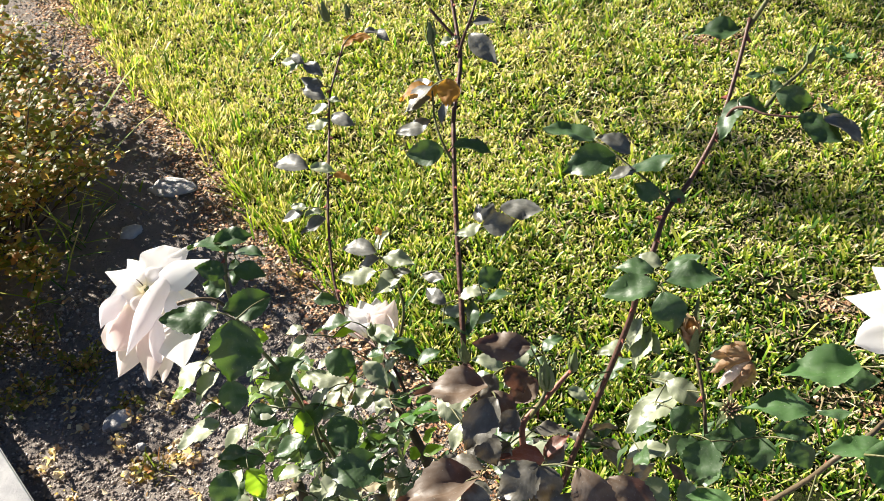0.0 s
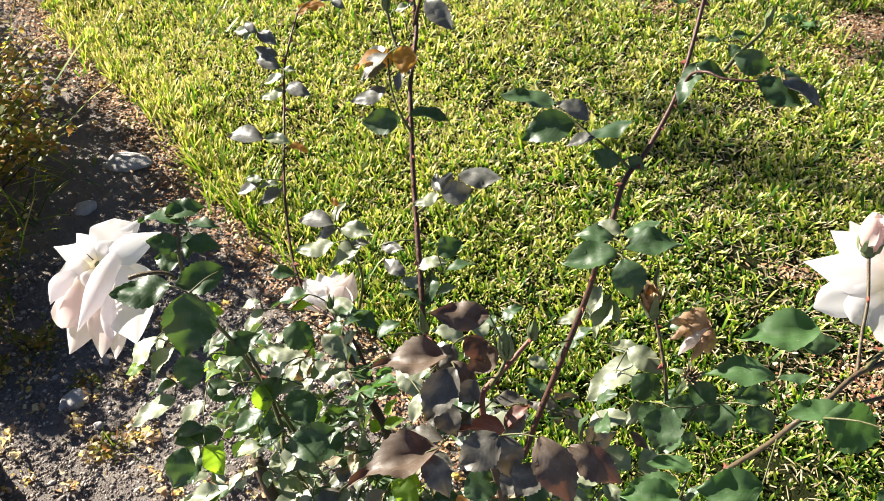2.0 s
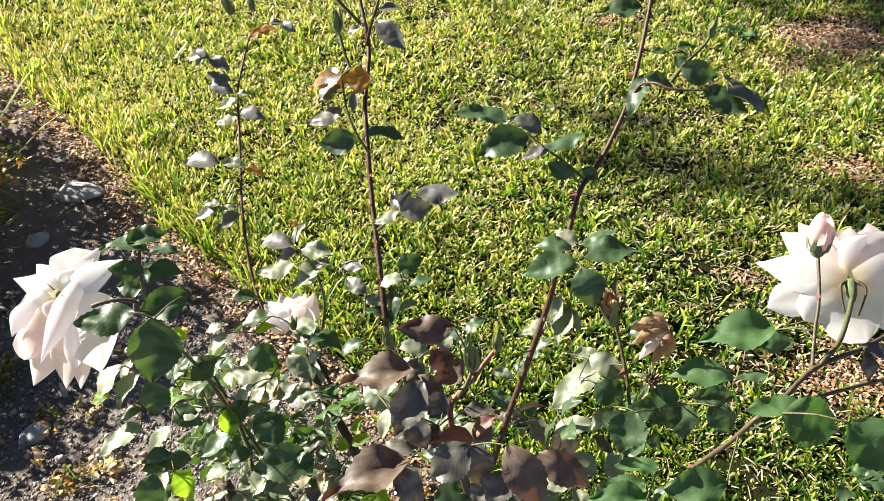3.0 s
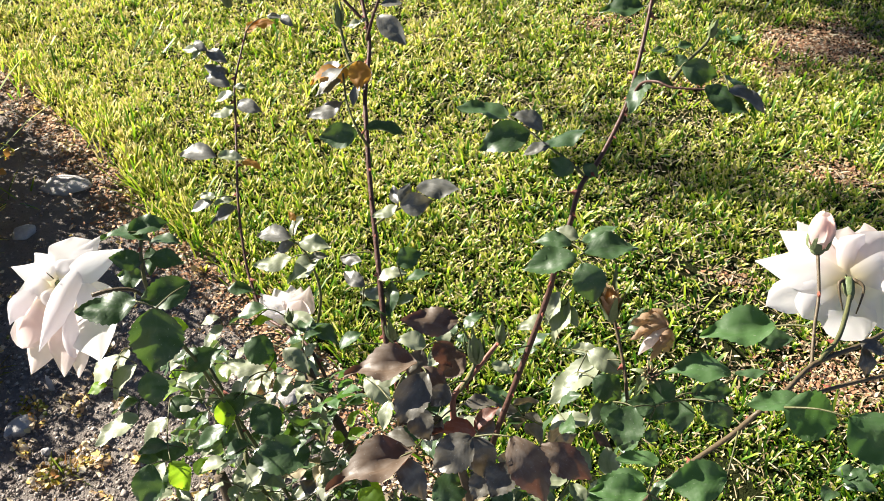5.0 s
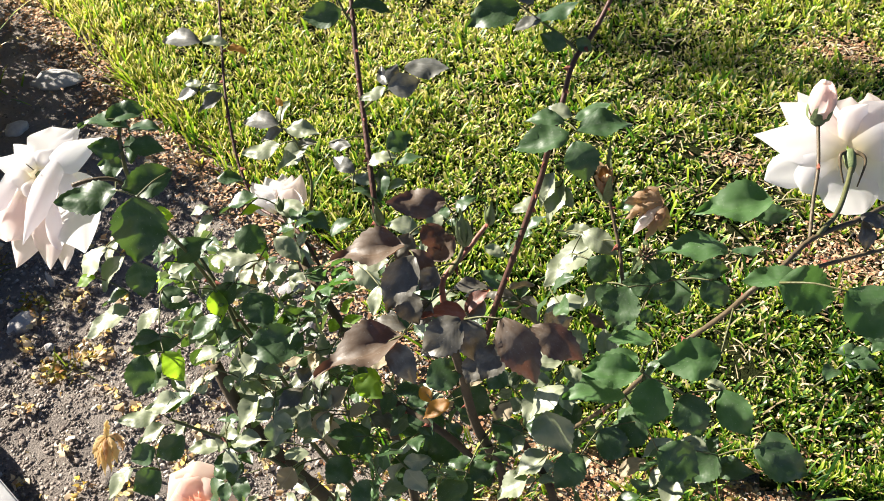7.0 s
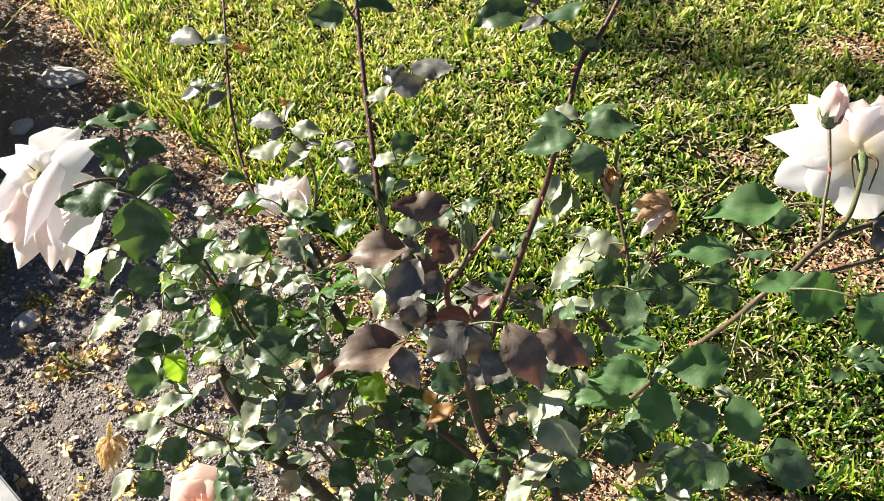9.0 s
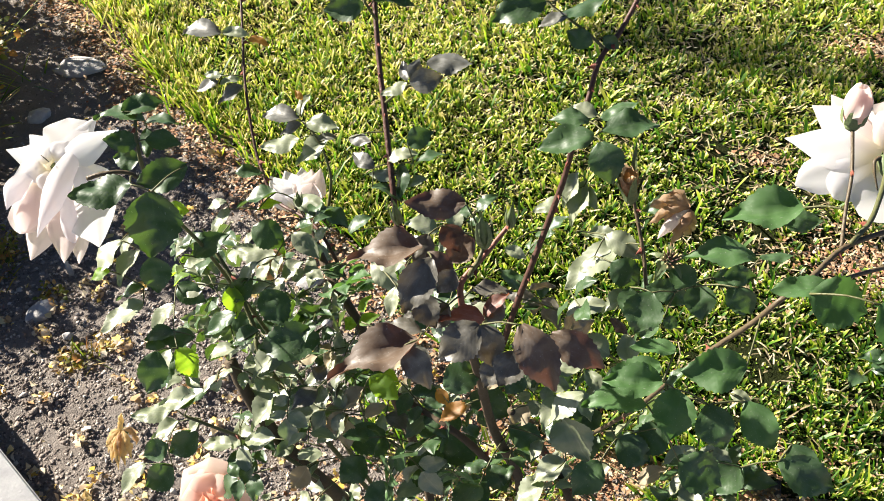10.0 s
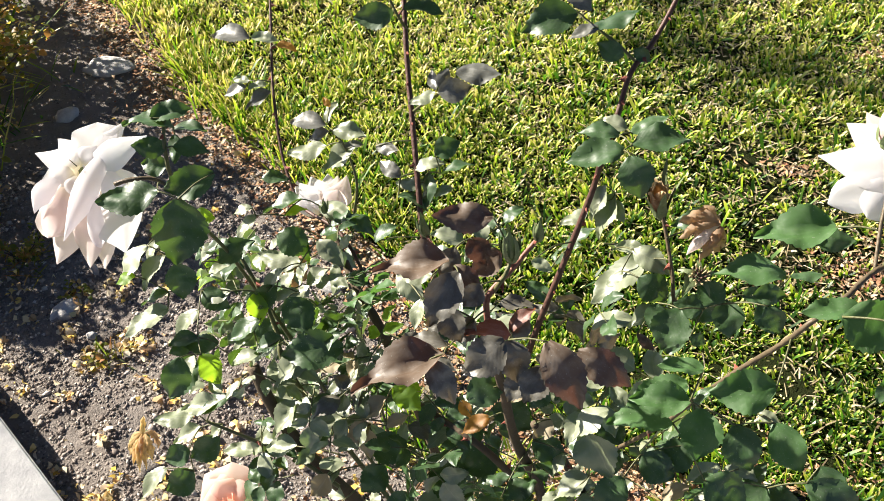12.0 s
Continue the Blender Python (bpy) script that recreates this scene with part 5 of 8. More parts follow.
bronze_shoot = cane([(0.007, 0.556, 0.797), (-0.011, 0.582, 0.795), (-0.033, 0.602, 0.802), (-0.044, 0.625, 0.798)], 0.0023, 0.0014, 'shoot', 1)
leaf(bronze_shoot, (0.011, 0.587, 0.860), (-0.035, 0.586, 0.860), (-0.00, -0.55, 0.83), 0.54, 'bronze')
leaf(bronze_shoot, (-0.022, 0.571, 0.827), (-0.082, 0.570, 0.827), (-0.01, 0.00, 1.00), 0.54, 'bronze')
leaf(bronze_shoot, (-0.018, 0.591, 0.820), (-0.030, 0.575, 0.803), (-0.02, -0.74, 0.68), 0.72, 'slate')
leaf(bronze_shoot, (-0.007, 0.603, 0.818), (0.007, 0.588, 0.802), (0.04, -0.72, 0.69), 0.82, 'bronze')
leaf(bronze_shoot, (-0.014, 0.552, 0.836), (-0.036, 0.523, 0.805), (-0.03, -0.73, 0.68), 0.60, 'slate')
leaf(bronze_shoot, (-0.036, 0.576, 0.804), (-0.064, 0.581, 0.796), (-0.29, -0.12, 0.95), 0.54, 'sunlit')
leaf(bronze_shoot, (-0.021, 0.526, 0.778), (-0.062, 0.524, 0.776), (-0.06, 0.24, 0.97), 0.54, 'slate')
leaf(bronze_shoot, (-0.023, 0.498, 0.806), (-0.090, 0.474, 0.810), (-0.01, 0.21, 0.98), 0.54, 'bronze')
leaf(bronze_shoot, (-0.034, 0.495, 0.803), (-0.014, 0.472, 0.778), (0.11, -0.69, 0.71), 0.55, 'slate')
leaf(bronze_shoot, (0.021, 0.506, 0.815), (-0.010, 0.487, 0.795), (-0.09, -0.67, 0.74), 0.74, 'slate')
leaf(bronze_shoot, (0.024, 0.506, 0.815), (0.032, 0.483, 0.790), (0.01, -0.74, 0.67), 0.75, 'slate')
leaf(bronze_shoot, (0.051, 0.493, 0.831), (0.077, 0.459, 0.793), (0.02, -0.74, 0.67), 0.55, 'bronze')
leaf(bronze_shoot, (0.074, 0.501, 0.810), (0.115, 0.483, 0.790), (0.05, -0.69, 0.72), 0.54, 'bronze')
leaf(bronze_shoot, (0.028, 0.531, 0.784), (-0.012, 0.533, 0.786), (0.06, 0.09, 0.99), 0.54, 'wine')
leaf(bronze_shoot, (0.052, 0.492, 0.800), (0.036, 0.474, 0.781), (-0.13, -0.68, 0.72), 0.82, 'slate')
leaf(bronze_shoot, (0.016, 0.568, 0.779), (0.048, 0.570, 0.781), (-0.07, 0.08, 0.99), 0.54, 'slate')
leaf(bronze_shoot, (-0.018, 0.568, 0.825), (0.003, 0.553, 0.808), (0.06, -0.70, 0.71), 0.59, 'bronze')
leaf(bronze_shoot, (0.003, 0.552, 0.822), (-0.011, 0.540, 0.809), (-0.06, -0.71, 0.70), 0.82, 'slate')
leaf(bronze_shoot, (-0.024, 0.540, 0.809), (-0.011, 0.522, 0.789), (0.08, -0.71, 0.70), 0.75, 'slate')
leaf(bronze_shoot, (-0.046, 0.589, 0.758), (-0.055, 0.567, 0.747), (-0.53, -0.21, 0.82), 0.58, 'sunlit')
leaf(bronze_shoot, (0.046, 0.678, 0.708), (0.065, 0.668, 0.707), (-0.16, -0.40, 0.90), 0.57, 'sunlit')
leaf(bronze_shoot, (-0.002, 0.541, 0.794), (-0.020, 0.529, 0.781), (-0.07, -0.69, 0.72), 0.81, 'slate')
leaf(bronze_shoot, (0.040, 0.554, 0.779), (0.026, 0.543, 0.767), (-0.10, -0.68, 0.73), 0.74, 'slate')
leaf(bronze_shoot, (-0.110, 0.756, 0.645), (-0.086, 0.768, 0.658), (-0.45, -0.09, 0.89), 0.60, 'green')
leaf(bronze_shoot, (0.026, 0.547, 0.772), (0.045, 0.560, 0.786), (-0.51, -0.18, 0.84), 0.54, 'wine')
leaf(bronze_shoot, (-0.012, 0.569, 0.810), (0.003, 0.562, 0.803), (0.06, -0.68, 0.73), 0.57, 'wine')
leaf(bronze_shoot, (0.017, 0.603, 0.804), (-0.007, 0.589, 0.788), (-0.05, -0.70, 0.71), 0.74, 'bronze')
leaf(bronze_shoot, (-0.072, 0.636, 0.735), (-0.048, 0.611, 0.725), (-0.14, -0.51, 0.85), 0.56, 'sunlit')
bloom_cane = cane([(-0.050, 0.660, 0.100), (-0.204, 0.737, 0.475), (-0.246, 0.768, 0.539), (-0.267, 0.761, 0.621), (-0.278, 0.729, 0.705), (-0.276, 0.701, 0.779), (-0.277, 0.708, 0.816), (-0.277, 0.723, 0.833)], 0.0024, 0.0016, 'green', 4)
bloom_stem = cane([(-0.269, 0.682, 0.787), (-0.284, 0.685, 0.798), (-0.303, 0.681, 0.801), (-0.318, 0.678, 0.798)], 0.0016, 0.0022, 'tan', 0)
leaf(bloom_cane, (-0.269, 0.719, 0.828), (-0.315, 0.721, 0.830), (0.06, 0.19, 0.98), 0.60, 'green')
leaf(bloom_cane, (-0.289, 0.724, 0.834), (-0.255, 0.732, 0.843), (-0.14, -0.42, 0.89), 0.60, 'green')
leaf(bloom_cane, (-0.272, 0.725, 0.820), (-0.242, 0.725, 0.820), (-0.00, 0.22, 0.98), 0.60, 'green')
leaf(bloom_cane, (-0.269, 0.708, 0.816), (-0.238, 0.706, 0.813), (0.04, -0.45, 0.89), 0.60, 'green')
leaf(bloom_cane, (-0.275, 0.707, 0.815), (-0.306, 0.708, 0.816), (0.00, -0.74, 0.68), 0.63, 'green')
leaf(bloom_cane, (-0.278, 0.705, 0.797), (-0.304, 0.705, 0.797), (0.00, -0.73, 0.68), 0.80, 'green')
leaf(bloom_cane, (-0.225, 0.671, 0.820), (-0.270, 0.661, 0.809), (0.02, -0.78, 0.63), 0.61, 'green')
leaf(bloom_cane, (-0.267, 0.646, 0.822), (-0.318, 0.638, 0.813), (-0.12, -0.30, 0.95), 0.60, 'green')
leaf(bloom_cane, (-0.250, 0.642, 0.817), (-0.252, 0.604, 0.775), (0.27, -0.72, 0.64), 0.82, 'green')
leaf(bloom_cane, (-0.262, 0.687, 0.748), (-0.241, 0.687, 0.748), (0.00, -0.70, 0.71), 0.82, 'lime')
leaf(bloom_cane, (-0.274, 0.730, 0.810), (-0.273, 0.712, 0.791), (-0.25, -0.73, 0.64), 0.60, 'green')
left_cane = cane([(-0.050, 0.660, 0.120), (-0.197, 0.687, 0.479), (-0.221, 0.723, 0.534), (-0.237, 0.746, 0.574), (-0.262, 0.775, 0.606)], 0.0030, 0.0020, 'green', 3)
leaf(left_cane, (-0.328, 0.717, 0.676), (-0.358, 0.690, 0.652), (-0.49, -0.20, 0.85), 0.59, 'sunlit')
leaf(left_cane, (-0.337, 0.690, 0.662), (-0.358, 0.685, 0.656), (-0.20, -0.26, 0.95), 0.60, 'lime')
leaf(left_cane, (-0.310, 0.711, 0.669), (-0.329, 0.680, 0.651), (-0.44, -0.24, 0.86), 0.60, 'sunlit')
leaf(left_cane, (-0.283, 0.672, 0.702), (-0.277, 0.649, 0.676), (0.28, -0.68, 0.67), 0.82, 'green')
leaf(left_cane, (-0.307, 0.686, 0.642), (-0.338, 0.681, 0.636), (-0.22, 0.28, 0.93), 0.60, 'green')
leaf(left_cane, (-0.308, 0.675, 0.630), (-0.354, 0.657, 0.610), (-0.38, -0.05, 0.93), 0.58, 'sunlit')
leaf(left_cane, (-0.286, 0.693, 0.605), (-0.317, 0.676, 0.586), (-0.46, -0.12, 0.88), 0.58, 'sunlit')
leaf(left_cane, (-0.255, 0.834, 0.612), (-0.278, 0.831, 0.606), (-0.25, -0.15, 0.96), 0.57, 'sunlit')
leaf(left_cane, (-0.251, 0.828, 0.605), (-0.274, 0.810, 0.586), (-0.51, -0.23, 0.83), 0.58, 'sunlit')
leaf(left_cane, (-0.260, 0.906, 0.587), (-0.229, 0.907, 0.589), (-0.04, -0.30, 0.95), 0.60, 'green')
leaf(left_cane, (-0.220, 0.794, 0.613), (-0.185, 0.781, 0.598), (0.08, -0.64, 0.76), 0.82, 'green')
leaf(left_cane, (-0.196, 0.773, 0.590), (-0.244, 0.788, 0.584), (-0.17, -0.20, 0.97), 0.52, 'sunlit')
leaf(left_cane, (-0.194, 0.801, 0.605), (-0.190, 0.780, 0.582), (-0.68, -0.59, 0.42), 0.60, 'lime')
leaf(left_cane, (-0.204, 0.855, 0.605), (-0.250, 0.850, 0.600), (-0.13, 0.31, 0.94), 0.60, 'green')
leaf(left_cane, (-0.224, 0.842, 0.591), (-0.198, 0.848, 0.598), (-0.29, 0.11, 0.95), 0.60, 'lime')
leaf(left_cane, (-0.294, 0.753, 0.612), (-0.277, 0.773, 0.626), (-0.47, -0.22, 0.85), 0.59, 'sunlit')
leaf(left_cane, (-0.276, 0.753, 0.612), (-0.239, 0.769, 0.630), (-0.19, -0.51, 0.84), 0.60, 'green')
leaf(left_cane, (-0.263, 0.767, 0.628), (-0.294, 0.763, 0.623), (-0.16, 0.13, 0.98), 0.60, 'green')
leaf(left_cane, (-0.290, 0.752, 0.595), (-0.269, 0.760, 0.604), (-0.35, -0.12, 0.93), 0.58, 'sunlit')
leaf(left_cane, (-0.327, 0.742, 0.659), (-0.336, 0.720, 0.648), (-0.45, -0.26, 0.86), 0.59, 'sunlit')
leaf(left_cane, (-0.307, 0.757, 0.677), (-0.327, 0.746, 0.664), (-0.44, -0.21, 0.87), 0.58, 'sunlit')
leaf(left_cane, (-0.259, 0.720, 0.605), (-0.289, 0.712, 0.596), (-0.28, -0.03, 0.96), 0.58, 'sunlit')
leaf(left_cane, (-0.289, 0.720, 0.605), (-0.259, 0.708, 0.592), (0.12, -0.58, 0.80), 0.69, 'green')
leaf(left_cane, (-0.215, 0.737, 0.594), (-0.245, 0.721, 0.576), (0.01, -0.75, 0.66), 0.62, 'green')
leaf(left_cane, (-0.236, 0.733, 0.589), (-0.236, 0.708, 0.562), (-0.13, -0.74, 0.66), 0.60, 'lime')
leaf(left_cane, (-0.233, 0.712, 0.567), (-0.270, 0.700, 0.553), (-0.31, -0.11, 0.94), 0.60, 'green')
leaf(left_cane, (-0.239, 0.704, 0.558), (-0.263, 0.692, 0.544), (-0.44, -0.12, 0.89), 0.58, 'sunlit')
leaf(left_cane, (-0.191, 0.733, 0.589), (-0.222, 0.732, 0.581), (-0.25, -0.10, 0.96), 0.55, 'sunlit')
leaf(left_cane, (-0.209, 0.749, 0.607), (-0.233, 0.733, 0.589), (-0.52, -0.16, 0.84), 0.58, 'sunlit')
leaf(left_cane, (-0.177, 0.790, 0.608), (-0.148, 0.765, 0.598), (-0.10, -0.46, 0.88), 0.55, 'sunlit')
leaf(left_cane, (-0.196, 0.703, 0.616), (-0.172, 0.679, 0.590), (0.19, -0.64, 0.74), 0.78, 'green')
leaf(left_cane, (-0.165, 0.765, 0.580), (-0.142, 0.751, 0.577), (-0.10, -0.37, 0.92), 0.54, 'sunlit')
leaf(left_cane, (-0.188, 0.864, 0.586), (-0.147, 0.846, 0.586), (-0.12, -0.28, 0.95), 0.54, 'sunlit')
leaf(left_cane, (-0.156, 0.842, 0.591), (-0.120, 0.829, 0.576), (0.38, 0.02, 0.92), 0.60, 'green')
leaf(left_cane, (-0.146, 0.829, 0.576), (-0.165, 0.816, 0.562), (-0.53, -0.14, 0.84), 0.58, 'sunlit')
leaf(left_cane, (-0.205, 0.688, 0.569), (-0.241, 0.680, 0.561), (-0.25, 0.06, 0.97), 0.60, 'green')
leaf(left_cane, (-0.229, 0.676, 0.556), (-0.259, 0.668, 0.547), (-0.27, -0.04, 0.96), 0.58, 'sunlit')
leaf(left_cane, (-0.184, 0.664, 0.572), (-0.213, 0.644, 0.551), (-0.52, -0.16, 0.84), 0.58, 'sunlit')
leaf(left_cane, (-0.258, 0.653, 0.605), (-0.298, 0.653, 0.605), (0.00, -0.03, 1.00), 0.60, 'green')
leaf(left_cane, (-0.287, 0.653, 0.605), (-0.307, 0.645, 0.597), (-0.01, -0.73, 0.68), 0.74, 'green')
leaf(left_cane, (-0.281, 0.613, 0.635), (-0.292, 0.585, 0.605), (0.21, -0.76, 0.61), 0.67, 'green')
leaf(left_cane, (-0.273, 0.627, 0.621), (-0.276, 0.603, 0.608), (-0.44, -0.39, 0.81), 0.60, 'sunlit')
leaf(left_cane, (-0.270, 0.633, 0.613), (-0.253, 0.614, 0.592), (0.26, -0.60, 0.75), 0.75, 'lime')
left_cane = cane([(-0.157, 0.621, 0.387), (-0.203, 0.633, 0.427), (-0.247, 0.635, 0.458), (-0.290, 0.637, 0.488)], 0.0026, 0.0016, 'green', 2)
leaf(left_cane, (-0.276, 0.630, 0.616), (-0.299, 0.597, 0.587), (-0.05, -0.63, 0.77), 0.60, 'green')
leaf(left_cane, (-0.278, 0.655, 0.611), (-0.307, 0.648, 0.606), (-0.12, -0.21, 0.97), 0.60, 'green')
leaf(left_cane, (-0.271, 0.635, 0.593), (-0.255, 0.622, 0.580), (0.22, -0.51, 0.83), 0.82, 'lime')
leaf(left_cane, (-0.261, 0.631, 0.549), (-0.278, 0.648, 0.555), (-0.05, -0.39, 0.92), 0.54, 'sunlit')
leaf(left_cane, (-0.273, 0.641, 0.518), (-0.317, 0.641, 0.511), (-0.16, -0.03, 0.99), 0.55, 'sunlit')
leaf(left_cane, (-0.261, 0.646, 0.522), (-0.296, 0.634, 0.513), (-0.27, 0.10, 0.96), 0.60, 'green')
leaf(left_cane, (-0.302, 0.643, 0.494), (-0.345, 0.633, 0.488), (-0.17, 0.06, 0.98), 0.58, 'sunlit')
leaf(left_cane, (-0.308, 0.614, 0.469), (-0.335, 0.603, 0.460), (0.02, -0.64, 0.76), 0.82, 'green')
leaf(left_cane, (-0.302, 0.643, 0.467), (-0.335, 0.631, 0.458), (-0.26, -0.01, 0.97), 0.58, 'sunlit')
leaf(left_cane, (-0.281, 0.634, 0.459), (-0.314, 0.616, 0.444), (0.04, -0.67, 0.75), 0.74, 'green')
leaf(left_cane, (-0.278, 0.646, 0.469), (-0.296, 0.634, 0.459), (-0.42, -0.08, 0.90), 0.58, 'sunlit')
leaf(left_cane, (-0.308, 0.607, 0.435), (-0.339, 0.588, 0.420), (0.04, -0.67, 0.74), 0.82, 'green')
leaf(left_cane, (-0.338, 0.608, 0.438), (-0.368, 0.583, 0.422), (-0.45, -0.06, 0.89), 0.60, 'sunlit')
leaf(left_cane, (-0.249, 0.642, 0.424), (-0.288, 0.646, 0.417), (-0.17, -0.01, 0.99), 0.53, 'sunlit')
leaf(left_cane, (-0.236, 0.665, 0.444), (-0.243, 0.637, 0.432), (-0.44, -0.24, 0.86), 0.59, 'sunlit')
leaf(left_cane, (-0.195, 0.657, 0.501), (-0.224, 0.627, 0.481), (-0.47, -0.13, 0.87), 0.59, 'sunlit')
leaf(left_cane, (-0.183, 0.684, 0.525), (-0.219, 0.665, 0.510), (-0.37, -0.02, 0.93), 0.58, 'sunlit')
leaf(left_cane, (-0.147, 0.662, 0.504), (-0.177, 0.639, 0.485), (0.03, -0.66, 0.75), 0.82, 'green')
leaf(left_cane, (-0.139, 0.672, 0.579), (-0.202, 0.662, 0.574), (0.03, -0.62, 0.78), 0.63, 'green')
leaf(left_cane, (-0.121, 0.664, 0.531), (-0.163, 0.659, 0.519), (-0.27, -0.03, 0.96), 0.56, 'sunlit')
leaf(left_cane, (-0.095, 0.641, 0.536), (-0.124, 0.623, 0.521), (-0.45, -0.01, 0.89), 0.58, 'sunlit')
leaf(left_cane, (-0.086, 0.632, 0.568), (-0.058, 0.616, 0.552), (0.12, -0.58, 0.81), 0.69, 'lime')
leaf(left_cane, (-0.112, 0.632, 0.475), (-0.076, 0.615, 0.458), (0.14, -0.54, 0.83), 0.82, 'green')
leaf(left_cane, (-0.155, 0.630, 0.408), (-0.174, 0.616, 0.396), (-0.51, -0.05, 0.86), 0.58, 'sunlit')
leaf(left_cane, (-0.106, 0.636, 0.411), (-0.131, 0.612, 0.391), (-0.01, -0.64, 0.77), 0.82, 'green')
leaf(left_cane, (-0.052, 0.607, 0.449), (-0.005, 0.590, 0.432), (0.12, -0.52, 0.84), 0.82, 'green')
leaf(left_cane, (0.019, 0.626, 0.463), (-0.017, 0.607, 0.448), (-0.06, -0.56, 0.83), 0.82, 'green')
leaf(left_cane, (0.014, 0.633, 0.537), (0.054, 0.617, 0.521), (0.09, -0.59, 0.80), 0.79, 'green')
leaf(left_cane, (-0.031, 0.610, 0.384), (-0.012, 0.619, 0.392), (-0.39, 0.01, 0.92), 0.58, 'sunlit')
leaf(left_cane, (0.040, 0.571, 0.681), (0.026, 0.552, 0.666), (-0.05, -0.63, 0.78), 0.82, 'slate')
leaf(left_cane, (0.062, 0.593, 0.633), (0.046, 0.577, 0.620), (-0.07, -0.61, 0.79), 0.82, 'green')
# Green leaves given the pale tone, so that they look lit by the sun.
leaf(left_cane, (0.113, 0.551, 0.660), (0.079, 0.532, 0.644), (-0.62, 0.02, 0.78), 0.65, 'sunlit')
leaf(left_cane, (0.095, 0.547, 0.630), (0.115, 0.514, 0.600), (-0.62, 0.02, 0.78), 0.82, 'sunlit')
leaf(left_cane, (0.102, 0.533, 0.577), (0.066, 0.520, 0.568), (-0.62, 0.02, 0.78), 0.66, 'sunlit')
leaf(left_cane, (0.082, 0.517, 0.564), (0.051, 0.505, 0.554), (-0.62, 0.02, 0.78), 0.82, 'sunlit')
leaf(left_cane, (0.052, 0.582, 0.556), (0.085, 0.566, 0.541), (0.10, -0.60, 0.80), 0.69, 'green')
leaf(left_cane, (-0.076, 0.642, 0.482), (-0.045, 0.628, 0.482), (-0.10, -0.23, 0.97), 0.56, 'dusk')
leaf(left_cane, (-0.010, 0.580, 0.625), (0.026, 0.596, 0.638), (-0.02, -0.59, 0.81), 0.74, 'green')
leaf(left_cane, (0.010, 0.586, 0.589), (-0.017, 0.575, 0.581), (-0.22, -0.18, 0.96), 0.60, 'rust')
leaf(left_cane, (-0.147, 0.638, 0.482), (-0.123, 0.649, 0.491), (-0.36, -0.01, 0.93), 0.58, 'sunlit')
leaf(left_cane, (-0.118, 0.641, 0.483), (-0.147, 0.618, 0.464), (-0.50, -0.06, 0.86), 0.58, 'sunlit')
leaf(left_cane, (-0.070, 0.588, 0.434), (-0.100, 0.570, 0.419), (-0.05, -0.58, 0.81), 0.82, 'green')
leaf(left_cane, (0.031, 0.595, 0.435), (-0.005, 0.572, 0.416), (-0.09, -0.55, 0.83), 0.82, 'green')
leaf(left_cane, (0.155, 0.576, 0.546), (0.188, 0.560, 0.530), (0.07, -0.63, 0.78), 0.82, 'green')
leaf(left_cane, (0.204, 0.585, 0.552), (0.171, 0.568, 0.538), (-0.10, -0.49, 0.86), 0.82, 'green')
leaf(left_cane, (0.139, 0.559, 0.532), (0.112, 0.534, 0.511), (-0.15, -0.54, 0.83), 0.77, 'green')
leaf(front_trunk, (-0.094, 0.635, 0.544), (-0.123, 0.618, 0.530), (-0.43, 0.04, 0.90), 0.60, 'dry')
leaf(front_trunk, (-0.111, 0.620, 0.518), (-0.141, 0.605, 0.506), (-0.20, -0.31, 0.93), 0.60, 'dry')
leaf(front_trunk, (-0.118, 0.617, 0.515), (-0.110, 0.593, 0.494), (0.17, -0.63, 0.76), 0.63, 'dry')
leaf(front_trunk, (-0.094, 0.614, 0.525), (-0.071, 0.623, 0.532), (-0.21, -0.21, 0.96), 0.60, 'dry')
leaf(front_trunk, (-0.091, 0.652, 0.519), (-0.062, 0.657, 0.522), (-0.14, 0.23, 0.96), 0.60, 'dry')
leaf(front_trunk, (-0.018, 0.608, 0.583), (-0.007, 0.596, 0.572), (0.10, -0.63, 0.77), 0.67, 'rust')
leaf(front_trunk, (-0.002, 0.592, 0.569), (0.015, 0.597, 0.572), (-0.01, -0.56, 0.83), 0.63, 'dry')
leaf(front_trunk, (-0.163, 0.610, 0.431), (-0.181, 0.591, 0.415), (0.02, -0.66, 0.75), 0.82, 'dry')
leaf(front_trunk, (-0.201, 0.683, 0.525), (-0.169, 0.669, 0.525), (-0.07, -0.18, 0.98), 0.54, 'sunlit')
leaf(front_trunk, (-0.223, 0.672, 0.489), (-0.196, 0.643, 0.479), (-0.07, -0.40, 0.91), 0.55, 'sunlit')
leaf(front_trunk, (-0.187, 0.673, 0.488), (-0.202, 0.633, 0.473), (-0.43, -0.17, 0.89), 0.59, 'sunlit')
leaf(front_trunk, (-0.163, 0.669, 0.484), (-0.178, 0.629, 0.468), (-0.45, -0.16, 0.88), 0.59, 'sunlit')
leaf(front_trunk, (-0.211, 0.713, 0.525), (-0.172, 0.697, 0.526), (-0.10, -0.21, 0.97), 0.54, 'sunlit')
leaf(front_trunk, (-0.240, 0.651, 0.444), (-0.226, 0.628, 0.435), (-0.11, -0.43, 0.89), 0.57, 'sunlit')
leaf(front_trunk, (0.031, 0.609, 0.582), (0.047, 0.626, 0.596), (-0.05, -0.61, 0.79), 0.60, 'dry')
leaf(front_trunk, (0.069, 0.598, 0.570), (0.052, 0.582, 0.556), (-0.08, -0.59, 0.80), 0.72, 'dry')
leaf(front_trunk, (0.152, 0.566, 0.510), (0.120, 0.561, 0.496), (-0.40, 0.03, 0.92), 0.57, 'sunlit')
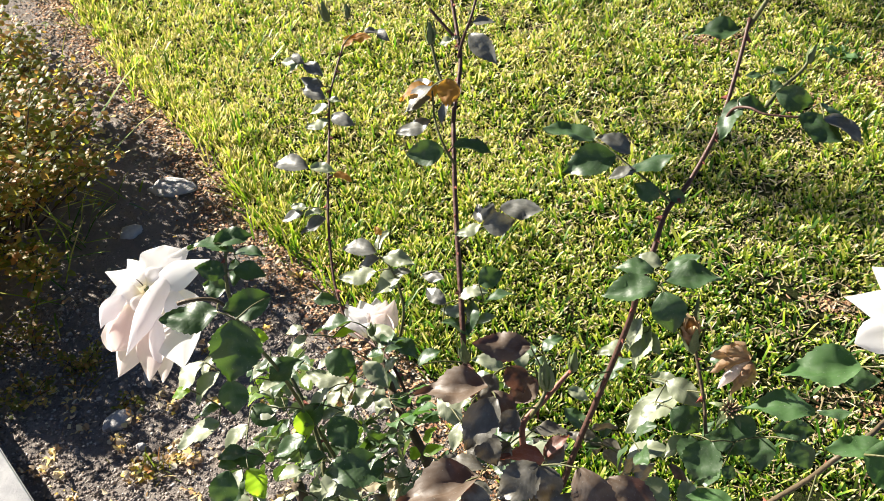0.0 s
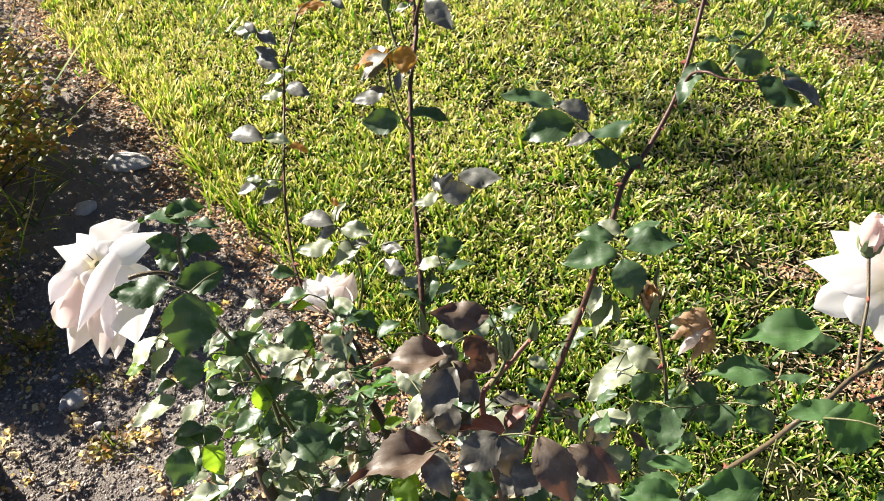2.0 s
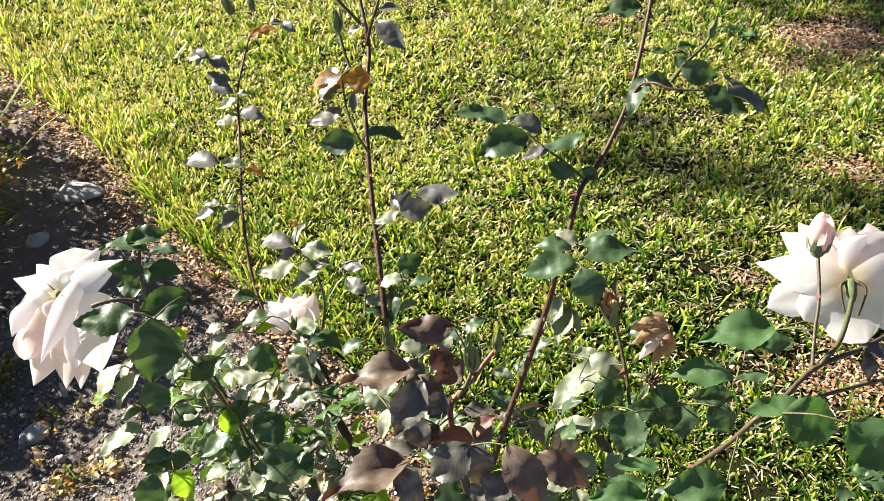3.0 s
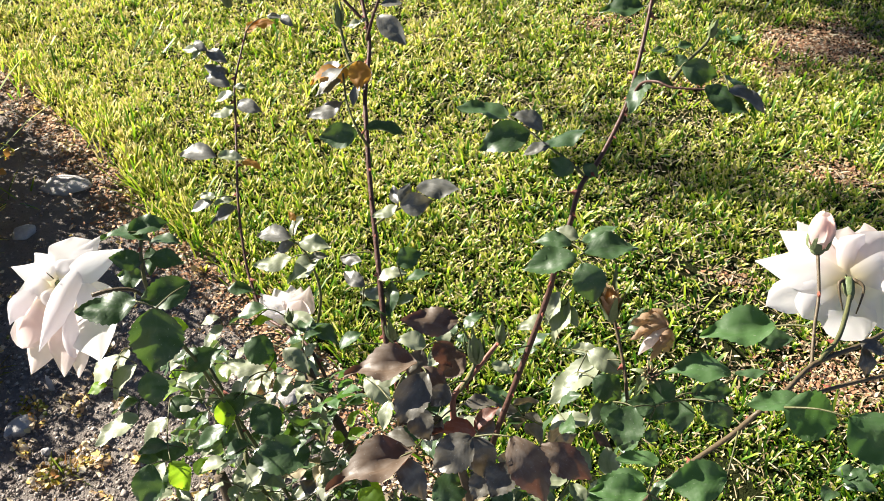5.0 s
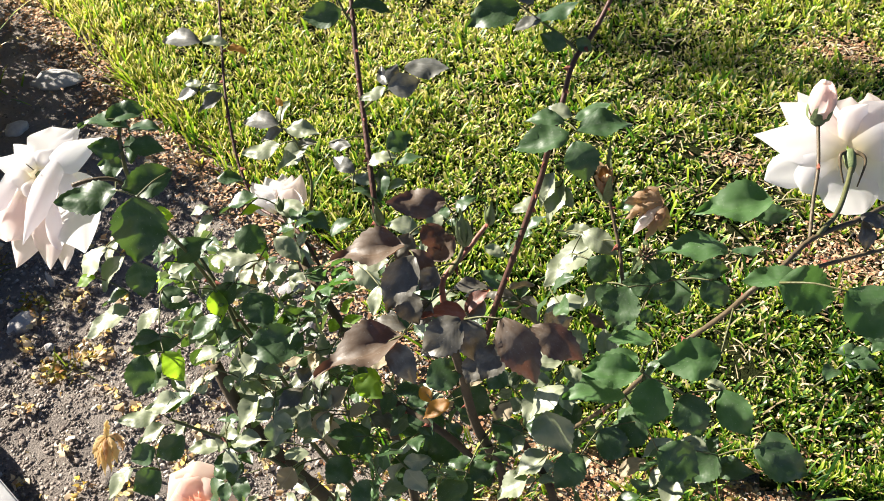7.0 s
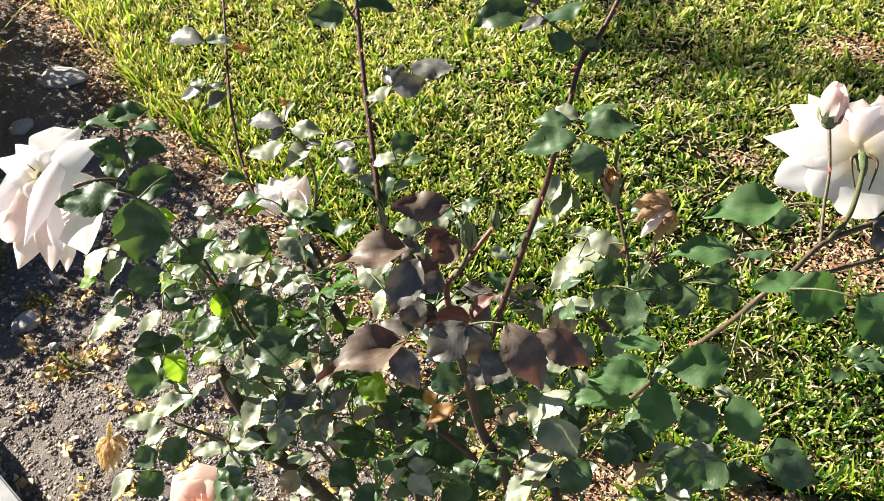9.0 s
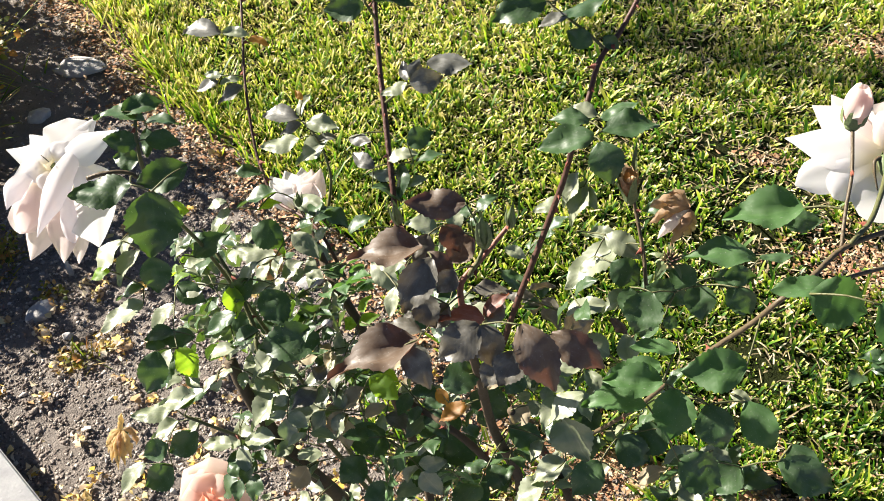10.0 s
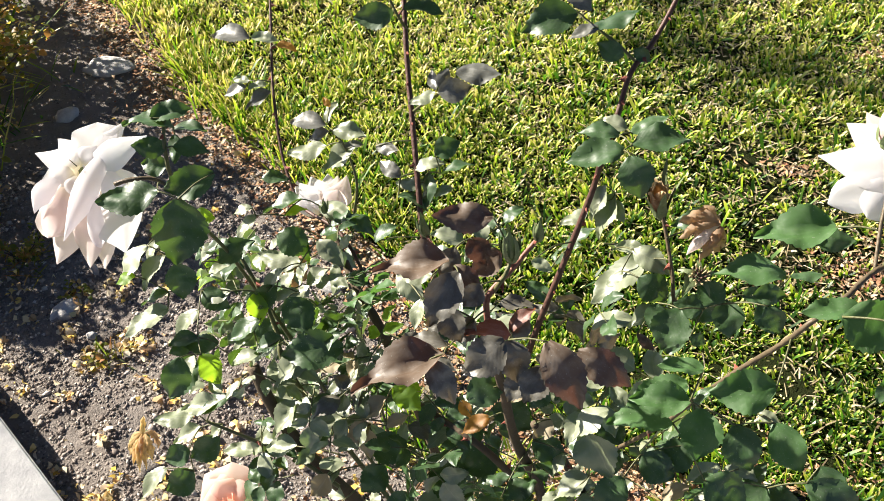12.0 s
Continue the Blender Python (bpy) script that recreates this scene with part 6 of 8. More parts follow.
leaf(front_trunk, (0.085, 0.574, 0.548), (0.069, 0.558, 0.534), (-0.61, -0.07, 0.79), 0.58, 'sunlit')
leaf(front_trunk, (0.177, 0.544, 0.516), (0.204, 0.557, 0.526), (-0.35, 0.01, 0.94), 0.60, 'dry')
leaf(front_trunk, (-0.066, 0.590, 0.408), (-0.029, 0.596, 0.420), (-0.32, 0.01, 0.95), 0.57, 'sunlit')
spray(left_cane, (-0.292, 0.819, 0.506), (0.47, -0.86, -0.18), 0.034, 'green', 3)
spray(left_cane, (-0.290, 0.845, 0.494), (-0.96, 0.19, -0.23), 0.036, 'lime', 3)
spray(left_cane, (-0.187, 0.849, 0.527), (-0.70, -0.72, 0.05), 0.032, 'green', 5)
spray(left_cane, (-0.242, 0.779, 0.459), (-0.75, -0.23, 0.62), 0.034, 'sunlit', 5, (-0.38, -0.07, 0.92))
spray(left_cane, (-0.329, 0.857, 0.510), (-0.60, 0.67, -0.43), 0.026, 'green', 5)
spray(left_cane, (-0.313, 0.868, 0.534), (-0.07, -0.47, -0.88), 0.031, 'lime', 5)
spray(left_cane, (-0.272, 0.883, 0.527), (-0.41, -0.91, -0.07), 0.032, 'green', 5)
spray(left_cane, (-0.320, 0.817, 0.527), (0.12, 0.70, -0.70), 0.028, 'sunlit', 5, (-0.38, -0.10, 0.92))
spray(left_cane, (-0.265, 0.842, 0.544), (0.64, -0.65, 0.42), 0.034, 'sunlit', 3, (-0.41, -0.12, 0.91))
spray(left_cane, (-0.261, 0.833, 0.448), (-0.06, -0.73, -0.68), 0.027, 'sunlit', 3, (-0.39, -0.07, 0.92))
spray(left_cane, (-0.254, 0.825, 0.471), (-0.81, 0.15, 0.57), 0.031, 'sunlit', 5, (-0.39, -0.10, 0.92))
spray(left_cane, (-0.163, 0.767, 0.544), (-0.73, 0.01, -0.69), 0.027, 'lime', 5)
spray(left_cane, (-0.223, 0.777, 0.390), (-0.54, 0.71, 0.46), 0.032, 'green', 5)
spray(left_cane, (-0.304, 0.760, 0.499), (0.50, -0.40, 0.77), 0.027, 'green', 5)
spray(left_cane, (-0.319, 0.799, 0.421), (-0.65, 0.53, -0.55), 0.034, 'green', 5)
spray(left_cane, (-0.142, 0.801, 0.413), (-0.16, -0.14, 0.98), 0.031, 'sunlit', 5, (-0.44, -0.08, 0.89))
spray(left_cane, (-0.221, 0.802, 0.466), (-0.12, -0.05, 0.99), 0.027, 'sunlit', 5, (-0.41, -0.09, 0.91))
spray(left_cane, (-0.142, 0.744, 0.436), (0.94, -0.28, 0.21), 0.030, 'lime', 5)
spray(left_cane, (-0.293, 0.813, 0.413), (-0.41, -0.53, 0.74), 0.031, 'sunlit', 3, (-0.37, -0.07, 0.93))
spray(left_cane, (-0.133, 0.804, 0.401), (-0.84, -0.40, -0.38), 0.036, 'green', 3)
spray(left_cane, (-0.196, 0.745, 0.408), (0.77, 0.03, 0.63), 0.030, 'green', 5)
spray(left_cane, (-0.175, 0.776, 0.481), (-0.47, -0.76, -0.45), 0.030, 'sunlit', 5, (-0.42, -0.06, 0.91))
spray(left_cane, (-0.217, 0.857, 0.483), (-0.70, 0.17, -0.69), 0.034, 'green', 5)
spray(left_cane, (-0.313, 0.893, 0.505), (0.57, -0.06, -0.82), 0.031, 'sunlit', 5, (-0.39, -0.12, 0.91))
spray(left_cane, (-0.183, 0.709, 0.455), (-0.56, -0.42, 0.71), 0.025, 'sunlit', 5, (-0.41, -0.05, 0.91))
spray(left_cane, (-0.157, 0.797, 0.603), (-0.10, 0.97, -0.22), 0.027, 'green', 5)
spray(left_cane, (-0.309, 0.735, 0.501), (0.31, 0.31, -0.90), 0.028, 'green', 3)
spray(left_cane, (-0.196, 0.887, 0.496), (0.71, -0.55, 0.44), 0.025, 'green', 3)
spray(left_cane, (-0.139, 0.766, 0.364), (-0.86, 0.06, -0.51), 0.027, 'green', 3)
spray(left_cane, (-0.201, 0.837, 0.576), (0.71, 0.03, -0.70), 0.034, 'sunlit', 3, (-0.44, -0.12, 0.89))
spray(left_cane, (-0.164, 0.742, 0.466), (-0.76, 0.65, -0.02), 0.034, 'sunlit', 5, (-0.42, -0.07, 0.91))
spray(left_cane, (-0.254, 0.794, 0.426), (-0.28, -0.73, 0.62), 0.028, 'lime', 5)
spray(left_cane, (-0.288, 0.853, 0.475), (-0.57, -0.75, 0.33), 0.026, 'green', 3)
spray(left_cane, (-0.137, 0.739, 0.539), (-0.54, -0.53, 0.65), 0.036, 'green', 5)
spray(left_cane, (-0.272, 0.785, 0.459), (0.55, 0.83, -0.05), 0.034, 'green', 3)
spray(left_cane, (-0.176, 0.751, 0.418), (-0.67, 0.29, -0.68), 0.032, 'sunlit', 3, (-0.41, -0.05, 0.91))
spray(left_cane, (-0.224, 0.744, 0.563), (0.78, 0.04, 0.63), 0.029, 'sunlit', 5, (-0.42, -0.10, 0.90))
spray(left_cane, (-0.153, 0.731, 0.395), (-0.43, 0.44, -0.79), 0.026, 'green', 5)
spray(front_trunk, (-0.140, 0.607, 0.476), (-0.97, 0.15, 0.19), 0.035, 'sunlit', 3, (-0.38, -0.00, 0.92))
spray(front_trunk, (-0.208, 0.700, 0.403), (-0.47, 0.19, 0.86), 0.032, 'sunlit', 5, (-0.38, -0.03, 0.93))
spray(front_trunk, (-0.059, 0.660, 0.518), (0.54, -0.81, 0.25), 0.032, 'green', 5)
spray(front_trunk, (-0.028, 0.602, 0.361), (0.88, -0.31, 0.35), 0.029, 'green', 3)
spray(front_trunk, (-0.204, 0.621, 0.409), (-0.92, -0.03, -0.40), 0.035, 'green', 5)
spray(front_trunk, (-0.138, 0.626, 0.374), (-0.69, -0.27, -0.67), 0.038, 'sunlit', 5, (-0.39, 0.03, 0.92))
spray(front_trunk, (0.104, 0.689, 0.508), (0.01, 0.12, -0.99), 0.033, 'green', 5)
spray(front_trunk, (-0.013, 0.562, 0.402), (0.29, 0.16, -0.94), 0.028, 'sunlit', 5, (-0.46, 0.04, 0.89))
spray(front_trunk, (-0.187, 0.578, 0.424), (-0.89, -0.02, -0.46), 0.031, 'sunlit', 5, (-0.36, 0.04, 0.93))
spray(front_trunk, (0.040, 0.677, 0.363), (-0.84, 0.09, 0.53), 0.038, 'green', 5)
spray(front_trunk, (0.013, 0.668, 0.489), (0.18, 0.21, -0.96), 0.028, 'green', 5)
spray(front_trunk, (0.105, 0.660, 0.396), (-0.81, -0.37, 0.46), 0.031, 'green', 3)
spray(front_trunk, (0.018, 0.675, 0.519), (-0.74, -0.67, -0.09), 0.038, 'sunlit', 3, (-0.47, -0.03, 0.88))
spray(front_trunk, (-0.070, 0.631, 0.271), (-0.11, 0.87, -0.48), 0.034, 'green', 5)
spray(front_trunk, (0.013, 0.666, 0.308), (-0.36, 0.62, -0.69), 0.031, 'sunlit', 5, (-0.47, 0.01, 0.88))
spray(front_trunk, (0.021, 0.664, 0.383), (-0.55, -0.07, -0.83), 0.029, 'green', 5)
spray(front_trunk, (-0.099, 0.583, 0.417), (-0.64, -0.09, -0.77), 0.028, 'green', 5)
spray(front_trunk, (0.121, 0.691, 0.375), (-0.14, -0.95, 0.27), 0.031, 'sunlit', 3, (-0.52, -0.00, 0.85))
spray(front_trunk, (-0.096, 0.699, 0.474), (-0.57, -0.36, 0.74), 0.034, 'green', 5)
spray(front_trunk, (-0.068, 0.675, 0.367), (-0.81, 0.14, 0.57), 0.029, 'sunlit', 3, (-0.43, -0.01, 0.90))
spray(front_trunk, (0.115, 0.633, 0.329), (-0.52, -0.79, 0.34), 0.038, 'green', 5)
spray(front_trunk, (-0.109, 0.756, 0.413), (0.18, -0.87, 0.46), 0.030, 'green', 5)
spray(front_trunk, (-0.041, 0.594, 0.364), (-0.37, -0.92, -0.12), 0.033, 'green', 3)
spray(front_trunk, (-0.100, 0.624, 0.323), (-0.80, 0.41, -0.44), 0.029, 'sunlit', 3, (-0.41, 0.03, 0.91))
spray(front_trunk, (0.112, 0.622, 0.312), (-0.52, 0.31, -0.79), 0.036, 'green', 3)
spray(front_trunk, (-0.072, 0.661, 0.367), (0.46, 0.36, -0.81), 0.037, 'sunlit', 3, (-0.45, 0.00, 0.89))
spray(right_trunk, (0.174, 0.725, 0.551), (0.26, -0.15, 0.95), 0.043, 'green', 3)
spray(right_trunk, (0.245, 0.562, 0.549), (-0.67, -0.55, 0.50), 0.035, 'green', 3)
spray(right_trunk, (0.238, 0.544, 0.476), (0.26, 0.80, -0.55), 0.036, 'green', 5)
spray(right_trunk, (0.181, 0.615, 0.441), (-0.66, 0.14, 0.74), 0.035, 'green', 3)
spray(right_trunk, (0.125, 0.573, 0.451), (0.53, -0.09, -0.85), 0.042, 'green', 3)
spray(right_trunk, (0.212, 0.659, 0.513), (-0.81, 0.37, 0.46), 0.041, 'sunlit', 3, (-0.56, -0.05, 0.83))
spray(right_trunk, (0.192, 0.544, 0.461), (0.72, 0.59, -0.36), 0.040, 'green', 5)
spray(right_trunk, (0.178, 0.609, 0.454), (0.40, 0.90, -0.18), 0.039, 'green', 5)
spray(right_trunk, (0.187, 0.626, 0.494), (-0.11, -0.28, 0.95), 0.044, 'sunlit', 3, (-0.56, -0.02, 0.83))
spray(right_trunk, (0.153, 0.574, 0.390), (-0.73, -0.57, 0.38), 0.037, 'green', 5)
spray(right_trunk, (0.207, 0.538, 0.475), (-0.02, -0.91, -0.42), 0.040, 'green', 3)
spray(right_trunk, (0.175, 0.566, 0.434), (0.14, -0.80, 0.58), 0.039, 'green', 5)
spray(right_trunk, (0.245, 0.611, 0.430), (0.64, -0.46, 0.62), 0.039, 'green', 5)
spray(right_trunk, (0.117, 0.671, 0.493), (0.13, -0.60, 0.79), 0.032, 'green', 3)
spray(right_trunk, (0.216, 0.692, 0.539), (-0.48, 0.68, -0.55), 0.037, 'green', 3)
spray(right_trunk, (0.257, 0.633, 0.472), (-0.32, -0.93, 0.19), 0.044, 'sunlit', 5, (-0.57, 0.01, 0.82))
spray(right_trunk, (0.239, 0.513, 0.502), (-0.71, -0.65, 0.25), 0.038, 'green', 5)
spray(right_trunk, (0.177, 0.601, 0.521), (-0.80, 0.30, -0.52), 0.046, 'green', 3)
spray(left_cane, (-0.132, 0.683, 0.526), (-0.18, 0.20, -0.96), 0.022, 'green', 3)
spray(left_cane, (-0.185, 0.743, 0.566), (0.14, 0.43, -0.89), 0.029, 'green', 3)
spray(left_cane, (-0.238, 0.665, 0.459), (0.02, -1.00, -0.08), 0.028, 'sunlit', 3, (-0.36, -0.00, 0.93))
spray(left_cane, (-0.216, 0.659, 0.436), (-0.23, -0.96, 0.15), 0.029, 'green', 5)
spray(left_cane, (-0.235, 0.664, 0.540), (0.96, -0.21, -0.21), 0.023, 'sunlit', 5, (-0.38, -0.04, 0.93))
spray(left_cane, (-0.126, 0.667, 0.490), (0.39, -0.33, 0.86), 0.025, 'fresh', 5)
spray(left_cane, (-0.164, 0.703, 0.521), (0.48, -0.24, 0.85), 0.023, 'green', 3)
spray(left_cane, (-0.152, 0.757, 0.516), (-0.62, -0.03, 0.78), 0.025, 'sunlit', 5, (-0.41, -0.08, 0.91))
spray(left_cane, (-0.226, 0.662, 0.466), (0.60, 0.80, -0.03), 0.022, 'sunlit', 5, (-0.38, -0.03, 0.92))
spray(left_cane, (-0.170, 0.648, 0.538), (-0.11, -0.92, -0.37), 0.026, 'sunlit', 5, (-0.39, -0.02, 0.92))
spray(left_cane, (-0.271, 0.666, 0.536), (-0.30, -0.64, 0.70), 0.022, 'sunlit', 5, (-0.34, -0.03, 0.94))
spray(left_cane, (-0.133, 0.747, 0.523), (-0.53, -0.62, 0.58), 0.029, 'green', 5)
spray(left_cane, (-0.127, 0.767, 0.566), (-0.48, -0.23, -0.85), 0.026, 'sunlit', 3, (-0.43, -0.09, 0.90))
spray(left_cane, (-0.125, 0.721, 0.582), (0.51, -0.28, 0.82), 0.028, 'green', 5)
spray(left_cane, (-0.158, 0.769, 0.537), (-0.31, 0.71, -0.64), 0.027, 'sunlit', 5, (-0.42, -0.09, 0.90))
spray(left_cane, (-0.143, 0.717, 0.572), (-0.17, -0.82, 0.54), 0.023, 'green', 3)
spray(left_cane, (-0.181, 0.694, 0.461), (-0.74, 0.60, -0.31), 0.025, 'fresh', 3)
spray(left_cane, (-0.139, 0.794, 0.544), (-0.98, 0.09, -0.17), 0.024, 'sunlit', 3, (-0.42, -0.10, 0.90))
spray(left_cane, (-0.149, 0.705, 0.497), (0.66, -0.23, 0.72), 0.028, 'sunlit', 3, (-0.42, -0.06, 0.90))
spray(left_cane, (-0.188, 0.660, 0.468), (-1.00, 0.00, 0.01), 0.024, 'green', 5)
spray(left_cane, (-0.193, 0.666, 0.466), (-0.62, 0.52, -0.59), 0.022, 'fresh', 3)
spray(left_cane, (-0.145, 0.709, 0.591), (0.71, 0.12, 0.69), 0.029, 'fresh', 5)
spray(left_cane, (-0.137, 0.740, 0.500), (-0.10, -0.89, 0.45), 0.028, 'green', 5)
spray(left_cane, (-0.241, 0.658, 0.547), (-0.03, -0.77, 0.64), 0.025, 'sunlit', 3, (-0.35, -0.03, 0.93))
spray(left_cane, (-0.148, 0.657, 0.457), (-0.92, -0.26, -0.29), 0.028, 'green', 5)
spray(left_cane, (-0.131, 0.749, 0.601), (0.31, 0.73, -0.61), 0.026, 'fresh', 5)
spray(front_trunk, (-0.011, 0.566, 0.504), (0.38, 0.32, -0.87), 0.031, 'fresh', 5)
spray(front_trunk, (-0.093, 0.615, 0.531), (-0.96, 0.20, -0.19), 0.036, 'sunlit', 5, (-0.41, -0.02, 0.91))
spray(front_trunk, (-0.051, 0.610, 0.483), (-0.76, -0.16, 0.63), 0.030, 'green', 3)
spray(front_trunk, (-0.075, 0.579, 0.421), (0.03, 0.05, 1.00), 0.036, 'fresh', 5)
spray(front_trunk, (-0.034, 0.654, 0.513), (-0.52, 0.50, -0.69), 0.031, 'sunlit', 5, (-0.45, -0.04, 0.89))
spray(front_trunk, (-0.021, 0.662, 0.453), (-0.95, 0.07, 0.30), 0.031, 'fresh', 3)
spray(front_trunk, (-0.150, 0.617, 0.517), (0.08, -0.85, 0.52), 0.033, 'sunlit', 3, (-0.40, -0.01, 0.92))
spray(front_trunk, (0.063, 0.603, 0.496), (-0.33, -0.78, 0.54), 0.028, 'green', 5)
spray(front_trunk, (-0.069, 0.599, 0.502), (0.61, -0.06, -0.79), 0.035, 'sunlit', 5, (-0.45, 0.00, 0.89))
spray(front_trunk, (0.090, 0.568, 0.441), (0.41, 0.85, -0.33), 0.028, 'sunlit', 3, (-0.51, 0.01, 0.86))
spray(front_trunk, (0.107, 0.661, 0.456), (-0.75, 0.62, 0.25), 0.029, 'sunlit', 5, (-0.51, -0.03, 0.86))
spray(front_trunk, (0.050, 0.594, 0.523), (-0.52, -0.85, -0.05), 0.038, 'green', 3)
spray(front_trunk, (0.005, 0.623, 0.424), (-0.56, -0.20, -0.81), 0.028, 'green', 5)
stalk(leaf_twig, (-0.169, 0.892, 0.676), (-0.174, 0.894, 0.679))
stalk(slim_cane, (-0.275, 1.159, 0.696), (-0.276, 1.157, 0.702))
stalk(middle_cane, (-0.068, 0.810, 0.675), (-0.062, 0.811, 0.676))
stalk(bloom_cane, (-0.275, 0.707, 0.815), (-0.269, 0.708, 0.816))
stalk(leaf_twig, (0.228, 0.872, 0.915), (0.228, 0.870, 0.921))
stalk(twig, (-0.095, 1.054, 0.870), (-0.095, 1.049, 0.866))
stalk(twig, (-0.090, 1.055, 0.862), (-0.088, 1.053, 0.869))
stalk(front_trunk, (-0.216, 0.717, 0.524), (-0.211, 0.713, 0.525))
stalk(leaf_twig, (0.130, 0.819, 0.834), (0.136, 0.822, 0.838))
stalk(leaf_twig, (0.105, 0.838, 0.846), (0.103, 0.835, 0.852))
stalk(slim_cane, (-0.276, 1.171, 0.704), (-0.284, 1.172, 0.703))
stalk(leaf_twig, (0.196, 0.868, 0.902), (0.195, 0.873, 0.909))
stalk(front_trunk, (-0.228, 0.666, 0.492), (-0.223, 0.672, 0.489))
stalk(leaf_twig, (0.103, 0.835, 0.852), (0.096, 0.834, 0.851))
stalk(slim_cane, (-0.276, 1.168, 0.702), (-0.276, 1.163, 0.709))
stalk(bloom_cane, (-0.277, 0.719, 0.828), (-0.269, 0.719, 0.828))
stalk(leaf_twig, (-0.040, 0.858, 0.762), (-0.045, 0.852, 0.766))
stalk(twig, (-0.079, 1.045, 0.881), (-0.074, 1.038, 0.881))
stalk(left_cane, (-0.267, 0.761, 0.621), (-0.263, 0.767, 0.628))
stalk(twig, (0.212, 0.970, 0.931), (0.205, 0.976, 0.927))
stalk(middle_cane, (-0.090, 0.929, 0.796), (-0.085, 0.937, 0.801))
stalk(middle_cane, (-0.111, 0.980, 0.849), (-0.114, 0.988, 0.842))
stalk(middle_cane, (-0.114, 0.988, 0.842), (-0.112, 0.992, 0.847))
stalk(middle_cane, (-0.112, 0.992, 0.847), (-0.114, 0.999, 0.840))
stalk(bloom_cane, (-0.269, 0.719, 0.828), (-0.272, 0.725, 0.820))
stalk(slim_cane, (-0.267, 1.075, 0.647), (-0.259, 1.072, 0.653))
stalk(leaf_twig, (-0.045, 0.852, 0.766), (-0.046, 0.842, 0.770))
stalk(middle_cane, (-0.106, 0.952, 0.829), (-0.112, 0.955, 0.821))
stalk(leaf_twig, (-0.029, 0.859, 0.775), (-0.029, 0.855, 0.784))
stalk(leaf_twig, (0.247, 0.838, 0.915), (0.243, 0.831, 0.922))
stalk(leaf_twig, (-0.169, 0.892, 0.676), (-0.164, 0.883, 0.682))
stalk(bloom_cane, (-0.272, 0.725, 0.820), (-0.274, 0.730, 0.810))
stalk(side_cane, (0.173, 0.637, 0.692), (0.175, 0.630, 0.701))
stalk(leaf_twig, (0.089, 0.855, 0.851), (0.098, 0.862, 0.852))
stalk(bloom_cane, (-0.277, 0.723, 0.833), (-0.289, 0.724, 0.834))
stalk(middle_cane, (-0.062, 0.811, 0.676), (-0.057, 0.818, 0.684))
stalk(leaf_twig, (0.195, 0.873, 0.909), (0.201, 0.883, 0.905))
stalk(slim_cane, (-0.275, 1.184, 0.713), (-0.287, 1.183, 0.716))
stalk(leaf_twig, (-0.155, 0.893, 0.645), (-0.143, 0.894, 0.649))
stalk(left_cane, (-0.275, 0.636, 0.477), (-0.278, 0.646, 0.469))
stalk(left_cane, (-0.265, 0.762, 0.613), (-0.276, 0.753, 0.612))
stalk(slim_cane, (-0.268, 1.247, 0.742), (-0.259, 1.255, 0.751))
stalk(left_cane, (0.056, 0.596, 0.557), (0.052, 0.582, 0.556))
stalk(left_cane, (-0.290, 0.637, 0.488), (-0.302, 0.643, 0.494))
stalk(middle_cane, (-0.066, 0.800, 0.664), (-0.051, 0.802, 0.666))
stalk(left_cane, (-0.278, 0.646, 0.469), (-0.281, 0.634, 0.459))
stalk(left_cane, (0.147, 0.587, 0.554), (0.155, 0.576, 0.546))
stalk(leaf_twig, (-0.161, 0.893, 0.659), (-0.153, 0.879, 0.662))
stalk(middle_cane, (-0.108, 0.960, 0.835), (-0.093, 0.960, 0.842))
stalk(leaf_twig, (0.091, 0.853, 0.850), (0.083, 0.844, 0.862))
stalk(bronze_shoot, (-0.005, 0.573, 0.796), (-0.012, 0.569, 0.810))
stalk(bronze_shoot, (-0.012, 0.569, 0.810), (-0.018, 0.568, 0.825))
stalk(bronze_shoot, (0.008, 0.554, 0.790), (-0.002, 0.541, 0.794))
stalk(middle_cane, (-0.057, 0.818, 0.684), (-0.044, 0.810, 0.690))
stalk(front_trunk, (0.053, 0.594, 0.567), (0.069, 0.598, 0.570))
stalk(bronze_shoot, (0.009, 0.547, 0.772), (0.026, 0.547, 0.772))
stalk(bronze_shoot, (0.026, 0.547, 0.772), (0.040, 0.554, 0.779))
stalk(front_trunk, (0.029, 0.592, 0.583), (0.031, 0.609, 0.582))
stalk(front_trunk, (-0.235, 0.635, 0.449), (-0.240, 0.651, 0.444))
stalk(left_cane, (-0.240, 0.651, 0.444), (-0.236, 0.665, 0.444))
stalk(middle_cane, (-0.069, 0.819, 0.682), (-0.086, 0.815, 0.680))
stalk(leaf_twig, (-0.172, 0.896, 0.681), (-0.169, 0.908, 0.694))
stalk(left_cane, (-0.276, 0.753, 0.612), (-0.294, 0.753, 0.612))
stalk(left_cane, (-0.294, 0.753, 0.612), (-0.290, 0.752, 0.595))
stalk(leaf_twig, (0.242, 0.888, 0.921), (0.228, 0.900, 0.924))
stalk(leaf_twig, (0.228, 0.900, 0.924), (0.218, 0.898, 0.921))
stalk(bronze_shoot, (0.008, 0.552, 0.785), (0.016, 0.568, 0.779))
stalk(left_cane, (-0.170, 0.624, 0.398), (-0.155, 0.630, 0.408))
stalk(leaf_twig, (-0.159, 0.893, 0.656), (-0.177, 0.894, 0.649))
stalk(left_cane, (0.028, 0.592, 0.591), (0.010, 0.586, 0.589))
stalk(middle_cane, (-0.086, 0.815, 0.680), (-0.088, 0.802, 0.666))
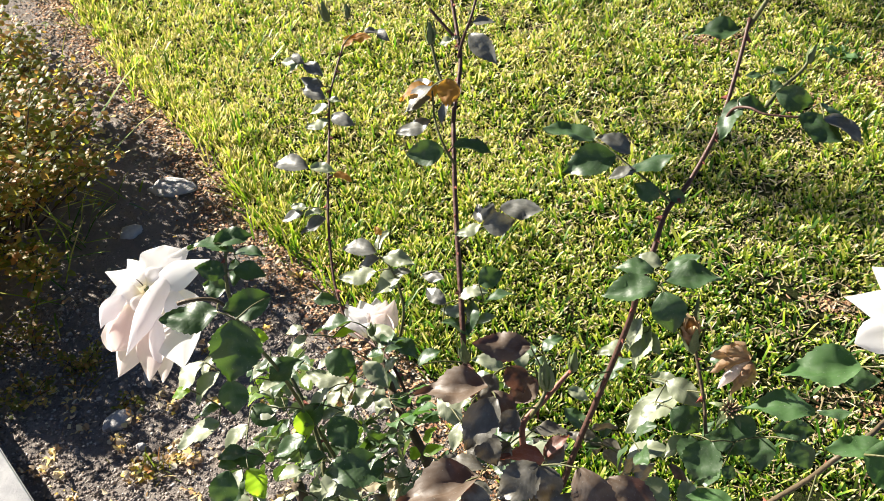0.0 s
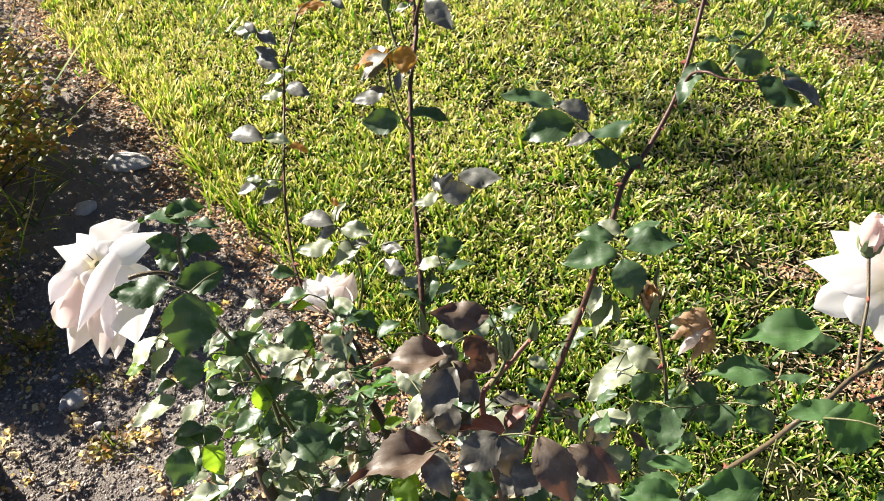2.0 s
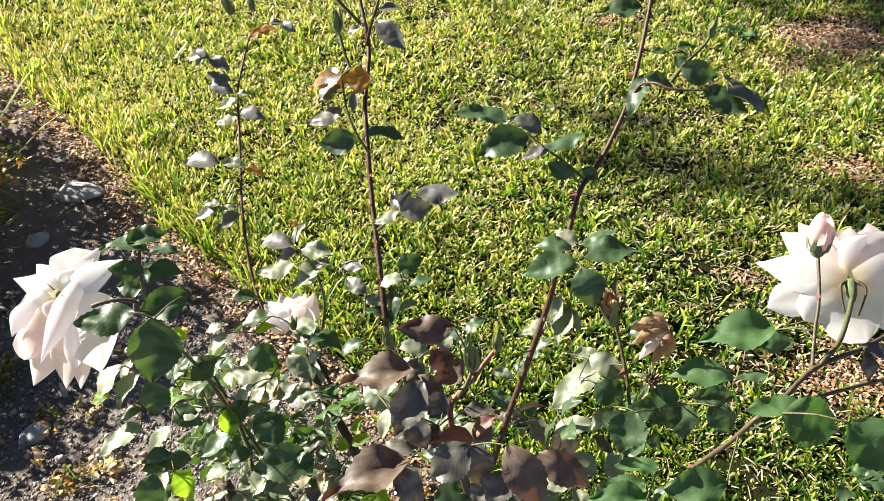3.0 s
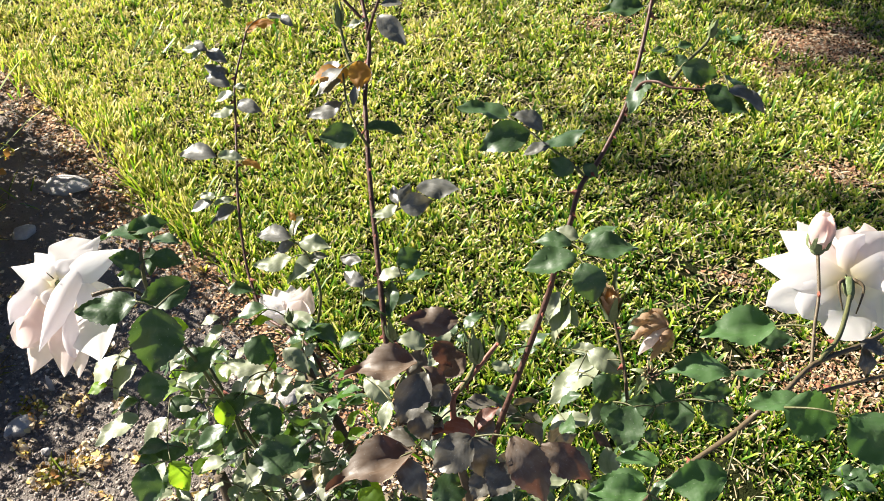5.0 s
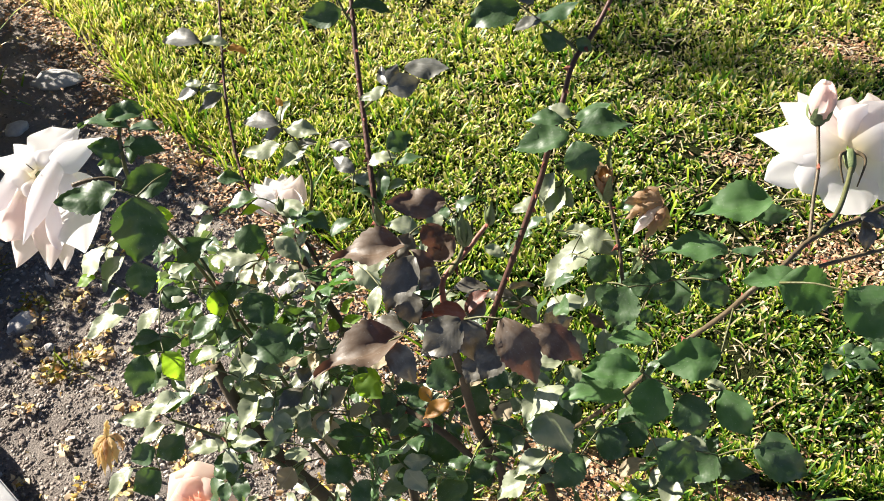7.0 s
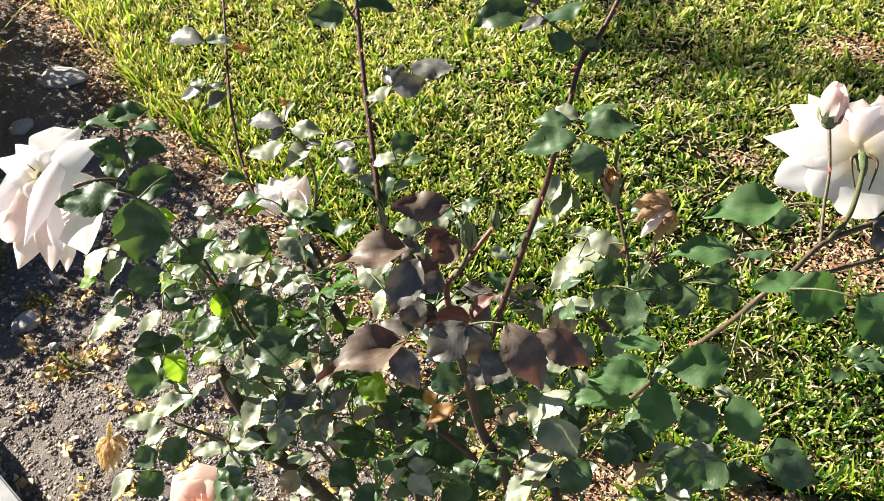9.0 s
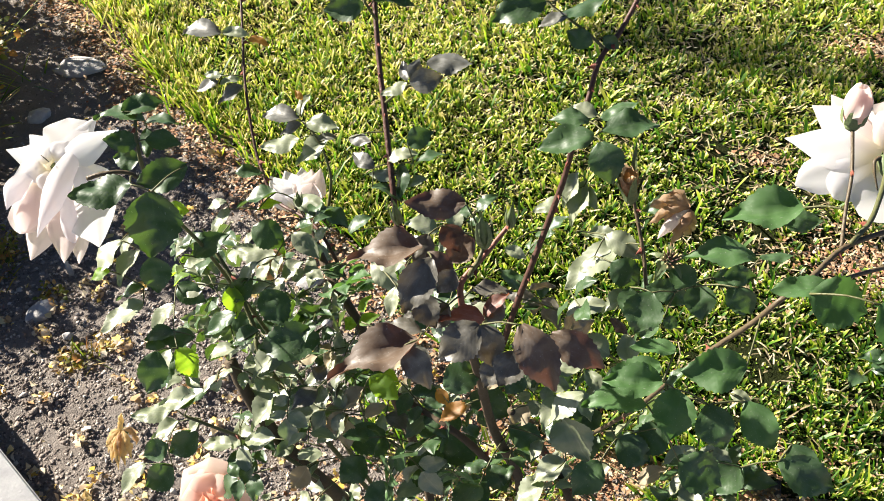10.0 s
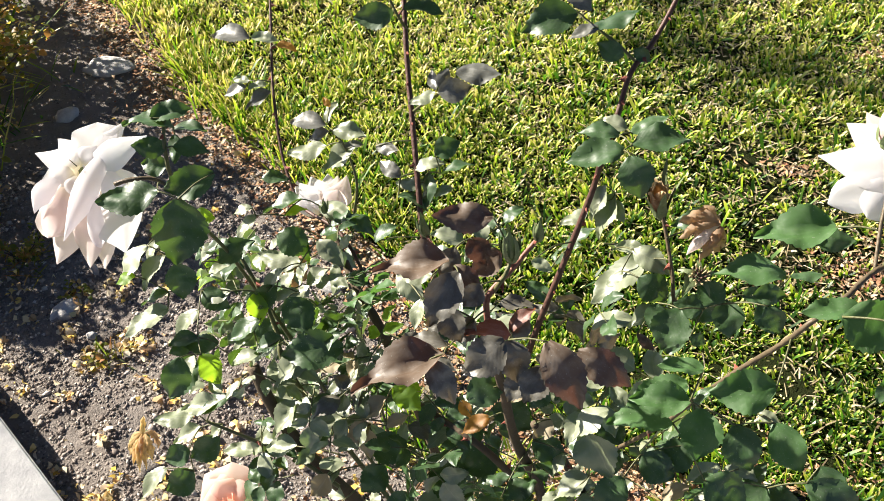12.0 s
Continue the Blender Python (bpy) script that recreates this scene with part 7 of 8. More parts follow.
stalk(side_cane, (0.267, 0.524, 0.835), (0.269, 0.510, 0.850))
stalk(bronze_shoot, (0.026, 0.547, 0.772), (0.028, 0.531, 0.784))
stalk(left_cane, (-0.237, 0.746, 0.574), (-0.236, 0.733, 0.589))
stalk(front_trunk, (-0.197, 0.687, 0.479), (-0.187, 0.673, 0.488))
stalk(leaf_twig, (0.247, 0.838, 0.915), (0.263, 0.847, 0.925))
stalk(leaf_twig, (0.263, 0.847, 0.925), (0.265, 0.829, 0.920))
stalk(bronze_shoot, (-0.018, 0.568, 0.825), (-0.014, 0.552, 0.836))
stalk(bronze_shoot, (0.018, 0.563, 0.814), (0.003, 0.552, 0.822))
stalk(left_trunk, (-0.211, 0.713, 0.525), (-0.215, 0.701, 0.542))
stalk(middle_cane, (-0.094, 0.928, 0.806), (-0.093, 0.909, 0.815))
stalk(slim_cane, (-0.259, 1.255, 0.751), (-0.240, 1.261, 0.757))
stalk(slim_cane, (-0.240, 1.261, 0.757), (-0.221, 1.262, 0.758))
stalk(bronze_shoot, (-0.023, 0.593, 0.799), (-0.036, 0.576, 0.804))
stalk(bronze_shoot, (-0.023, 0.593, 0.799), (-0.018, 0.591, 0.820))
stalk(bronze_shoot, (-0.018, 0.591, 0.820), (-0.007, 0.603, 0.818))
stalk(left_cane, (-0.236, 0.733, 0.589), (-0.215, 0.737, 0.594))
stalk(left_cane, (-0.215, 0.737, 0.594), (-0.209, 0.749, 0.607))
stalk(left_cane, (-0.187, 0.673, 0.488), (-0.195, 0.657, 0.501))
stalk(side_cane, (0.175, 0.630, 0.701), (0.156, 0.628, 0.712))
stalk(middle_cane, (-0.111, 0.980, 0.849), (-0.093, 0.977, 0.861))
stalk(middle_cane, (-0.093, 0.977, 0.861), (-0.086, 0.983, 0.852))
stalk(leaning_cane, (0.119, 0.776, 0.787), (0.129, 0.759, 0.797))
stalk(leaning_cane, (0.129, 0.759, 0.797), (0.131, 0.749, 0.802))
stalk(leaning_cane, (0.131, 0.749, 0.802), (0.120, 0.740, 0.807))
stalk(left_cane, (-0.158, 0.837, 0.558), (-0.146, 0.829, 0.576))
stalk(left_cane, (-0.146, 0.829, 0.576), (-0.156, 0.842, 0.591))
stalk(leaning_cane, (0.120, 0.740, 0.807), (0.129, 0.720, 0.813))
stalk(leaning_cane, (0.129, 0.720, 0.813), (0.121, 0.709, 0.817))
stalk(leaning_cane, (0.121, 0.709, 0.817), (0.124, 0.691, 0.827))
stalk(leaning_cane, (0.121, 0.709, 0.817), (0.139, 0.701, 0.808))
stalk(side_cane, (0.173, 0.640, 0.695), (0.185, 0.657, 0.684))
stalk(middle_cane, (-0.044, 0.810, 0.690), (-0.050, 0.816, 0.712))
stalk(slim_cane, (-0.268, 1.085, 0.652), (-0.290, 1.078, 0.659))
stalk(front_trunk, (0.010, 0.586, 0.589), (-0.002, 0.592, 0.569))
stalk(side_cane, (0.173, 0.637, 0.692), (0.160, 0.651, 0.678))
stalk(left_cane, (-0.240, 0.651, 0.444), (-0.249, 0.642, 0.424))
stalk(left_cane, (-0.278, 0.646, 0.469), (-0.302, 0.643, 0.467))
stalk(side_cane, (0.156, 0.628, 0.712), (0.171, 0.612, 0.724))
stalk(side_cane, (0.171, 0.612, 0.724), (0.193, 0.619, 0.716))
stalk(side_cane, (0.193, 0.619, 0.716), (0.209, 0.622, 0.720))
stalk(side_cane, (0.209, 0.622, 0.720), (0.215, 0.638, 0.706))
stalk(side_cane, (0.215, 0.638, 0.706), (0.230, 0.642, 0.709))
stalk(side_cane, (0.230, 0.642, 0.709), (0.247, 0.642, 0.694))
stalk(front_trunk, (-0.187, 0.673, 0.488), (-0.163, 0.669, 0.484))
stalk(left_cane, (-0.215, 0.737, 0.594), (-0.191, 0.733, 0.589))
stalk(side_cane, (0.193, 0.619, 0.716), (0.183, 0.603, 0.699))
stalk(left_cane, (-0.230, 0.736, 0.556), (-0.233, 0.712, 0.567))
stalk(left_cane, (-0.233, 0.712, 0.567), (-0.239, 0.704, 0.558))
stalk(front_trunk, (-0.076, 0.664, 0.502), (-0.091, 0.652, 0.519))
stalk(left_cane, (-0.091, 0.652, 0.519), (-0.095, 0.641, 0.536))
stalk(front_trunk, (-0.095, 0.641, 0.536), (-0.094, 0.635, 0.544))
stalk(left_cane, (-0.094, 0.635, 0.544), (-0.086, 0.632, 0.568))
stalk(left_cane, (-0.163, 0.669, 0.484), (-0.147, 0.662, 0.504))
stalk(bronze_shoot, (-0.002, 0.541, 0.794), (-0.024, 0.540, 0.809))
stalk(front_trunk, (-0.002, 0.592, 0.569), (-0.018, 0.608, 0.583))
stalk(left_cane, (0.155, 0.576, 0.546), (0.139, 0.559, 0.532))
stalk(front_trunk, (0.139, 0.559, 0.532), (0.152, 0.566, 0.510))
stalk(side_cane, (0.168, 0.667, 0.725), (0.149, 0.680, 0.710))
stalk(side_cane, (0.149, 0.680, 0.710), (0.138, 0.686, 0.717))
stalk(side_cane, (0.138, 0.686, 0.717), (0.128, 0.673, 0.702))
stalk(side_cane, (0.128, 0.673, 0.702), (0.141, 0.656, 0.713))
stalk(side_cane, (0.138, 0.686, 0.717), (0.125, 0.701, 0.703))
stalk(bronze_shoot, (-0.007, 0.603, 0.818), (0.017, 0.603, 0.804))
stalk(slim_cane, (-0.263, 1.036, 0.624), (-0.291, 1.035, 0.626))
stalk(slim_cane, (-0.291, 1.035, 0.626), (-0.295, 1.030, 0.621))
stalk(front_trunk, (-0.215, 0.701, 0.542), (-0.201, 0.683, 0.525))
stalk(left_cane, (-0.201, 0.683, 0.525), (-0.183, 0.684, 0.525))
stalk(bloom_cane, (-0.277, 0.709, 0.759), (-0.262, 0.687, 0.748))
stalk(front_trunk, (-0.094, 0.635, 0.544), (-0.094, 0.614, 0.525))
stalk(front_trunk, (-0.094, 0.614, 0.525), (-0.111, 0.620, 0.518))
stalk(front_trunk, (-0.111, 0.620, 0.518), (-0.118, 0.617, 0.515))
stalk(left_cane, (-0.071, 0.659, 0.504), (-0.076, 0.642, 0.482))
stalk(bronze_shoot, (-0.002, 0.541, 0.794), (-0.021, 0.526, 0.778))
stalk(left_cane, (-0.302, 0.643, 0.467), (-0.308, 0.614, 0.469))
stalk(left_cane, (0.051, 0.582, 0.453), (0.031, 0.595, 0.435))
stalk(left_cane, (-0.236, 0.733, 0.589), (-0.259, 0.720, 0.605))
stalk(left_cane, (-0.259, 0.720, 0.605), (-0.289, 0.720, 0.605))
stalk(left_cane, (-0.289, 0.720, 0.605), (-0.286, 0.693, 0.605))
stalk(left_cane, (-0.239, 0.704, 0.558), (-0.229, 0.676, 0.556))
stalk(left_cane, (-0.229, 0.676, 0.556), (-0.205, 0.688, 0.569))
stalk(front_trunk, (-0.155, 0.630, 0.408), (-0.163, 0.610, 0.431))
stalk(side_cane, (0.295, 0.583, 0.856), (0.270, 0.598, 0.843))
stalk(side_cane, (0.270, 0.598, 0.843), (0.262, 0.604, 0.819))
stalk(left_cane, (-0.205, 0.688, 0.569), (-0.184, 0.664, 0.572))
stalk(left_cane, (-0.177, 0.859, 0.556), (-0.188, 0.864, 0.586))
stalk(left_cane, (-0.188, 0.864, 0.586), (-0.204, 0.855, 0.605))
stalk(left_cane, (-0.204, 0.855, 0.605), (-0.224, 0.842, 0.591))
stalk(left_cane, (-0.147, 0.662, 0.504), (-0.147, 0.638, 0.482))
stalk(left_cane, (-0.147, 0.638, 0.482), (-0.118, 0.641, 0.483))
stalk(left_cane, (-0.118, 0.641, 0.483), (-0.112, 0.632, 0.475))
stalk(left_cane, (-0.209, 0.749, 0.607), (-0.196, 0.773, 0.590))
stalk(left_cane, (-0.196, 0.773, 0.590), (-0.177, 0.790, 0.608))
stalk(left_cane, (-0.177, 0.790, 0.608), (-0.194, 0.801, 0.605))
stalk(left_cane, (-0.194, 0.801, 0.605), (-0.220, 0.794, 0.613))
stalk(front_trunk, (0.152, 0.566, 0.510), (0.177, 0.544, 0.516))
stalk(left_cane, (-0.196, 0.773, 0.590), (-0.165, 0.765, 0.580))
stalk(left_cane, (-0.224, 0.842, 0.591), (-0.251, 0.828, 0.605))
stalk(left_cane, (-0.251, 0.828, 0.605), (-0.255, 0.834, 0.612))
stalk(left_cane, (0.013, 0.590, 0.675), (0.040, 0.571, 0.681))
stalk(left_cane, (-0.091, 0.652, 0.519), (-0.121, 0.664, 0.531))
stalk(front_trunk, (0.052, 0.582, 0.556), (0.085, 0.574, 0.548))
stalk(left_cane, (-0.308, 0.614, 0.469), (-0.308, 0.607, 0.435))
stalk(left_cane, (-0.308, 0.607, 0.435), (-0.338, 0.608, 0.438))
stalk(left_cane, (0.021, 0.592, 0.634), (-0.010, 0.580, 0.625))
stalk(side_cane, (0.160, 0.651, 0.678), (0.141, 0.622, 0.675))
stalk(left_cane, (-0.290, 0.637, 0.488), (-0.273, 0.641, 0.518))
stalk(left_cane, (-0.273, 0.641, 0.518), (-0.261, 0.646, 0.522))
stalk(left_cane, (-0.261, 0.646, 0.522), (-0.261, 0.631, 0.549))
stalk(leaning_cane, (0.093, 0.741, 0.691), (0.104, 0.773, 0.678))
stalk(leaning_cane, (0.104, 0.773, 0.678), (0.126, 0.773, 0.694))
stalk(leaning_cane, (0.126, 0.773, 0.694), (0.129, 0.777, 0.698))
stalk(leaning_cane, (0.129, 0.777, 0.698), (0.120, 0.782, 0.704))
stalk(side_cane, (0.203, 0.536, 0.737), (0.221, 0.508, 0.724))
stalk(side_cane, (0.221, 0.508, 0.724), (0.229, 0.492, 0.736))
stalk(side_cane, (0.229, 0.492, 0.736), (0.199, 0.490, 0.735))
stalk(side_cane, (0.199, 0.490, 0.735), (0.172, 0.507, 0.725))
stalk(side_cane, (0.172, 0.507, 0.725), (0.166, 0.523, 0.740))
stalk(side_cane, (0.172, 0.507, 0.725), (0.158, 0.511, 0.703))
stalk(left_cane, (-0.274, 0.741, 0.675), (-0.307, 0.757, 0.677))
stalk(left_cane, (-0.307, 0.757, 0.677), (-0.327, 0.742, 0.659))
stalk(left_cane, (-0.327, 0.742, 0.659), (-0.328, 0.717, 0.676))
stalk(left_cane, (-0.328, 0.717, 0.676), (-0.310, 0.711, 0.669))
stalk(left_cane, (-0.328, 0.717, 0.676), (-0.337, 0.690, 0.662))
stalk(left_cane, (-0.337, 0.690, 0.662), (-0.307, 0.686, 0.642))
stalk(left_cane, (-0.307, 0.686, 0.642), (-0.308, 0.675, 0.630))
stalk(bronze_shoot, (0.026, 0.573, 0.830), (0.011, 0.587, 0.860))
stalk(side_cane, (0.269, 0.510, 0.850), (0.245, 0.489, 0.871))
stalk(left_cane, (-0.286, 0.693, 0.605), (-0.278, 0.655, 0.611))
stalk(left_cane, (-0.278, 0.655, 0.611), (-0.287, 0.653, 0.605))
stalk(left_cane, (-0.278, 0.655, 0.611), (-0.258, 0.653, 0.605))
stalk(left_cane, (-0.278, 0.655, 0.611), (-0.270, 0.633, 0.613))
stalk(left_cane, (-0.270, 0.633, 0.613), (-0.276, 0.630, 0.616))
stalk(left_cane, (-0.276, 0.630, 0.616), (-0.273, 0.627, 0.621))
stalk(left_cane, (-0.270, 0.633, 0.613), (-0.271, 0.635, 0.593))
stalk(left_cane, (-0.273, 0.627, 0.621), (-0.281, 0.613, 0.635))
stalk(side_cane, (0.199, 0.490, 0.735), (0.169, 0.487, 0.761))
stalk(side_cane, (0.169, 0.487, 0.761), (0.160, 0.489, 0.767))
stalk(side_cane, (0.160, 0.489, 0.767), (0.169, 0.505, 0.785))
stalk(slim_cane, (-0.287, 1.183, 0.716), (-0.314, 1.203, 0.738))
stalk(slim_cane, (-0.314, 1.203, 0.738), (-0.321, 1.203, 0.738))
stalk(slim_cane, (-0.325, 1.203, 0.738), (-0.331, 1.211, 0.747))
stalk(bronze_shoot, (-0.021, 0.526, 0.778), (-0.023, 0.498, 0.806))
stalk(bronze_shoot, (-0.023, 0.498, 0.806), (-0.034, 0.495, 0.803))
stalk(left_cane, (-0.191, 0.733, 0.589), (-0.196, 0.703, 0.616))
stalk(left_cane, (0.022, 0.592, 0.626), (0.062, 0.593, 0.633))
stalk(middle_cane, (-0.073, 0.845, 0.703), (-0.113, 0.843, 0.696))
stalk(bronze_shoot, (0.028, 0.531, 0.784), (0.024, 0.506, 0.815))
stalk(bronze_shoot, (0.024, 0.506, 0.815), (0.051, 0.493, 0.831))
stalk(bronze_shoot, (0.051, 0.493, 0.831), (0.052, 0.492, 0.800))
stalk(bronze_shoot, (0.052, 0.492, 0.800), (0.074, 0.501, 0.810))
stalk(left_cane, (-0.011, 0.608, 0.516), (0.014, 0.633, 0.537))
stalk(left_cane, (0.029, 0.590, 0.483), (0.019, 0.626, 0.463))
stalk(side_cane, (0.209, 0.622, 0.720), (0.239, 0.602, 0.743))
stalk(side_cane, (0.239, 0.602, 0.743), (0.222, 0.595, 0.765))
stalk(side_cane, (0.239, 0.602, 0.743), (0.257, 0.619, 0.761))
stalk(side_cane, (0.257, 0.619, 0.761), (0.256, 0.626, 0.754))
stalk(left_cane, (-0.184, 0.664, 0.572), (-0.139, 0.672, 0.579))
stalk(side_cane, (0.229, 0.516, 0.813), (0.212, 0.474, 0.809))
stalk(bronze_shoot, (-0.027, 0.596, 0.800), (-0.046, 0.589, 0.758))
stalk(side_cane, (0.245, 0.489, 0.871), (0.281, 0.465, 0.889))
stalk(bloom_cane, (-0.280, 0.684, 0.795), (-0.267, 0.646, 0.822))
stalk(bloom_cane, (-0.267, 0.646, 0.822), (-0.250, 0.642, 0.817))
stalk(bloom_cane, (-0.250, 0.642, 0.817), (-0.225, 0.671, 0.820))
stalk(left_cane, (0.155, 0.576, 0.546), (0.204, 0.585, 0.552))
stalk(left_cane, (-0.155, 0.630, 0.408), (-0.106, 0.636, 0.411))
stalk(side_cane, (0.063, 0.709, 0.598), (0.111, 0.695, 0.587))
stalk(left_cane, (-0.234, 0.934, 0.552), (-0.260, 0.906, 0.587))
stalk(bronze_shoot, (-0.062, 0.773, 0.634), (-0.110, 0.756, 0.645))
stalk(left_cane, (-0.262, 0.687, 0.748), (-0.283, 0.672, 0.702))
stalk(left_cane, (-0.076, 0.642, 0.482), (-0.052, 0.607, 0.449))
stalk(left_cane, (-0.052, 0.607, 0.449), (-0.070, 0.588, 0.434))
stalk(front_trunk, (-0.070, 0.588, 0.434), (-0.066, 0.590, 0.408))
stalk(left_cane, (-0.066, 0.590, 0.408), (-0.031, 0.610, 0.384))
stalk(left_cane, (0.085, 0.574, 0.548), (0.102, 0.533, 0.577))
stalk(left_cane, (0.102, 0.533, 0.577), (0.082, 0.517, 0.564))
stalk(side_cane, (0.164, 0.680, 0.740), (0.214, 0.702, 0.734))
stalk(left_cane, (0.102, 0.533, 0.577), (0.095, 0.547, 0.630))
stalk(left_cane, (0.095, 0.547, 0.630), (0.113, 0.551, 0.660))
stalk(bronze_shoot, (-0.046, 0.589, 0.758), (-0.072, 0.636, 0.735))
stalk(side_cane, (0.158, 0.511, 0.703), (0.188, 0.488, 0.654))
stalk(side_cane, (0.188, 0.488, 0.654), (0.245, 0.496, 0.631))
stalk(side_cane, (0.245, 0.496, 0.631), (0.269, 0.485, 0.660))
stalk(side_cane, (0.269, 0.485, 0.660), (0.279, 0.495, 0.669))
stalk(bronze_shoot, (0.088, 0.735, 0.673), (0.046, 0.678, 0.708))
inner = random.Random(88)
for k in range(30):
    spot = Vector((inner.uniform(-0.13, 0.13), inner.uniform(0.60, 0.80), inner.uniform(0.47, 0.68)))
    way = Vector((inner.uniform(-1, 1), inner.uniform(-1, 0.6), inner.uniform(-0.5, 0.7)))
    spray(front_trunk, spot, way, inner.uniform(0.024, 0.036), inner.choice(("green", "green", "green", "sunlit", "slate")), inner.choice((3, 5)))
# a pale young shoot among the inner leaves
pale_shoot = cane([(-0.100, 0.660, 0.420), (-0.108, 0.672, 0.470), (-0.112, 0.680, 0.520), (-0.108, 0.690, 0.550)], 0.0016, 0.0010, "green")
for ahead, tone in (((-0.9, -0.3, 0.2), "dry"), ((0.7, -0.5, 0.3), "dry"), ((0.1, 0.9, 0.4), "lime"), ((-0.3, -0.9, -0.2), "sunlit")):
    spray(pale_shoot, (-0.109, 0.687, 0.544), ahead, 0.026, tone, 3)
white_bloom = spread_bloom((-0.3725, 0.729, 0.764), UPPER + HANGING + LAID_OVER + ROUND_HEART, "fully open creamy white rose with drooping pinkish petals", 11)
# A dark sliver that lies on the petals, no part of the flower.
part("strand", tube("strand", [(-0.0075, 0.0105, 0.0075), (-0.004, 0.008, 0.0085), (-0.0005, 0.0045, 0.0075)], 0.0004, 0.0006, STEM["bark"], 5, 3), white_bloom, "thin dark sliver lying on the petals")
behind = spread_bloom((0.3435, 0.652, 0.846), AWAY_LOW + AWAY_HIGH, "white rose bloom seen from behind", 15, True)
for points in ([(-3, -1, 2), (-9, -4, 6), (-9, -14, 7), (-6, -27, 6)], [(4, -1, 2), (10, -5, 6), (11, -12, 7), (5, -30, 6)]):
    sepal = tube("sepal", [Vector(p) * 0.001 for p in points], 0.0020, 0.0006, STEM["tan"], 6, 4)
    part("sepal", sepal, behind)
spread_bloom((-0.196, 0.902, 0.535), CUPPED, "half open white rose bloom", 17)
bud = bloom("rose_bud", (0.305, 0.642, 0.892), (-0.04, 0.05, 1.0), 0.033, [], "white", "pale pink rose bud", 19, 0.4, 0.20)
bud_petals(bud, 0.0106, 0.031, "blush")
sepals(bud, 5, 0.022, 0.0050, 26, -14, 0.0066)
spread_bloom((-0.286, 0.622, 0.336), full_petals(6), "peach pink rose bloom low in the bush", 23)
spread_bloom((0.193, 0.660, 0.770), LIMP, "withered tan rose bloom hanging limp", 29, kind_name="withered_bloom")
hip = part("withered_bloom", calyx_mesh(0.0075, 0.013), ROSE, "spent rose hip with dry stamens", axis_pose((0.187, 0.634, 0.742), (0.1, -0.35, 0.9)))
# The dry stamens of the hip.
for k in range(22):
    a, d = k * 2.4, 0.0012 * math.sqrt(k)
    foot = Vector((math.cos(a) * d, math.sin(a) * d, -0.001))
    part("strand", tube("strand", [foot, foot * 1.5 + Vector((0, 0, 0.004)), foot * 2.0 + Vector((0, 0, pick.uniform(0.005, 0.008)))], 0.0007, 0.0009, STEM["red" if k < 8 else "straw"], 5, 2), hip)
sepals(hip, 5, 0.018, 0.003, 60, 140)
spread_bloom((-0.404, 0.694, 0.359), DRIED, "dried golden brown rose bloom", 37, kind_name="withered_bloom")
bloom("withered_bloom", (-0.204, 0.783, 0.586), (-0.1, -0.2, -0.95), 0.026, WILT, "tan", "small dried brown bloom", 41, 0.2)
spent = bloom("withered_bloom", (0.156, 0.688, 0.763), (-0.15, 0.0, 0.95), 0.034, SHUT, "tan", "closed withered rose bud", 43, 0.2)
sepals(spent, 5, 0.05, 0.005, 10, 30)
green_bud((0.026, 0.572, 0.829), 0.034)
green_bud((0.046, 0.589, 0.833), 0.022)
green_bud((-0.044, 0.625, 0.798), 0.024)
green_bud((-0.118, 1.038, 0.869), 0.026)
green_bud((0.261, 0.907, 0.932), 0.020)
green_bud((-0.178, 0.845, 0.595), 0.020)
green_bud((-0.290, 1.264, 0.770), 0.030)
green_bud((-0.262, 1.268, 0.773), 0.020)


# ---- the bed's other plants ----
def small_leaves(rng, centre, size):
    """Folded little leaves: six corners each."""
    n = len(centre)
    a, b = rng.uniform(0, 6.283, n), rng.uniform(-0.5, 0.9, n)
    ahead = np.stack([np.cos(a) * np.cos(b), np.sin(a) * np.cos(b), np.sin(b)], 1)
    side = np.stack([-np.sin(a), np.cos(a), rng.uniform(-0.5, 0.5, n)], 1)
    up = np.cross(ahead, side)
    v = np.zeros((n, 6, 3))
    for k, (along, across, lift) in enumerate(((0, 0, 0), (0.35, -0.34, 0.12), (0.35, 0.34, 0.12), (0.75, -0.24, 0.08), (0.75, 0.24, 0.08), (1, 0, -0.1))):
        v[:, k] = centre + size[:, None] * (ahead * along + side * across + up * lift)
    return v


SMALL_FACES = [(0, 2, 1), (1, 2, 4, 3), (3, 4, 5)]


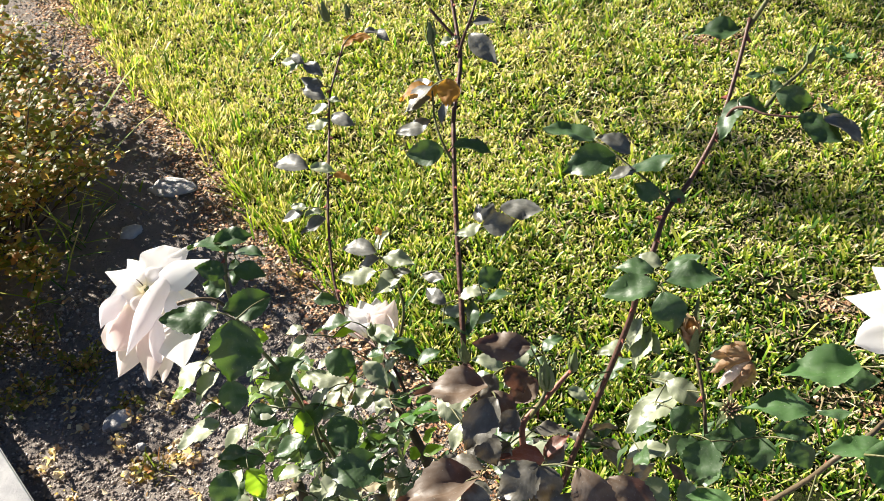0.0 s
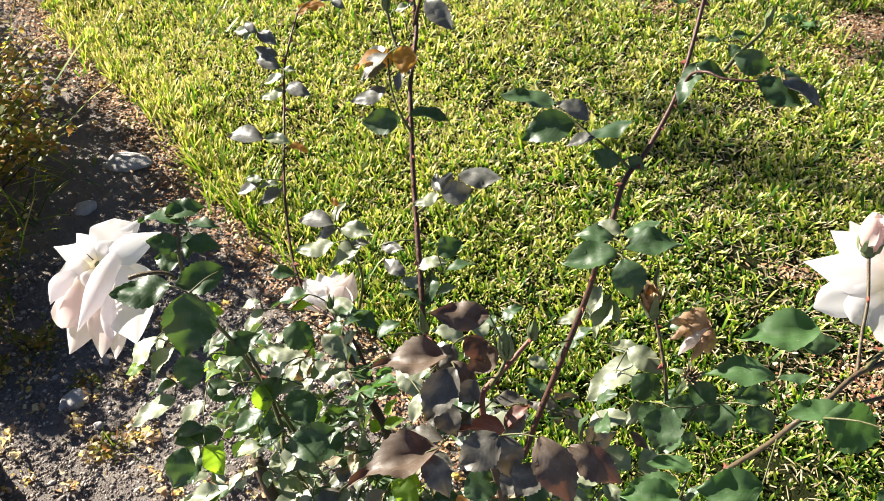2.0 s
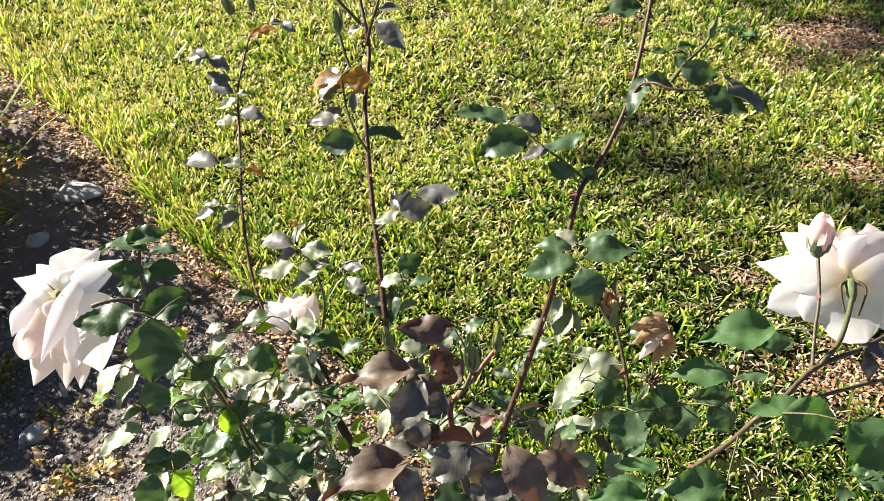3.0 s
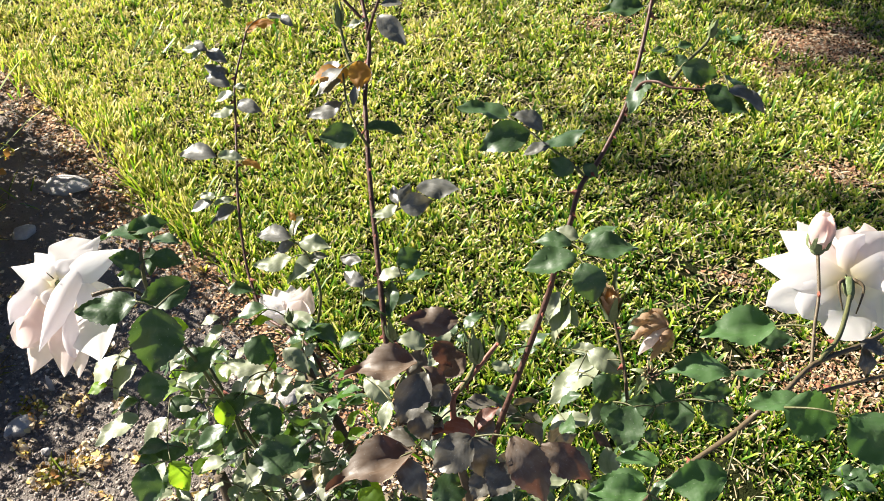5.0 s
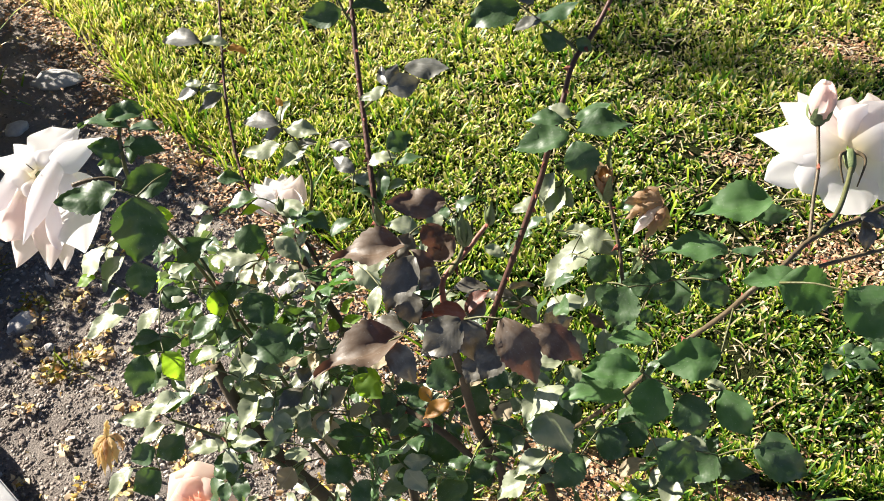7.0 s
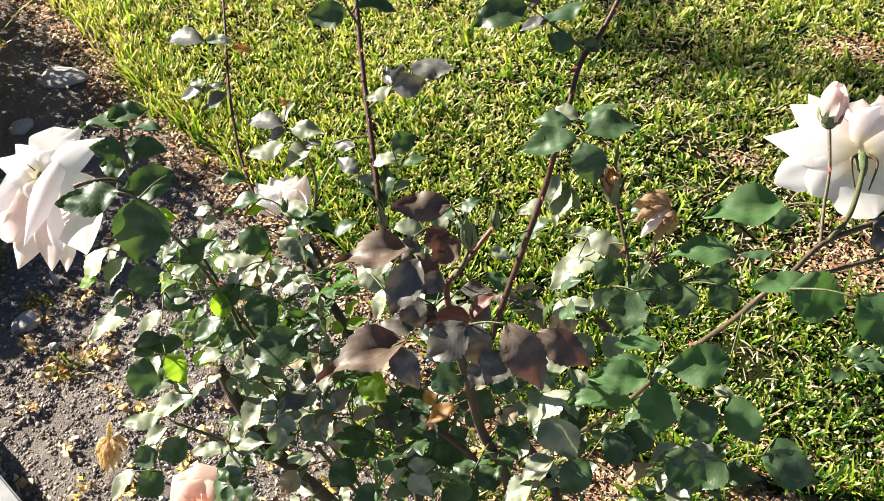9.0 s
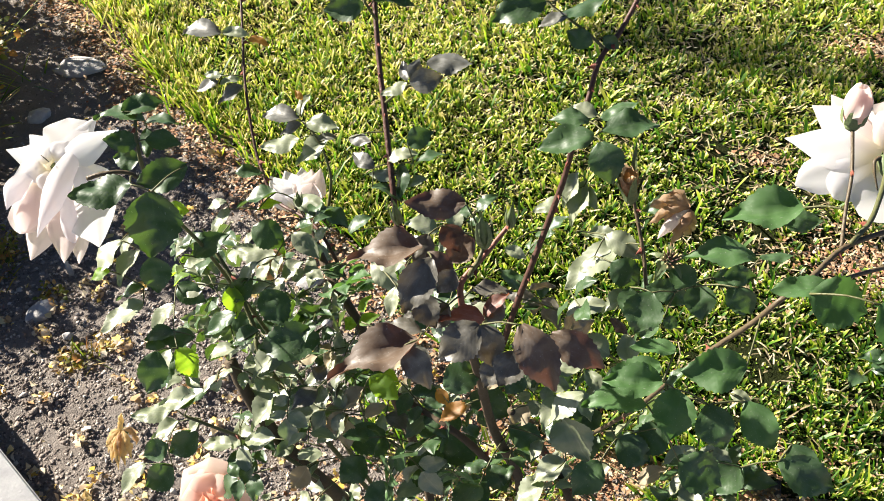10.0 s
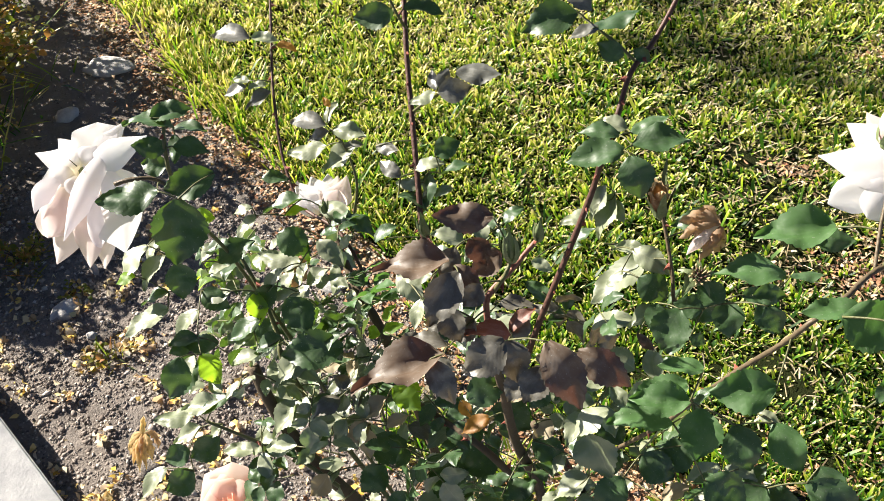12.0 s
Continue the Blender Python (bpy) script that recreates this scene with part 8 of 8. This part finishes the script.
def shrub(name, x, y, rx, ry, tall, n_stems, n_leaves, size, seed, label):
    rng = np.random.default_rng(seed)
    ob = new(name)
    ob.location = (x, y, soil_height(x, y))
    tagged(ob, label, "weed" if tall < 0.2 else "shrub", "small weeds" if tall < 0.2 else "low shrubs on the bed")
    tips = []
    for k in range(n_stems):
        a, d = rng.uniform(0, 6.283), math.sqrt(rng.uniform(0.02, 1))
        end = Vector((math.cos(a) * rx * d, math.sin(a) * ry * d, tall * (1 - 0.38 * d * d) * rng.uniform(0.35, 1.1)))
        foot = Vector((end.x * 0.25, end.y * 0.25, -0.01))
        mid = foot.lerp(end, 0.5) + Vector((rng.normal(0, tall * 0.05), rng.normal(0, tall * 0.05), tall * 0.10))
        part("stem", tube("stem", [foot, mid, end], min(0.0028, tall * 0.014), 0.0010, STEM["bark" if k % 3 else "red"], 5, 4), ob)
        tips.append([foot, mid, end])
    fuzz = min(0.022, tall * 0.12)
    lines = [smooth_line(t, 6) for t in tips]
    centre = []
    for k in range(n_leaves):
        line = lines[k % n_stems]
        p = line[min(len(line) - 1, int(len(line) * rng.uniform(0.25, 1.0) ** 0.7))]
        centre.append((p.x + rng.normal(0, fuzz), p.y + rng.normal(0, fuzz), max(0.004, p.z + rng.normal(0, fuzz * 0.8))))
    verts = small_leaves(rng, np.array(centre), rng.uniform(0.6, 1.3, n_leaves) * size)
    leaves = part("foliage", bulk("foliage", verts, SMALL_FACES, SMALL_LEAF, True), ob)
    tagged(leaves, "small olive and russet leaves", kind="stuff")
    return ob


def tuft(name, x, y, n, length, wide, seed, label, spread=0.02, lean=0.35, lawn=False, material=None):
    rng = np.random.default_rng(seed)
    z = lawn_height(x, y) if lawn else soil_height(x, y)
    root = np.stack([rng.normal(0, spread, n), rng.normal(0, spread, n), np.full(n, -0.004)], 1)
    verts = blades(rng, root, length * rng.uniform(0.6, 1.2, n), wide * rng.uniform(0.7, 1.3, n), rng.uniform(0, 6.283, n), np.abs(rng.normal(lean, 0.3, n)))
    ob = new(name, bulk(name, verts, BLADE_FACES, material or GRASS, True, BLADE_ALONG))
    ob.location = (x, y, z)
    return tagged(ob, label, "weed", "small weeds")


def broad_weed(x, y, n, size, seed, label, tone="lime", lawn=True):
    rng = random.Random(seed)
    ob = new("weed")
    ob.location = (x, y, lawn_height(x, y) if lawn else soil_height(x, y))
    tagged(ob, label, "weed")
    for k in range(n):
        a = 6.283 * k / n + rng.uniform(-0.3, 0.3)
        s = size * rng.uniform(0.7, 1.15)
        way = Vector((math.cos(a), math.sin(a), rng.uniform(0.25, 0.9))).normalized()
        leaf(ob, way * 0.012 + Vector((0, 0, 0.004)), way * s, (-way.x * 0.4, -way.y * 0.4, 1), rng.uniform(0.5, 0.7), tone)
    part("root_crown", tube("root_crown", [(0, 0, -0.01), (0, 0, 0.006), (0, 0, 0.014)], 0.006, 0.004, STEM["green"], 6, 2), ob)
    return ob


def shoot(x, y, top, tone, seed, label, n=5, size=0.045, lawn=True):
    """A low leafy stem, leaning to its top."""
    rng = random.Random(seed)
    ob = new("weed")
    ob.location = (x, y, lawn_height(x, y) if lawn else soil_height(x, y))
    tagged(ob, label, "weed")
    top = Vector(top)
    line = [Vector((0, 0, -0.01)), top * 0.5 + Vector((0, 0, 0.012)), top]
    part("stem", tube("stem", line, 0.0022, 0.0012, STEM["green"], 6, 4), ob)
    pts = smooth_line(line, 6)
    for k in range(n):
        p = pts[int((0.35 + 0.6 * k / n) * (len(pts) - 1))]
        a = rng.uniform(0, 6.283)
        way = Vector((math.cos(a), math.sin(a), rng.uniform(-0.1, 0.5))).normalized()
        leaf(ob, p, p + way * size * rng.uniform(0.7, 1.1), (0, 0, 1), 0.6, tone)
    return ob


shrub("low_shrub", -1.22, 1.67, 0.34, 0.38, 0.40, 110, 8000, 0.0175, 2, "straggly low shrub with small olive and russet leaves")
shrub("low_shrub", -1.76, 2.36, 0.26, 0.30, 0.34, 60, 4200, 0.0180, 6, "leafy low shrub with yellowing leaves on the bed")
shrub("low_shrub", -1.40, 2.03, 0.22, 0.24, 0.33, 60, 4200, 0.0175, 7, "leafy low shrub with olive leaves on the bed")
# Stands out of view; added only to shade the soil by the path.
shrub("low_shrub", -1.155, 1.33, 0.09, 0.08, 0.27, 24, 1500, 0.0165, 9, "unseen small shrub added beside the path to shade the bed")
for x, y, wide, tall, n, seed in ((-1.00, 1.345, 0.075, 0.10, 260, 51), (-0.865, 1.30, 0.055, 0.085, 170, 52), (-0.945, 1.215, 0.06, 0.05, 150, 53), (-0.735, 1.21, 0.03, 0.03, 60, 54), (-0.66, 1.08, 0.03, 0.025, 60, 55)):
    shrub("small_weed", x, y, wide, wide, tall, 9, n, 0.010, seed, "low tawny weed with tiny yellowing leaves on the soil")
tuft("grass_weed", -0.865, 1.285, 60, 0.055, 0.0022, 12, "small dry tawny weed tuft on the soil", 0.02, 0.7, material=SMALL_LEAF)
tuft("grass_weed", -0.66, 1.07, 30, 0.04, 0.002, 13, "small dry weed seedling on the soil", 0.02, 0.8, material=SMALL_LEAF)
tuft("grass_weed", -0.71, 1.40, 40, 0.035, 0.003, 14, "low olive weed seedling on the soil", 0.025, 1.0, material=SMALL_LEAF)
tuft("grass_weed", -0.66, 1.85, 22, 0.10, 0.0035, 15, "stray green grass sprouts at the turf edge", 0.03, 0.35)
tuft("grass_weed", -0.58, 1.76, 26, 0.08, 0.0035, 16, "stray green grass sprouts at the turf edge", 0.03, 0.5)
tuft("grass_weed", -0.88, 2.02, 14, 0.022, 0.005, 17, "tiny green seedling on the shaded soil", 0.012, 1.0)
tuft("grass_weed", -0.99, 1.82, 16, 0.12, 0.004, 18, "yellow green grass sprout beside the low shrub", 0.02, 0.9)
tuft("grass_weed", -1.02, 1.68, 16, 0.16, 0.004, 19, "yellow green grass sprout beside the low shrub", 0.03, 0.6)
tuft("grass_weed", -1.24, 2.06, 10, 0.30, 0.003, 20, "tall thin grass stalks in the low shrub", 0.02, 0.15)
tuft("grass_weed", 1.02, 1.95, 40, 0.11, 0.004, 22, "longer grass tuft in the lawn", 0.03, 0.6, True)
broad_weed(0.752, 2.472, 9, 0.055, 3, "broad leaved bright green weed in the lawn", "fresh")
tuft("grass_weed", -1.28, 2.19, 46, 0.07, 0.0025, 23, "pale dry weed heap on the soil", 0.03, 0.9, material=STRAW)
tuft("grass_weed", -1.28, 1.98, 18, 0.26, 0.0045, 24, "long yellow green grass blades in the low shrub", 0.05, 0.5)
tuft("grass_weed", -1.20, 1.86, 18, 0.30, 0.0045, 25, "long yellow green grass blades in the low shrub", 0.06, 0.6)
tuft("grass_weed", -1.05, 1.55, 14, 0.20, 0.004, 26, "long yellow green grass blades in the low shrub", 0.05, 0.7)
broad_weed(0.22, 2.21, 5, 0.04, 4, "small bright green weed in the lawn")
shoot(0.58, 0.98, (0.16, 0.08, 0.05), "green", 5, "grey green weed shoot lying on the lawn", 9, 0.048)
shoot(0.74, 1.10, (0.12, -0.08, 0.06), "green", 7, "grey green weed leaves low in the lawn", 6, 0.05)
stone("rock", -0.862, 1.865, 0.056, 0.034, 0.011, 8, 2.3, "flat pale grey rock half sunk in the soil")
stone("rock", -0.905, 1.70, 0.026, 0.022, 0.011, 40, 4.0, "small grey stone beside the shrub")
stone("rock", -0.752, 1.178, 0.030, 0.024, 0.016, 70, 7.0, "rough pale grey stone on the soil")
stone("rock", -0.525, 0.860, 0.020, 0.017, 0.014, 20, 9.0, "small round brown clod of earth", SOIL)
stone("rock", -0.69, 1.12, 0.010, 0.008, 0.007, 0, 12.0, "small pale pebble on the soil")
stone("rock", -0.724, 1.268, 0.006, 0.005, 0.030, 0, 21.0, "slim pale bluish stone standing in the soil")
stone("rock", -0.28, 1.24, 0.024, 0.018, 0.012, 30, 15.0, "pale stone below the rose bush")
stone("rock", -0.24, 1.16, 0.016, 0.012, 0.010, 80, 18.0, "pale stone below the rose bush")

def shade_tree(x, y):
    """A young tree out on the lawn, up-sun: unseen, added to cast shade."""
    rng = np.random.default_rng(77)
    ob = new("tree")
    ob.location = (x, y, 0.0)
    tagged(ob, "unseen leafy tree added to shade the lawn", "tree")
    part("trunk", tube("trunk", [(0, 0, -0.05), (0.03, 0.02, 1.2), (-0.02, 0.05, 2.4), (0.02, 0.03, 3.6)], 0.05, 0.02, STEM["bark"], 9, 6, 0.05), ob)
    centre = []
    # The first two limbs are set so that their shade falls on the lawn.
    limbs = [[(0.0, 0.04, 2.4), (-0.50, -0.70, 2.86), (0.30, -1.14, 2.95)], [(0, 0.04, 2.5), (-0.05, -0.1, 2.9), (-0.12, -0.10, 3.2)],
             [(0, 0.04, 2.6), (0.3, 0.1, 3.1), (0.55, 0.05, 3.5)], [(0, 0.04, 2.7), (-0.2, 0.4, 3.2), (-0.3, 0.7, 3.6)], [(0, 0.03, 3.0), (0.1, -0.1, 3.6), (0.1, -0.2, 4.1)]]
    for k, limb in enumerate(limbs):
        part("limb", tube("limb", limb, 0.010, 0.004, STEM["bark"], 7, 6, 0.05), ob)
        line = smooth_line(limb, 8)
        low, many, wide = (0.50, 150, 0.065) if k < 1 else (0.7, 130, 0.07) if k < 2 else (0.3, 420, 0.20)
        for q in range(many):
            p = line[min(len(line) - 1, int(len(line) * rng.uniform(low, 1.0)))]
            centre.append((p.x + rng.normal(0, wide * 1.4), p.y + rng.normal(0, wide), p.z + rng.normal(0, wide)))
    crown = part("crown", bulk("crown", small_leaves(rng, np.array(centre), rng.uniform(0.05, 0.09, len(centre))), SMALL_FACES, SMALL_LEAF, True), ob)
    tagged(crown, "loose crown of small green leaves", kind="stuff")


shade_tree(-4.06, 5.15)

# ---- large surfaces ----
build_ground()
build_lawn()
build_slab()
build_crumbs()
build_litter()
build_chips()
build_grass()
build_stray_grass()
